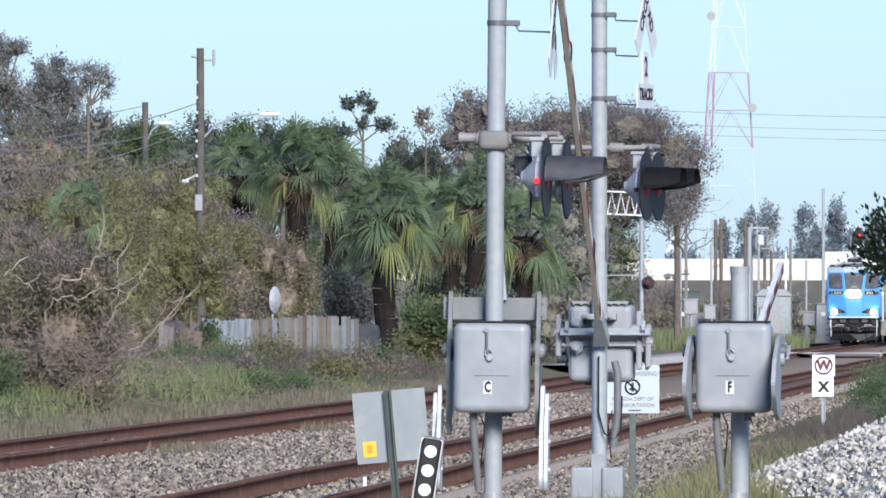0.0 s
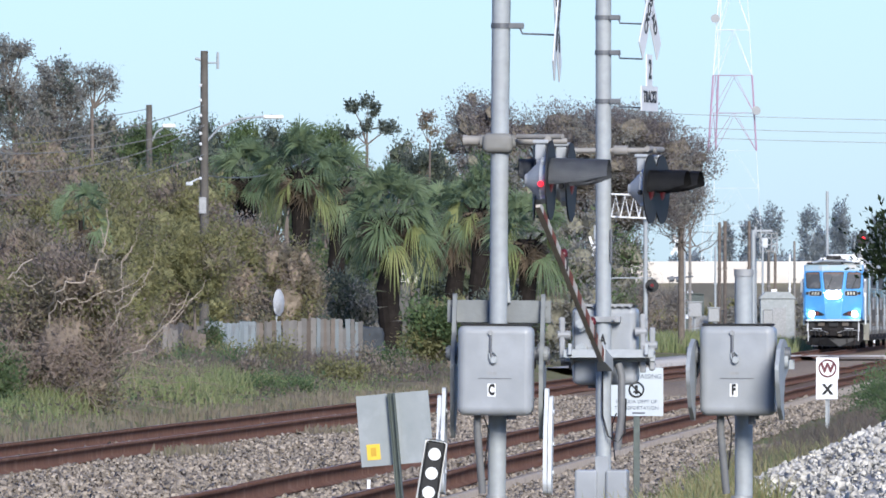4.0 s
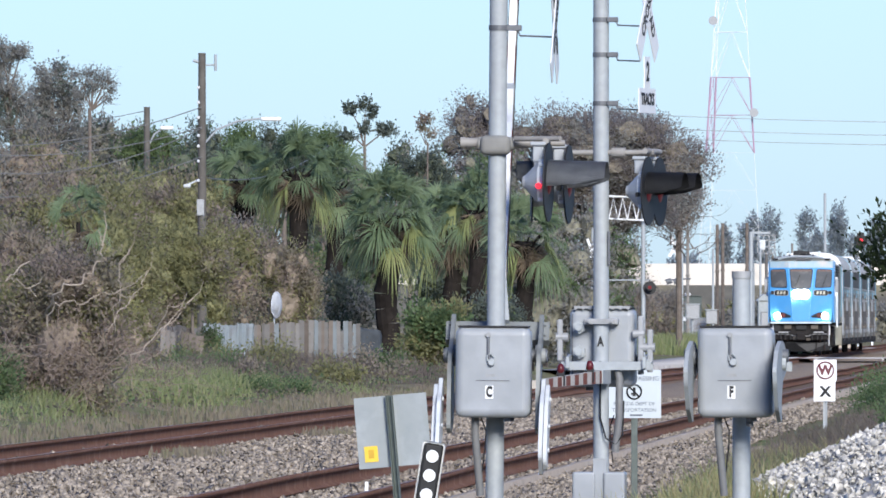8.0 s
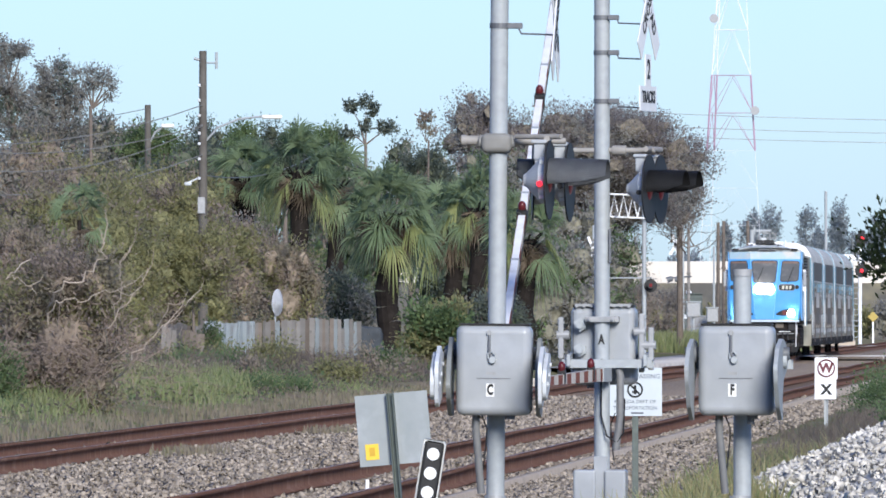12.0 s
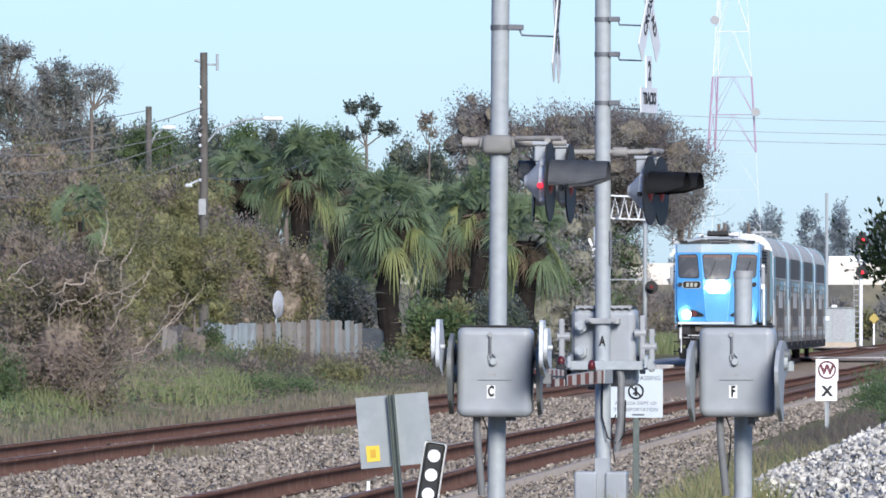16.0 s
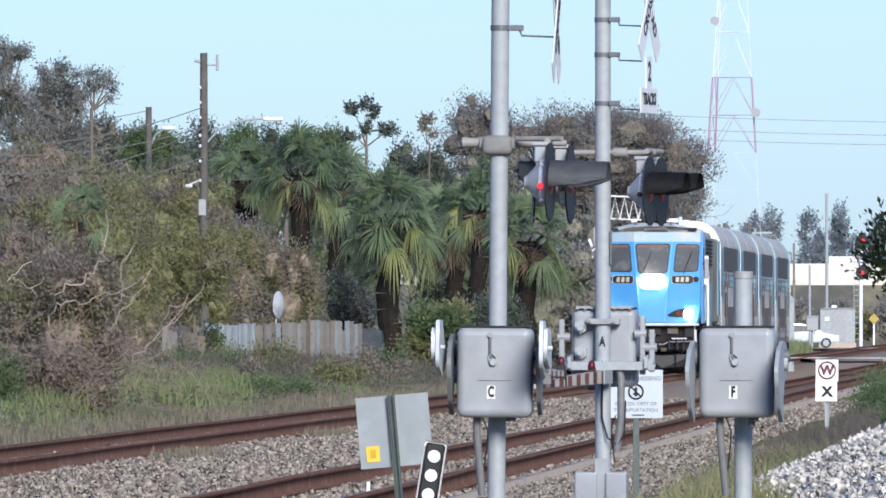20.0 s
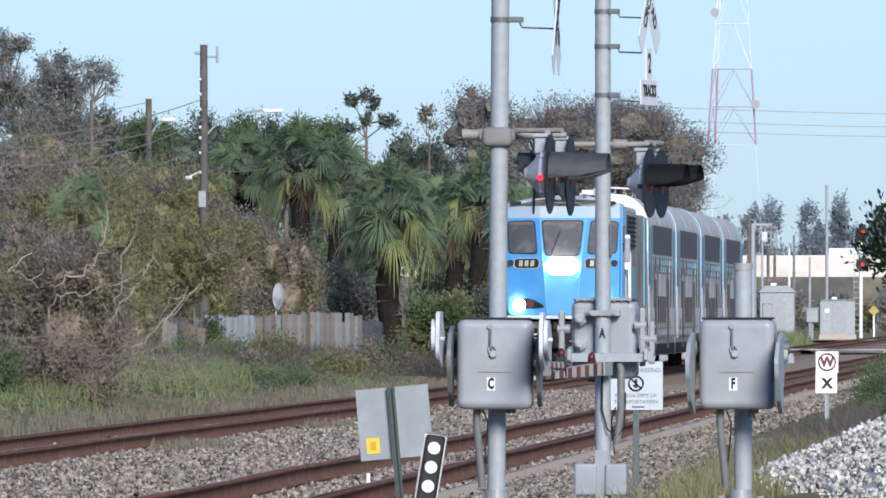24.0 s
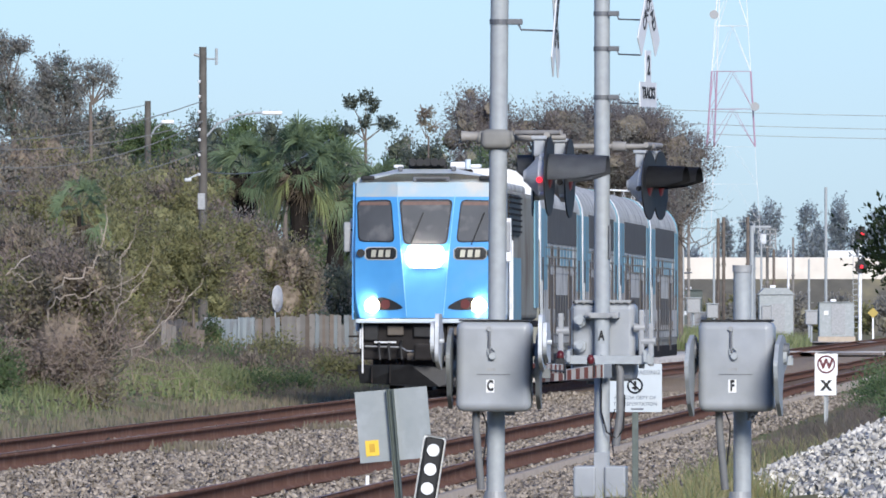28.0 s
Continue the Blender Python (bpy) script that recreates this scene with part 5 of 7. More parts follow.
def tree(name, x, y, zc, rx, rz, n, leaf, material, label, seed, base=0.3, nb=9, per=7, trunk=0.14, category="tree", spread=0.2, bark=None, ry=None, squash=0.42, extra=(), accent=None, core=0.56, slim=0.46):
    """Trunk, limbs to each mass of leaves, and an uneven crown of clumped leaves."""
    r = np.random.RandomState(seed)
    rnd = random.Random(seed)
    t = thing(name, pose(x, y, 0), label, category)
    ry = ry or rx
    blobs = []
    for i in range(nb):
        a, q = r.rand() * 6.283, r.rand() ** 0.5
        zz = r.uniform(-0.85, 0.75)
        w = math.sqrt(max(0.08, 1 - zz * zz)) * 0.72 * q
        s = squash * r.uniform(0.5, 1.45)
        blobs.append((math.cos(a) * w * rx, math.sin(a) * w * ry, zc + zz * rz * 0.78, rx * s, ry * s, rz * s * r.uniform(0.75, 1.1)))
    blobs += [tuple(b) for b in extra]
    bm = fresh()
    fork = zc - rz * 0.75
    fork = max(fork, base + 0.3)
    tube(bm, (0, 0, base - 0.3), (rnd.uniform(-0.1, 0.1), 0, fork), trunk, trunk * 0.75, 8)
    limbs(bm, (0, 0, fork - 0.1), [b[:3] for b in blobs], trunk * 0.5, rnd)
    part("trunk", bm, bark or BARK, t)
    P, out, G = blob_points(blobs, n, per, spread, r)
    if accent is None:
        groups = [(material, "crown", np.ones(len(P), bool))]
    else:
        C = P.reshape(-1, per, 3).mean(1)
        f1, f2, f3 = r.rand(3) * 6.283
        drift = np.sin(C[:, 0] * 2.9 + f1 + 1.5 * np.sin(C[:, 2] * 1.3 + f3)) + np.sin(C[:, 2] * 3.4 + f2 + C[:, 0] * 1.1) + np.sin(C[:, 1] * 1.7 + f3)
        patch = np.repeat(drift + 0.7 * r.randn(len(C)) > 0.75, per)
        groups = [(material, "crown", ~patch), (accent, "second_growth", patch)]
    for m, nm, k in groups:
        v, f = leaf_quads(P[k], leaf * 1.12, r, out[k], slim, G[k])
        raw(nm, v, f, m, t)
    # the heart of the crown: solid lumps whose darker colour stands for inner shade
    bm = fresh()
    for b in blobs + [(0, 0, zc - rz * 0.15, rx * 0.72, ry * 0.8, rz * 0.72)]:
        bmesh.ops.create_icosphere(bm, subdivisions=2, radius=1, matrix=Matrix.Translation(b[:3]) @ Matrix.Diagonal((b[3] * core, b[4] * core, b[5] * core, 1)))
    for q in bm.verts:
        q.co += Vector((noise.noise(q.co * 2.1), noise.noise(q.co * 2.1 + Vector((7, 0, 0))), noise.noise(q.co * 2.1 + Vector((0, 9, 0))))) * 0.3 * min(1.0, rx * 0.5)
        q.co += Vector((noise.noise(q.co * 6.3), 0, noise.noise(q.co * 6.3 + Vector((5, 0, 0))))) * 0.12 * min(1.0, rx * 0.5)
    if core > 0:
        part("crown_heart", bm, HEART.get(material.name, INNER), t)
    return t


def twigs(t, base, n, length, r0, material, seed, lean=(0, 0, 1), wild=0.8, name="bare_branch", depth=2):
    """Bare branching twigs as one part."""
    rnd = random.Random(seed)

    def grow(bm, p, d, ln, rad, lv):
        pts, kids = [p], []
        for _ in range(3):
            d = (d + Vector((rnd.gauss(0, 0.25), rnd.gauss(0, 0.25), rnd.gauss(0, 0.2)))).normalized()
            pts.append(pts[-1] + d * ln / 3)
            if lv > 0 and rnd.random() < 0.8:
                kids.append((pts[-1], (d + Vector((rnd.gauss(0, 0.7), rnd.gauss(0, 0.7), rnd.gauss(0, 0.5)))).normalized()))
        pipe(bm, pts, rad, 4, rad * 0.4)
        for q, dd in kids:
            grow(bm, q, dd, ln * 0.55, rad * 0.5, lv - 1)
    for i in range(n):
        d = (Vector(lean) + Vector((rnd.gauss(0, wild), rnd.gauss(0, wild), rnd.gauss(0, wild * 0.6)))).normalized()
        b = Vector(base) + Vector((rnd.gauss(0, 0.5), rnd.gauss(0, 0.4), rnd.gauss(0, 0.2)))
        bm = fresh()
        grow(bm, b, d, length * rnd.uniform(0.6, 1.2), r0, depth)
        part(name, bm, material, t, "bare dry branch")


def fan_palm(x, y, zc, R, label, seed, fronds=40, base=0.3, trunk=0.3):
    """A cabbage palm: trunk, fan fronds of narrow drooping blades, dry skirt."""
    r = np.random.RandomState(seed)
    t = thing("cabbage_palm", pose(x, y, 0), label, "palm")
    bm = fresh()
    prev = Vector((0, 0, base - 0.3))
    k = 10
    for i in range(k):
        e = Vector((0.06 * math.sin(i * 1.3), 0, base + (zc - 0.15 - base) * (i + 1) / k))
        tube(bm, prev, e, trunk * (1.08 if i % 2 else 0.96), trunk * (0.98 if i % 2 else 1.06), 12)
        prev = e
    for i in range(26 if trunk > 0.1 else 0):
        a, z = r.rand() * 6.283, zc - 0.2 - r.rand() ** 1.5 * 1.3
        d = Vector((math.cos(a), math.sin(a), 0.9))
        p = Vector((math.cos(a) * trunk * 0.9, math.sin(a) * trunk * 0.9, z))
        tube(bm, p, p + d * 0.3, 0.04, 0.02, 5)
    part("trunk", bm, PALMBARK, t, "rough boot-covered trunk")

    def fan(center, d, size, V, F, droop, nseg=32):
        d = d / np.linalg.norm(d)
        side = np.cross(d, [0, 0, 1.0])
        side /= np.linalg.norm(side) + 1e-6
        upv = np.cross(side, d)
        tw = r.randn() * 0.75
        side, upv = side * math.cos(tw) + upv * math.sin(tw), upv * math.cos(tw) - side * math.sin(tw)
        for i in range(nseg):
            a = math.radians(-100 + 200 * i / (nseg - 1)) + r.randn() * 0.05
            dirv = d * math.cos(a) + side * math.sin(a) + upv * (0.1 + 0.42 * abs(math.sin(a)))
            L = size * (0.95 - 0.25 * abs(a) / 2.0) * (0.72 + 0.4 * r.rand())
            pts = []
            hang = 0.28 * r.rand()
            for q in (0.0, 0.45, 0.75, 1.0):
                p = center + dirv * L * q
                p = p + np.array([0, 0, -(droop + hang * (q > 0.6)) * L * q ** 2.2])
                pts.append(p)
            w = np.cross(dirv, upv + 0.3 * r.randn(3))
            w /= np.linalg.norm(w) + 1e-6
            ws = (0.011, 0.025, 0.018, 0.002)
            b = len(V)
            for p, ww in zip(pts, ws):
                V.append(p - w * ww * size)
                V.append(p + w * ww * size)
            for q in range(3):
                F.append((b + 2 * q, b + 2 * q + 1, b + 2 * q + 3, b + 2 * q + 2))

    for i in range(fronds):
        a = i * 2.39996 + r.randn() * 0.25
        el = math.radians(86 - 128 * (i / fronds) + r.randn() * 13)
        d = np.array([math.cos(a) * math.cos(el), math.sin(a) * math.cos(el), math.sin(el)])
        stem = R * (0.42 + 0.24 * r.rand())
        c = np.array([0, 0, zc]) + d * stem + np.array([0, 0, -0.07 * R * (1 - math.sin(el))])
        low = i > fronds * 0.7 and r.rand() < 0.42
        V, F = [], []
        p0 = np.array([d[0] * 0.12, d[1] * 0.12, zc + d[2] * 0.12])
        sw = np.cross(d, [0, 0, 1.0]) * 0.018
        V += [p0 - sw, p0 + sw, c - sw * 0.7, c + sw * 0.7]
        F.append((0, 1, 3, 2))
        fan(c, d + np.array([0, 0, 0.1 - 0.3 * r.rand()]), R * (0.42 + 0.16 * r.rand()), V, F, 0.1 + 0.4 * (i / fronds) + 0.3 * r.rand() + (0.75 if low else 0))
        raw("frond", V, F, PALMTIP if low else PALMLEAF, t, label="yellowing hanging frond" if low else "")
    V3, F3 = [], []
    for i in range(int(fronds * 0.8)):
        a = r.rand() * 6.283
        d = np.array([math.cos(a) * 0.35, math.sin(a) * 0.35, -1.0])
        c = np.array([math.cos(a) * trunk, math.sin(a) * trunk, zc - 0.3 - 0.9 * r.rand() * R / 2.5])
        fan(c, d, R * 0.45, V3, F3, 0.1, 14)
    raw("dead_skirt", V3, F3, DEADFROND, t, label="brown dead fronds round the trunk")
    return t


def grass(name, x, y, z, h, material, label, seed, lean=0.35, wide=0.014):
    """Blades at the points given, as one mass."""
    r = np.random.RandomState(seed)
    n = len(x)
    P = np.stack([x, y, z], -1)
    a = r.rand(n) * 6.283
    w = np.stack([np.cos(a), np.sin(a), 0 * a], -1) * wide
    b = r.rand(n) * 6.283
    tip = np.stack([np.cos(b) * lean * h * r.rand(n), np.sin(b) * lean * h * r.rand(n), h], -1)
    mid = P + tip * np.array([0.35, 0.35, 0.6])
    v = np.stack([P - w, P + w, mid + w * 0.8, P + tip, mid - w * 0.8], 1).reshape(-1, 3)
    i = np.arange(n) * 5
    v2 = v
    me_f = np.stack([i, i + 1, i + 2, i + 4], -1)
    tri = np.stack([i + 4, i + 2, i + 3], -1)
    ob = raw(name, v2, np.concatenate([np.stack([me_f[:, 0], me_f[:, 1], me_f[:, 2]], -1), np.stack([me_f[:, 0], me_f[:, 2], me_f[:, 3]], -1), tri]), material, kind="stuff", label=label, category="grass")
    return ob


def verge():
    r = np.random.RandomState(51)
    # weeds along the far side of the tracks: tufts, straw and low leaves
    n = 95000
    y = 175 + 260 * r.rand(n)
    u = -17.3 - 10.0 * r.rand(n) ** 0.8
    clump = np.sin(u * 1.7 + y * 0.13) + np.sin(y * 0.37 - u) + np.sin(y * 0.9 + u * 2.3) * 0.6
    straw = np.sin(u * 0.9 - y * 0.21) + np.sin(y * 0.11 + u * 1.9)
    keep = clump + r.randn(n) * 0.7 > -0.9
    h = (0.06 + 0.26 * r.rand(n) ** 1.6) * np.interp(u, [-27, -22, -19.5, -17.3], [1.5, 1.4, 1.0, 0.4]) * np.clip(1 + 0.4 * clump, 0.45, 1.9)
    x = u + SLANT * y
    z = ground_z(u, y) - 0.02
    dry = straw + r.randn(n) * 0.8 > 0.4
    withered = y + 14 * straw + 12 * r.randn(n) > 352          # the growth turns brown farther along
    for nm, k, m, lb in (("verge_grass", keep & ~dry & ~withered, GRASS, "green weeds along the track"), ("verge_straw", keep & dry & ~withered, DRYGRASS, "straw-coloured dry weeds along the track"), ("verge_brown", keep & withered, BROWNWEED, "withered brown weeds along the track")):
        grass(nm, x[k], y[k], z[k], h[k], m, lb, 52, 1.0)
    # tall arching tufts, and brown stalks at the fence's foot
    for nm, cu0, cu1, y0, y1, k, per, hh, m, lb, sd in (("tall_grass", -18.6, -24.5, 195, 350, 230, 70, 0.55, GRASS, "tall yellow-green grass tufts on the verge", 56), ("dry_stalks", -21.5, -26.5, 330, 421, 260, 60, 0.62, BROWNWEED, "tall dry stalks before the fence", 57),
                                                   ("brown_stalks", -22.0, -28.5, 330, 422, 180, 60, 0.7, BROWNWEED, "brown withered stalks before the fence", 58)):
        cy, cu = y0 + (y1 - y0) * r.rand(k), cu0 + (cu1 - cu0) * r.rand(k)
        pk = np.repeat(np.arange(k), per)
        u, y = cu[pk] + r.randn(k * per) * 0.16, cy[pk] + r.randn(k * per) * 0.3
        ht = (hh * (0.35 + 0.75 * r.rand(k)))[pk] * (0.5 + 0.6 * r.rand(k * per))
        grass(nm, u + SLANT * y, y, ground_z(u, y) - 0.02, ht, m, lb, sd, 0.75)
    n = 46000
    k = 1500
    cy, cu = 180 + 250 * r.rand(k), -18.2 - 8.5 * r.rand(k)
    ch = 0.08 + 0.3 * r.rand(k) ** 2
    pk = r.randint(0, k, n)
    u = cu[pk] + r.randn(n) * 0.28
    y = cy[pk] + r.randn(n) * 0.8
    z = ground_z(u, y) + ch[pk] * r.rand(n)
    for j, (m, lb) in enumerate(((GREENLEAF, "low green broadleaf weeds"), (BROWNLEAF, "low brown withered weeds"), (OLIVE, "low olive weeds on the verge"))):
        q = pk % 3 == j
        v, f = leaf_quads(np.stack([u + SLANT * y, y, z], -1)[q], 0.09, r)
        raw("low_weeds", v, f, BROWNWEED if j == 1 else m, kind="stuff", label=lb + " beside the track", category="weeds")
    # short growth at the ballast's edge, and tufts between the rails
    n = 5000
    y = 150 + 250 * r.rand(n)
    u = -17.0 + 0.9 * r.randn(n) * 0.4
    grass("edge_weeds", u + SLANT * y, y, ground_z(u, y) - 0.01, 0.08 + 0.14 * r.rand(n), DRYGRASS, "low dry weeds at the ballast edge", 53)
    # yellow-green grass beside the gates and the whistle board
    n = 120000
    y = 120 + 170 * r.rand(n) ** 1.3
    u = -4.7 + 3.0 * r.rand(n)
    patch = np.sin(u * 2.1 + y * 0.21) + np.sin(y * 0.33) * 0.8
    keep = (patch + r.randn(n) * 0.6 > -0.3) & (u > -3.9 + 0.3 * np.sin(y * 0.15) + 0.25 * r.randn(n)) & (((u + SLANT * y - HEAP_X) / 4.3) ** 2 + ((y - 134) / 19) ** 2 > 1) & ((y > 127) | (u + SLANT * y < 2.3))
    h = 0.06 + 0.32 * r.rand(n) ** 1.7
    k3 = keep & (y + 9 * r.randn(n) > 162)
    k2 = keep & ~k3 & (r.rand(n) < 0.68)
    k1 = keep & ~k3 & ~k2
    for nm, k, m, lb in (("grass_strip", k1, GRASS, "yellow-green grass strip beside the gravel"), ("straw_strip", k2, YELLOWGRASS, "straw-yellow dry grass beside the gravel"), ("brown_strip", k3, BROWNWEED, "withered brown grass beside the gravel")):
        grass(nm, (u + SLANT * y)[k], y[k], ground_z(u, y)[k] - 0.01, h[k], m, lb, 54, 0.9, 0.007)
    t = r.rand(500)
    y = np.where(t < 0.6, 196 + r.randn(500) * 1.5, 232 + r.randn(500) * 1.2)
    u = -12.4 + r.randn(500) * 0.2
    grass("rail_tufts", u + SLANT * y, y, 0.02 + 0 * y, 0.05 + 0.1 * r.rand(500), DRYGRASS, "grass tufts growing in the far track", 55)


def wander(pts, jitter):
    """A crooked line through the points given."""
    pts = [Vector(p) for p in pts]
    out = []
    for i in range(len(pts) - 1):
        a, b, c, d = pts[max(i - 1, 0)], pts[i], pts[i + 1], pts[min(i + 2, len(pts) - 1)]
        for k in range(5):
            q = k / 5
            p = 0.5 * (2 * b + (c - a) * q + (2 * a - 5 * b + 4 * c - d) * q * q + (3 * b - a - 3 * c + d) * q ** 3)
            out.append(p + Vector((random.gauss(0, jitter * 0.5), 0, random.gauss(0, jitter * 0.5))))
    return out + [pts[-1]]


def thickets():
    # thick dry brush standing nearest the track
    spec = [(-8.2, 268, 1.9, 1.9, 2.2, 52000, BROWNLEAF, "tangled dry brown brush near the track", 61), (-6.8, 262, 1.6, 1.5, 1.6, 38000, BROWNLEAF, "tangled dry brown brush near the track", 62),
            (-7.7, 285, 3.0, 2.0, 1.9, 46000, OLIVE, "olive-green overgrown shrub near the track", 63), (-6.9, 300, 3.2, 1.5, 1.8, 34000, OLIVE, "olive-green overgrown shrub near the track", 64),
            (-8.6, 258, 0.9, 1.2, 0.8, 9000, GREENLEAF, "low green shrub near the track", 65)]
    for x, y, zc, rx, rz, n, m, lb, sd in spec:
        tree("shrub", x, y, zc, rx, rz, n, 0.068, m, lb, sd, 0.3, 24, 8, 0.06, "shrub", 0.16, squash=0.3, accent=OLIVE if m is BROWNLEAF else BROWNLEAF)
    for x, y, z, ln, sd in [(-6.4, 257, 1.0, 1.2, 71), (-5.7, 259, 0.8, 1.0, 72), (-7.6, 256, 1.2, 1.2, 73), (-6.0, 256, 0.6, 0.9, 74), (-5.3, 262, 0.9, 1.0, 75)]:
        t = thing("dry_bush", pose(x, y, 0), "leafless grey-brown dry twigs in the brush", "shrub")
        twigs(t, (0, 0, z), 14, ln, 0.009, DRYTWIG, sd, (0.1, -0.2, 0.5), 0.8, depth=3)
    # pale dead limbs that lean out of the brush
    for pts, r0 in (([(-7.0, 255, 1.9), (-6.73, 254, 2.39), (-6.27, 254, 2.64), (-5.95, 254, 3.04), (-6.05, 254, 3.46)], 0.034), ([(-7.0, 254, 1.7), (-6.73, 253.5, 2.15), (-6.31, 253.5, 2.19), (-5.93, 253.5, 2.34), (-5.35, 253.5, 2.32)], 0.024),
                    ([(-5.8, 254, 0.7), (-5.49, 253, 1.15), (-5.02, 253, 1.58), (-4.56, 253, 2.01)], 0.026), ([(-5.2, 255, 1.5), (-4.82, 254.5, 2.0), (-4.57, 254.5, 2.15), (-4.3, 254.5, 2.21)], 0.02),
                    ([(-7.28, 254, 2.87), (-7.61, 253, 2.63), (-7.31, 253, 2.48), (-7.11, 253, 2.28)], 0.022), ([(-5.95, 255, 1.3), (-5.84, 254, 1.73), (-5.35, 254, 2.39), (-5.18, 254, 2.74)], 0.02),
                    ([(-5.8, 256, 1.3), (-5.75, 255, 2.08), (-5.66, 255, 2.83), (-5.52, 255, 3.14)], 0.02)):
        t = thing("dead_limb", pose(0, 0, 0), "pale dead limb leaning out of the brush", "branch", "dead limbs")
        part("limb", one(pipe, wander(pts, 0.07), r0 * 0.62, 6, r0 * 0.2), PALEBRANCH, t)
        a, b = Vector(pts[-2]), Vector(pts[-1])
        part("side_twig", one(pipe, [a.lerp(b, 0.3), a.lerp(b, 0.7) + Vector((0.12, 0, 0.18)), b + Vector((0.1, 0, 0.34))], r0 * 0.4, 5, r0 * 0.15), PALEBRANCH, t)
    # rank growth on the verge, browner towards the fence
    rv = random.Random(404)
    for i in range(34):
        y = rv.uniform(285, 415)
        u = rv.uniform(-25.5, -18.8) if i % 3 else rv.uniform(-24.5, -21.5)
        tall = rv.uniform(0.25, 0.6) * (1.35 if u < -22 else 1.0)
        m, lb = ((BROWNLEAF, "withered brown weeds on the verge"), (OLIVE, "rank olive weeds on the verge"), (BROWNLEAF, "withered brown weeds before the fence"), (GREENLEAF, "green weeds on the verge"))[i % 4]
        tree("weed_clump", u + SLANT * y, y, 0.3 + tall * 0.5, rv.uniform(0.5, 1.3), tall, 1500, 0.085, m, lb, 410 + i, 0.1, 10, 5, 0.012, "weeds", 0.12, squash=0.32, core=0)
    for i, (x, y, zc, rx, rz, m, ac, lb) in enumerate(((-7.2, 419, 3.45, 1.35, 1.4, OLIVE, BROWNLEAF, "olive-brown shrub before the utility pole"), (-6.75, 421, 1.15, 0.32, 0.6, GREENLEAF, OLIVE, "small dark shrub before the fence"),
                                                      (-8.9, 415, 1.5, 1.0, 1.2, BROWNLEAF, OLIVE, "brown shrub at the end of the fence"))):
        tree("shrub", x, y, zc, rx, rz, (17000, 3000, 9000)[i], 0.09, m, lb, 460 + i, 0.3, 22, 8, 0.05, "shrub", 0.16, squash=0.3, accent=ac)
    # low green plants on the verge
    for x, y, zc, rx, rz, sd in [(-4.03, 317, 0.36, 0.75, 0.26, 81), (-3.2, 330, 0.3, 0.5, 0.2, 83), (-8.2, 232, 0.5, 0.9, 0.45, 82), (6.15, 192, 0.42, 0.4, 0.28, 86), (6.6, 205, 0.6, 0.5, 0.35, 87), (7.3, 236, 0.55, 0.8, 0.4, 88), (8.0, 262, 0.6, 0.9, 0.45, 89), (8.9, 274, 0.65, 1.0, 0.5, 90)]:
        tree("weed_clump", x, y, zc, rx, rz, 1600, 0.05, GREENLEAF, "low green weed clump beside the track", sd, 0.05, 9, 5, 0.012, "weeds", 0.1, squash=0.3, core=0)


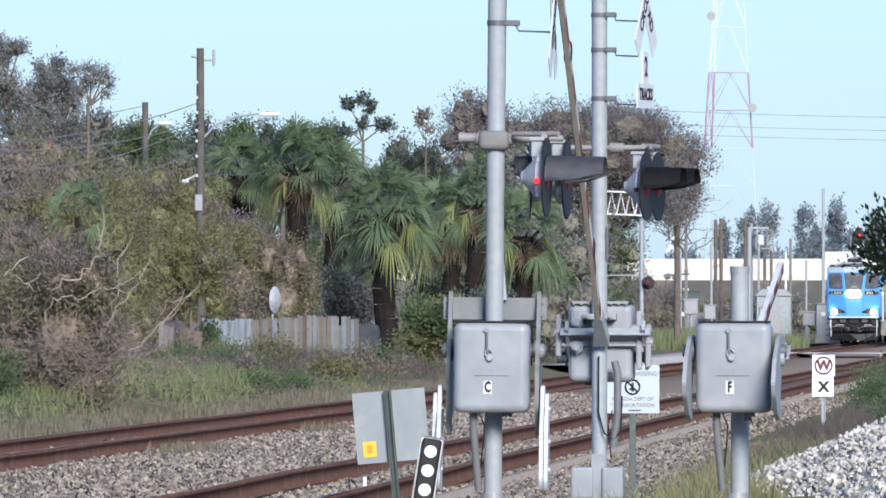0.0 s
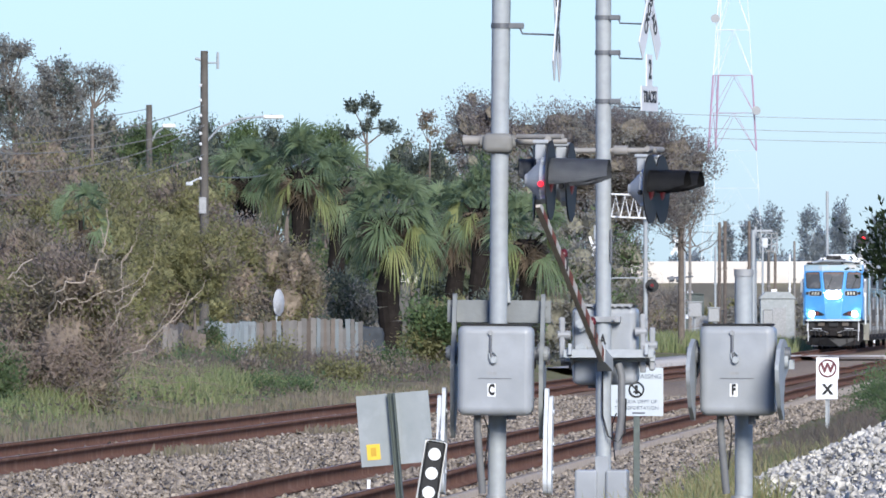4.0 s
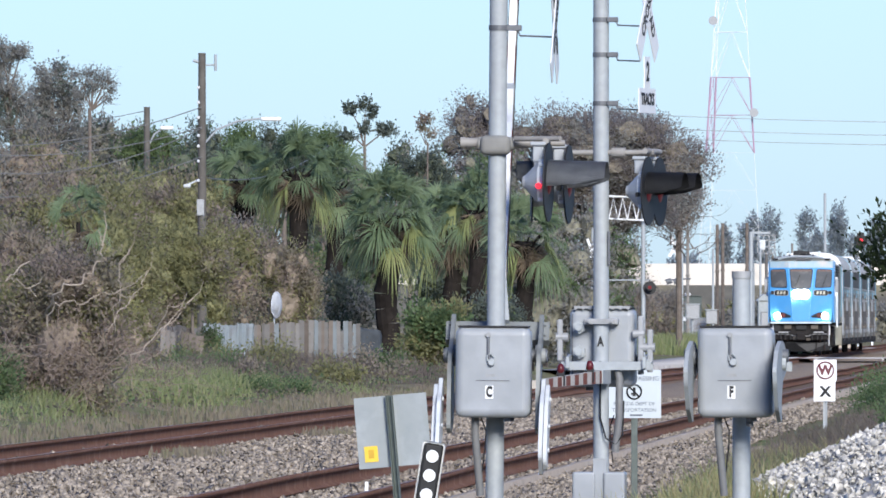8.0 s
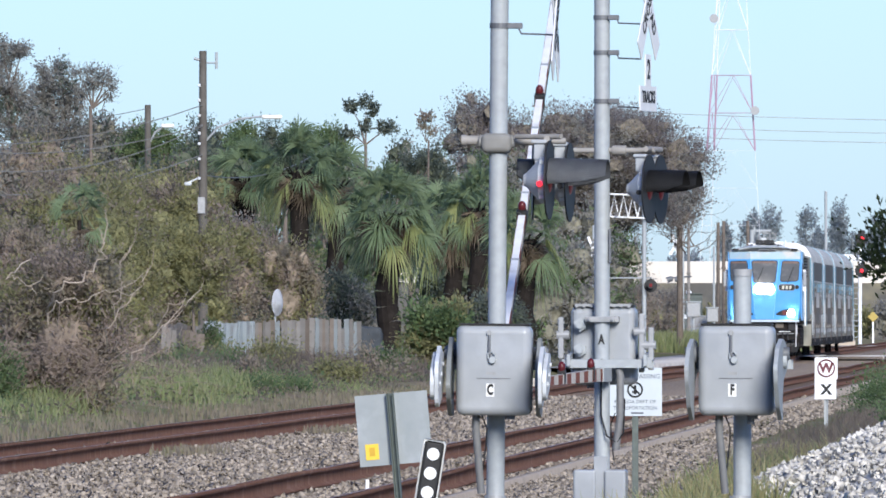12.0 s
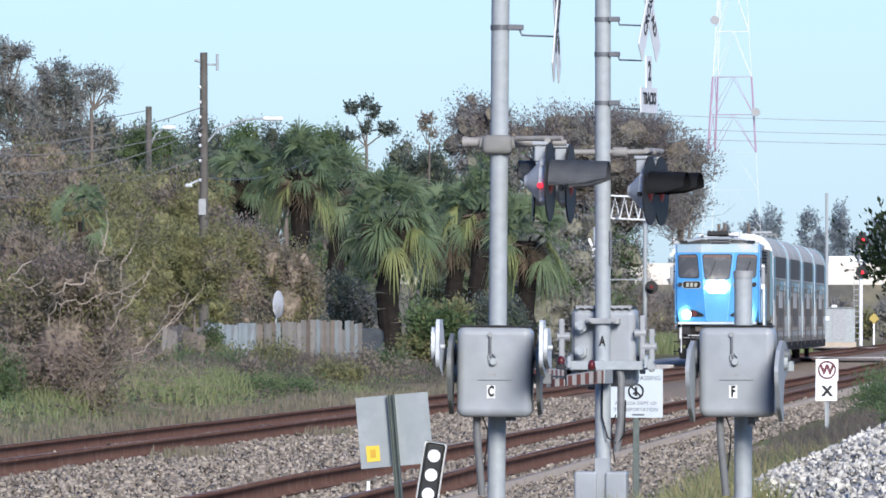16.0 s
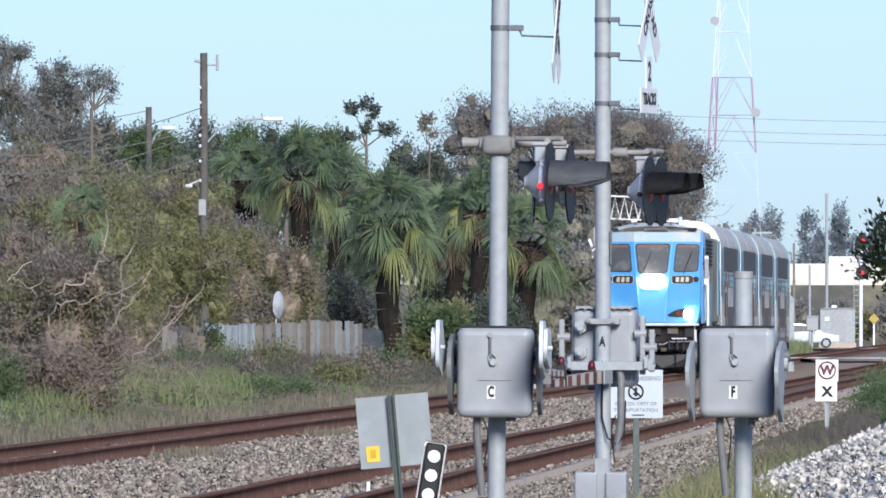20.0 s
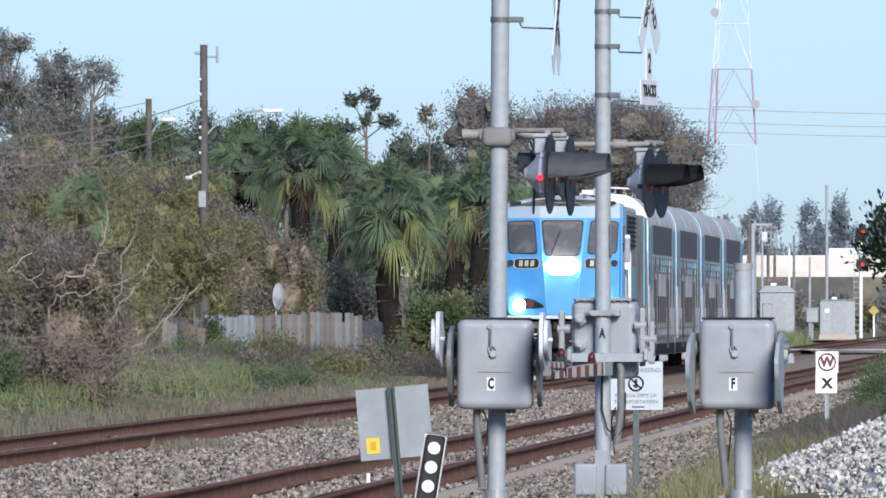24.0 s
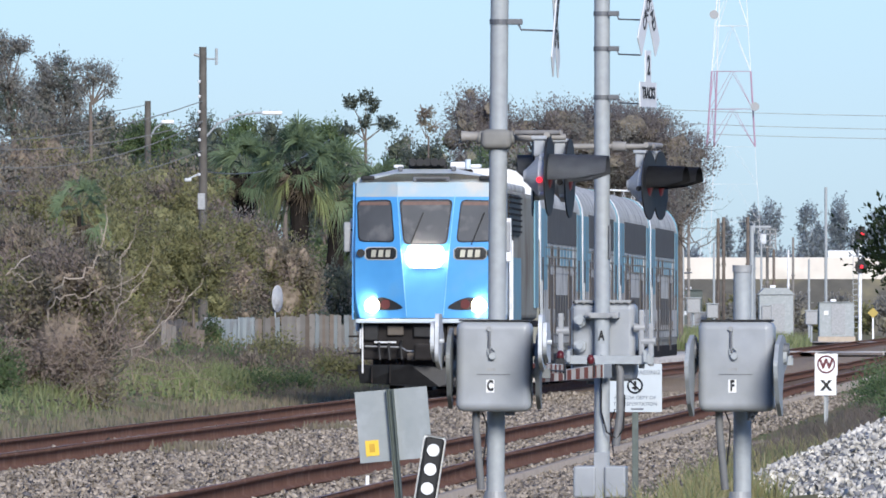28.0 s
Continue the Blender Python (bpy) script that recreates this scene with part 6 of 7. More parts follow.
def woods():
    # olive mass and bushes behind the fence
    tree("shrub", -8.3, 440, 4.0, 2.7, 2.9, 40500, 0.11, OLIVE, "large yellow-olive overgrown shrub", 101, 0.4, 28, 9, 0.14, "shrub", 0.17, squash=0.3, accent=BROWNLEAF)
    tree("shrub", -5.9, 452, 2.9, 2.0, 2.2, 27000, 0.12, BROWNLEAF, "brown-green shrub above the fence", 102, 0.4, 21, 9, 0.12, "shrub", 0.17, squash=0.3, accent=OLIVE)
    tree("shrub", -11.3, 438, 4.2, 2.6, 3.0, 34000, 0.11, BROWNLEAF, "olive-brown overgrown shrub behind the brush", 103, 0.4, 28, 9, 0.14, "shrub", 0.17, squash=0.27, accent=OLIVE)
    tree("shrub", -13.4, 450, 5.0, 2.4, 2.6, 24300, 0.12, BROWNLEAF, "brown-green overgrown shrub behind others", 104, 0.4, 28, 9, 0.14, "shrub", 0.17, squash=0.27, accent=DOMELEAF)
    tree("shrub", 0.1, 432, 1.7, 1.2, 1.1, 9000, 0.13, GREENLEAF, "leafy green shrub beside the palm", 105, 0.3, 14, 9, 0.08, "shrub", 0.17, squash=0.3, accent=OLIVE)
    tree("shrub", 3.6, 500, 2.6, 2.4, 2.4, 14850, 0.14, DOMELEAF, "grey-green brush behind the palms", 106, 0.3, 21, 9, 0.1, "shrub", 0.17, squash=0.3, accent=GREENLEAF)
    tree("shrub", -3.2, 520, 4.6, 2.6, 2.6, 9000, 0.14, DARKLEAF, "dark shaded shrub behind the palms", 107, 0.3, 21, 9, 0.12, "shrub", 0.17, squash=0.3, accent=GREENLEAF)
    tree("shrub", 0.6, 530, 4.8, 3.2, 3.0, 11000, 0.14, DARKLEAF, "dark green shrub behind the palms", 108, 0.3, 21, 9, 0.12, "shrub", 0.17, squash=0.3, accent=GREENLEAF)
    tree("shrub", -9.5, 545, 5.6, 4.0, 3.4, 11000, 0.14, DARKLEAF, "dark green tree mass behind the brush", 109, 0.3, 25, 9, 0.15, "shrub", 0.17, squash=0.3, accent=GREENLEAF)
    tree("shrub", 4.6, 560, 4.2, 2.6, 3.0, 9000, 0.14, DOMELEAF, "grey-green shrub under the tall tree", 110, 0.3, 21, 9, 0.12, "shrub", 0.17, squash=0.3, accent=GREENLEAF)
    # shaded undergrowth between the palm trunks, behind the fence
    for x, y, zc, rx, rz, m, ac, sd in ((-5.6, 446, 1.7, 1.3, 1.5, BROWNLEAF, DARKLEAF, 171), (-3.9, 442, 1.3, 0.9, 1.0, DARKLEAF, BROWNLEAF, 172), (-3.0, 468, 2.2, 1.1, 1.5, DARKLEAF, DOMELEAF, 173), (-0.6, 446, 1.3, 1.0, 1.0, BROWNLEAF, OLIVE, 174), (1.6, 452, 1.6, 1.3, 1.4, DARKLEAF, GREENLEAF, 175), (-7.0, 470, 3.6, 1.5, 2.2, BROWNLEAF, DOMELEAF, 176), (-7.9, 448, 1.7, 1.7, 1.5, OLIVE, BROWNLEAF, 177)):
        tree("shrub", x, y, zc, rx, rz, 9000, 0.10, m, "tangled undergrowth between the palm trunks", sd, 0.3, 22, 9, 0.05, "shrub", 0.16, squash=0.27, accent=ac)
    tree("shrub", -4.75, 436, 2.6, 1.15, 2.1, 16000, 0.085, BROWNLEAF, "tall grey-brown twiggy brush before the palms", 178, 0.3, 26, 9, 0.06, "shrub", 0.17, squash=0.26, accent=OLIVE)
    # the belt of woodland behind everything, closing the view
    rb = random.Random(77)
    for i in range(20):
        x = -20.5 + 1.3 * i + rb.uniform(-0.4, 0.4)
        top = (10.5 if x < -4.5 else 9.8) + 0.3 * math.sin(i * 1.7) + rb.uniform(-0.4, 0.5)
        m, ac = ((DARKLEAF, DOMELEAF), (DOMELEAF, GREENLEAF), (GREENLEAF, DARKLEAF))[i % 3]
        tree("woodland_tree", x, 622 + 7 * (i % 3), top - 3.6, 1.75, 3.9, 5200, 0.14, m, "dull green tree in the belt behind", 300 + i, 0.4, 26, 9, 0.12, "tree", 0.22, squash=0.25, accent=ac)
    # skyline
    tree("pine", -17.9, 600, 11.2, 1.4, 1.8, 11000, 0.11, DOMELEAF, "tall dull-green pine on the skyline", 111, 0.4, 0, 12, 0.16, "tree", 0.14, core=0, accent=DARKLEAF,
         extra=[(0.05, 0, 12.9, 0.55, 0.5, 0.3), (-0.55, 0.2, 12.4, 0.6, 0.5, 0.3), (0.42, -0.2, 13.0, 0.4, 0.4, 0.22), (-0.5, 0, 13.2, 0.45, 0.4, 0.25), (-0.3, 0.1, 11.6, 0.8, 0.7, 0.45), (0.3, 0.3, 10.9, 0.7, 0.6, 0.5), (-0.9, 0, 10.7, 0.8, 0.7, 0.6), (0.2, 0, 9.9, 1.2, 1.0, 0.7)])
    tree("pine", -16.2, 605, 10.6, 1.5, 2.0, 15000, 0.11, DOMELEAF, "tall dull-brown pine on the skyline", 112, 0.4, 0, 12, 0.15, "tree", 0.15, core=0, accent=DARKLEAF,
         extra=[(-0.55, 0, 12.2, 0.38, 0.4, 0.3), (0.1, 0.2, 12.35, 0.42, 0.4, 0.32), (0, -0.2, 11.7, 0.9, 0.8, 0.42), (0.6, 0.1, 11.25, 0.6, 0.5, 0.45), (-0.65, 0, 11.2, 0.6, 0.6, 0.45), (0.85, 0, 10.75, 0.4, 0.4, 0.45), (-0.1, 0.3, 10.6, 0.95, 0.8, 0.55), (-0.8, 0, 10.3, 0.6, 0.6, 0.6), (0.3, 0, 9.8, 1.2, 1.0, 0.6), (-0.6, 0, 9.4, 1.2, 1.0, 0.7)])
    tree("tree", -13.9, 612, 8.6, 2.2, 2.2, 14000, 0.14, DOMELEAF, "grey-brown tree under the half-bare one", 115, 0.4, 30, 10, 0.16, "tree", 0.2, squash=0.22, accent=DARKLEAF)
    tree("shrub", -15.0, 520, 6.0, 3.6, 3.0, 30000, 0.12, BROWNLEAF, "grey-brown overgrown thicket behind the brush", 116, 0.4, 34, 9, 0.14, "shrub", 0.2, squash=0.24, accent=OLIVE)
    tree("shrub", -9.8, 500, 5.0, 3.0, 2.7, 26000, 0.12, OLIVE, "olive-brown thicket behind the brush", 117, 0.4, 30, 9, 0.14, "shrub", 0.2, squash=0.24, accent=BROWNLEAF)
    tr = tree("sparse_tree", -14.5, 598, 11.4, 1.0, 1.0, 3200, 0.085, DOMELEAF, "sparse half-bare tree on the skyline", 113, 0.4, 0, 8, 0.1, "tree", 0.13, core=0,
              extra=[(-0.65, 0, 12.05, 0.35, 0.3, 0.13), (0, 0.1, 12.1, 0.35, 0.3, 0.17), (0.5, -0.1, 11.9, 0.38, 0.3, 0.2), (0.82, 0, 11.5, 0.22, 0.2, 0.25), (0.1, 0, 11.6, 0.6, 0.4, 0.25), (-0.4, 0, 11.2, 0.3, 0.3, 0.2), (0.65, 0, 11.05, 0.25, 0.2, 0.12)])
    twigs(tr, (0, 0, 10.7), 7, 1.1, 0.02, BARK, 114, (0, 0, 1.0), 0.5, depth=3)
    for i, (x, zc, rx, rz, sd) in enumerate([(-12.2, 8.6, 1.6, 1.9, 121), (-10.2, 8.9, 1.5, 1.8, 122), (-8.4, 8.7, 1.5, 1.9, 123), (-6.6, 8.6, 1.5, 1.8, 124), (-5.0, 8.5, 1.3, 1.7, 125), (-0.8, 8.0, 1.4, 1.6, 127)]):
        tree("tree", x, 600 + 6 * (i % 3), zc, rx, rz, 9500, 0.11, DARKLEAF if i % 2 else GREENLEAF, "dark green tree on the skyline", sd, 0.4, 30, 10, 0.14, "tree", 0.2, squash=0.2)
    tree("sparse_tree", -3.2, 600, 9.9, 1.0, 1.0, 2600, 0.12, DARKLEAF, "sparse tree with separate leaf clumps", 126, 0.4, 0, 14, 0.08, "tree", 0.1, core=0,
         extra=[(-0.6, 0, 10.65, 0.3, 0.3, 0.22), (0.05, 0, 10.8, 0.36, 0.3, 0.25), (0.35, 0.1, 10.45, 0.25, 0.25, 0.25), (0.0, 0, 9.85, 0.25, 0.25, 0.3), (0.9, 0, 9.75, 0.5, 0.4, 0.25), (-0.7, 0, 9.5, 0.4, 0.4, 0.2)])
    tree("sparse_tree", -0.65, 600, 9.7, 0.5, 0.6, 700, 0.11, BROWNLEAF, "thin sapling with a few russet leaves", 128, 0.4, 0, 10, 0.05, "tree", 0.09, core=0, extra=[(0, 0, 10.2, 0.3, 0.3, 0.2), (-0.2, 0, 9.9, 0.2, 0.2, 0.15), (0.2, 0, 9.6, 0.25, 0.2, 0.15)])
    # broad grey-olive tree beyond, and its pale right flank
    tree("spreading_tree", 6.9, 650, 8.5, 6.4, 3.6, 100000, 0.10, RUSSETLEAF, "broad domed tree with grey-olive leaves", 131, 0.3, 60, 7, 0.35, "tree", 0.16, ry=4.5, squash=0.24, accent=DOMELEAF, core=0.42,
         extra=[(-6.0, 0, 11.0, 0.85, 0.8, 0.9), (-5.6, 0.3, 11.7, 0.6, 0.6, 0.5), (-6.5, 0.2, 9.7, 0.9, 0.9, 1.0), (-5.2, 0, 10.6, 1.1, 1.1, 1.2), (-4.4, 0, 9.6, 1.6, 1.4, 1.3), (-1.5, 0, 10.6, 2.0, 1.6, 1.1), (1.5, 0, 10.3, 2.0, 1.6, 1.0), (3.6, 0, 9.4, 1.6, 1.4, 1.2)])
    tree("tree", 2.0, 644, 9.3, 2.0, 2.7, 22000, 0.10, RUSSETLEAF, "grey-olive tree beside the broad domed one", 138, 0.3, 40, 8, 0.18, "tree", 0.18, squash=0.22, accent=DOMELEAF)
    lt = tree("leafy_tree", 10.9, 660, 7.4, 1.5, 1.9, 7000, 0.10, PALELEAF, "half-bare tree with bleached pale leaves", 132, 0.3, 12, 7, 0.16, "tree", 0.2, core=0, squash=0.3)
    twigs(lt, (0, 0, 5.0), 14, 2.2, 0.035, BARK, 134, (0.2, 0, 1.0), 0.6, depth=3)
    tree("shrub", 7.3, 640, 3.6, 2.0, 2.4, 16000, 0.12, DOMELEAF, "dull grey-brown brush under the tall tree", 133, 0.3, 21, 9, 0.1, "shrub", 0.17, squash=0.3, accent=GREENLEAF)
    for x, y, zc, rx, rz, sd in ((9.7, 700, 2.9, 1.0, 2.2, 135), (8.9, 676, 2.4, 1.0, 1.8, 136), (11.3, 735, 2.2, 1.1, 1.7, 137)):
        sb = tree("bare_shrub", x, y, zc, rx, rz, 2600, 0.11, PALELEAF, "half-bare grey-pink scrub beyond the crossing", sd, 0.2, 12, 7, 0.06, "shrub", 0.18, core=0, squash=0.3)
        twigs(sb, (0, 0, 1.0), 12, 2.0, 0.02, DRYTWIG, sd + 10, (0, 0, 1.0), 0.5, depth=2)
    rw = np.random.RandomState(59)
    n = 9000
    y = 655 + 130 * rw.rand(n)
    u = -22.0 + 6.3 * rw.rand(n)
    grass("far_verge_grass", u + SLANT * y, y, ground_z(u, y) - 0.02, 0.35 + 0.7 * rw.rand(n), GRASS, "tall yellow-green grass beyond the crossing", 60, 0.5, 0.03)
    # palms
    fan_palm(-1.72, 460, 5.25, 1.95, "cabbage palm with green fan fronds and hanging yellow ones", 141, 52, trunk=0.36)
    fan_palm(1.2, 484, 5.7, 1.6, "cabbage palm with green fan fronds behind the signal mast", 148, 36)
    fan_palm(2.75, 474, 4.6, 1.75, "cabbage palm with green fan fronds behind the signal mast", 142, 40)
    fan_palm(-4.9, 490, 6.95, 1.8, "tall cabbage palm with grey-green fronds", 143, 42)
    fan_palm(-6.9, 505, 6.9, 1.6, "tall cabbage palm with grey-green fronds", 144, 40)
    fan_palm(-3.7, 500, 6.6, 1.7, "cabbage palm partly hidden by others", 145, 36)
    fan_palm(-6.75, 270, 3.85, 0.72, "small green palm in the dry brush", 146, 20, trunk=0.04)
    fan_palm(0.4, 500, 5.2, 2.0, "cabbage palm partly hidden by others", 147, 36)


def side_tree():
    """Dark leaves of a small tree that reaches in beside the track."""
    tree("small_tree", 5.36, 150, 2.5, 0.9, 0.62, 14000, 0.065, leaf_mat("glossy_dark_leaves", [(0.012, 0.02, 0.01), (0.03, 0.045, 0.02), (0.06, 0.075, 0.035)], 0.35), "small dark-leaved tree reaching in beside the track", 151, 0.3, 14, 6, 0.05, "tree", 0.08, core=0)


verge()
thickets()
woods()
side_tree()

# ---- fence, poles, wires ----
SHEET = mat("weathered_metal_sheet", (0.165, 0.188, 0.202), (0.119, 0.138, 0.149), 0.6, 0.0, 2, 0.1, spec=0.2, grime=(0.0915, 0.078, 0.0689), grime_scale=1.6)
CORRUGATED = mat("pale_corrugated_steel", (0.38, 0.43, 0.46), (0.29, 0.335, 0.36), 0.6, 0.0, 2, 0.1, spec=0.2, grime=(0.22, 0.2, 0.18), grime_scale=2.0, grime_at=0.66)
FENCEBROWN = mat("stained_brown_board", (0.135, 0.115, 0.1), (0.085, 0.072, 0.063), 0.9, 0, 3, 0.2, per=0.3, spec=0.1)


def fence():
    t = thing("board_fence", pose(0, 0, 0), "old silvered wooden board fence with uneven tops", "fence")
    rnd = random.Random(5)
    # pale corrugated sheets patch the middle of it
    for j in range(3):
        bm = fresh()
        line = [(0.05 * q, 0.018 * math.sin(q * 1.6), 0.0) for q in range(11)]
        lo = [bm.verts.new(p) for p in line]
        hi = [bm.verts.new((p[0], p[1], 1.44 - 0.05 * (j == 1) + 0.015 * math.sin(q * 2.1 + j))) for q, p in enumerate(line)]
        for q in range(10):
            bm.faces.new((hi[q], hi[q + 1], lo[q + 1], lo[q]))
        bmesh.ops.solidify(bm, geom=bm.faces[:], thickness=0.006)
        sheet = part("metal_sheet", bm, CORRUGATED, t, "pale weathered corrugated sheet")
        sheet.matrix_basis = pose(-7.02 + 0.49 * j, 424.45 + 0.12 * j, 0.32, rnd.uniform(-2, 2), rnd.uniform(-1.2, 1.2), 0)
    x = -8.35
    while x < -2.35:
        if -6.95 < x < -5.6:
            x = -5.6
        w = rnd.uniform(0.09, 0.17)
        h = 1.46 + 0.05 * math.sin(x * 1.3) + rnd.uniform(-0.06, 0.03) - (0.25 if rnd.random() < 0.05 else 0) - (0.12 if x < -7 else 0)
        bm = fresh()
        cut = rnd.uniform(-0.025, 0.025)
        slab(bm, [(-w / 2, 0, 0), (w / 2, 0, 0), (w / 2, 0, h + cut), (w * 0.1, 0, h + cut * 0.3 + rnd.uniform(-0.015, 0.01)), (-w / 2, 0, h - cut)], (0, 0.02, 0))
        b = part("fence_board", bm, FENCEWOOD if rnd.random() < 0.68 else SHEET if x > -7 and rnd.random() < 0.35 else FENCEBROWN, t)
        b.matrix_basis = pose(x, 425 + 0.25 * (x + 5) + rnd.choice((0.0, 0.022)), 0.32, rnd.uniform(-1.5, 1.5), rnd.uniform(-0.8, 0.8), 0)
        x += w * 0.94
    for z in (0.65, 1.4):
        bm = fresh()
        slab(bm, [(-8.2, 424.2, z), (-2.4, 425.65, z), (-2.4, 425.65, z + 0.09), (-8.2, 424.2, z + 0.09)], (0, 0.04, 0))
        r = part("fence_rail", bm, FENCEWOOD, t)
        r.location = (0, 0.05, 0)
    for x in (-8.1, -6.0, -4.0, -2.45):
        part("fence_post", one(box, (x, 425.15 + 0.25 * (x + 5), 1.0), (0.1, 0.1, 1.5), 0.01), FENCEWOOD, t)
    # old panels left standing in the weeds before the fence
    for x, y, w, h, m, lb in ((-7.24, 380, 0.4, 1.42, WOODGREY, "weathered grey panel standing in the weeds"), (-6.7, 386, 0.62, 1.32, FENCEBROWN, "stained brown board panel standing in the weeds")):
        p = thing("loose_panel", pose(x, y, 0.22, 0, 1.5, 8), lb, "panel", "panels in the weeds")
        for k in range(3):
            part("board", one(box, ((k - 1) * w / 3, 0.01 * (k % 2), (h - 0.05 * k) / 2), (w / 3 - 0.004, 0.03, h - 0.05 * k), 0.004), m, p)
        part("batten", one(box, (0, 0.045, h * 0.6), (w, 0.03, 0.08), 0.004), m, p)
    # satellite dish above the fence
    d = thing("satellite_dish", pose(-4.78, 426, 2.31, 0, 4, 66), "white oval satellite dish on a pole behind the fence", "satellite dish")
    bm = fresh()
    k, n = 6, 24
    rows = [[bm.verts.new((math.cos(6.2832 * j / n) * 0.40 * i / k, -0.10 * (1 - (i / k) ** 2) + 0.1, math.sin(6.2832 * j / n) * 0.40 * i / k)) for j in range(n)] for i in range(1, k + 1)]
    for r0, r1 in zip(rows, rows[1:]):
        for j in range(n):
            bm.faces.new((r0[j], r0[(j + 1) % n], r1[(j + 1) % n], r1[j]))
    bm.faces.new(rows[0])
    bmesh.ops.solidify(bm, geom=bm.faces[:], thickness=0.02)
    part("reflector", bm, WHITE, d, "", True)
    bm = fresh()
    pipe(bm, [(0, 0.06, 0), (0, 0.16, -0.2), (0, 0.16, -2.1)], 0.03, 8)
    part("dish_pole", bm, GALV, d)
    # tarpaulin-covered heap at the fence's end
    c = thing("covered_pile", pose(-2.15, 426, 0.3), "pile under a dark blue-grey tarpaulin", "pile")
    bm = fresh()
    box(bm, (0, 0, 0.62), (0.78, 0.7, 1.3), 0.1, seg=2)
    bmesh.ops.subdivide_edges(bm, edges=bm.edges[:], cuts=5, use_grid_fill=True)
    for v in bm.verts:
        fold = 0.05 * math.sin(v.co.x * 19 + 3 * noise.noise(v.co * 2)) * (1.3 - v.co.z)
        v.co += Vector((0.07 * noise.noise(v.co * 3), fold, 0.2 * noise.noise(v.co * 2.3 + Vector((3, 1, 0)))))
    part("tarpaulin", bm, mat("dark_tarpaulin", (0.018, 0.022, 0.027), (0.04, 0.05, 0.06), 0.8, 0, 5, 0.3), c, "", True)


def street_pole(x, y, top, label, k=1.0):
    t = thing("utility_pole", pose(x * k, y * k, 1.88 * (1 - k)) @ Matrix.Scale(k, 4), label, "utility pole", "utility poles")
    part("pole", one(tube, (0, 0, 0), (0, 0, top), 0.17, 0.125, 14), POLEWOOD, t, "", True)
    return t


def poles():
    t = street_pole(-7.97, 480, 10.75, "weathered wooden utility pole with street lamp", 0.892)
    bm = fresh()
    pts = [(0.1, 0, 7.75), (0.5, 0, 8.2), (1.2, 0, 8.48), (1.9, 0, 8.56), (2.3, 0, 8.56)]
    pipe(bm, pts, 0.035, 8)
    part("lamp_arm", bm, GALV, t, "curved galvanised lamp arm", True)
    bm = fresh()
    box(bm, (2.3, 0, 8.55), (0.7, 0.28, 0.14), 0.06, seg=3)
    part("lamp_head", bm, WHITE, t, "pale lamp head", True)
    bm = fresh()
    pipe(bm, [(0, 0, 10.35), (0.5, 0, 10.35)], 0.03, 6)
    tube(bm, (0.45, 0, 10.15), (0.45, 0, 10.7), 0.045, seg=8)
    tube(bm, (-0.1, 0, 10.45), (-0.3, 0, 10.5), 0.05, seg=8)
    part("insulator_bracket", bm, GALV, t)
    for z in (8.6, 8.0, 7.65, 7.15, 6.5, 9.6, 9.1):
        part("insulator", one(box, (-0.12, -0.1, z), (0.09, 0.1, 0.1), 0.02), PALEPLATE, t, "pale insulator")
    bm = fresh()
    box(bm, (-0.5, 0, 6.32), (0.24, 0.16, 0.12), 0.04)
    pipe(bm, [(-0.05, 0, 6.55), (-0.5, 0, 6.35)], 0.03, 6)
    part("floodlight", bm, PALEPLATE, t, "small pale floodlight")
    part("cable_guard", one(box, (-0.05, -0.15, 5.6), (0.25, 0.08, 0.55), 0.02), BRACKET, t)
    t = street_pole(-11.95, 585, 10.5, "second wooden utility pole with a small lamp")
    bm = fresh()
    pipe(bm, [(0.1, 0, 9.0), (0.3, 0, 9.4), (0.7, 0, 9.65)], 0.035, 8)
    part("lamp_arm", bm, GALV, t, "", True)
    part("lamp_head", one(box, (0.8, 0, 9.65), (0.55, 0.25, 0.16), 0.06, seg=3), WHITE, t, "pale lamp head", True)
    # overhead lines
    k = 0
    for x0, y0, z0, x1, y1, z1, sag in ((-7.11, 428, 8.18, -19.97, 426, 8.18, 1.18), (-7.11, 428, 7.59, -18.0, 426, 7.59, 0.86), (-7.11, 428, 7.56, -17.8, 426, 7.56, 1.38), (-7.11, 428, 6.71, -19.25, 426, 6.71, 1.22), (-11.95, 585, 10.35, -26.0, 585, 10.35, 0.78), (-7.11, 428, 6.1, -4.46, 571, 8.77, 0.53)):
        t = thing("overhead_wire", pose(0, 0, 0), "thin sagging overhead wire", "wire", "overhead wires")
        bm = fresh()
        pts = []
        for i in range(15):
            q = i / 14
            pts.append((x0 + (x1 - x0) * q, y0 + (y1 - y0) * q, z0 + (z1 - z0) * q - sag * 4 * q * (1 - q)))
        pipe(bm, pts, 0.016, 5)
        part("strand", bm, LINEGREY, t)


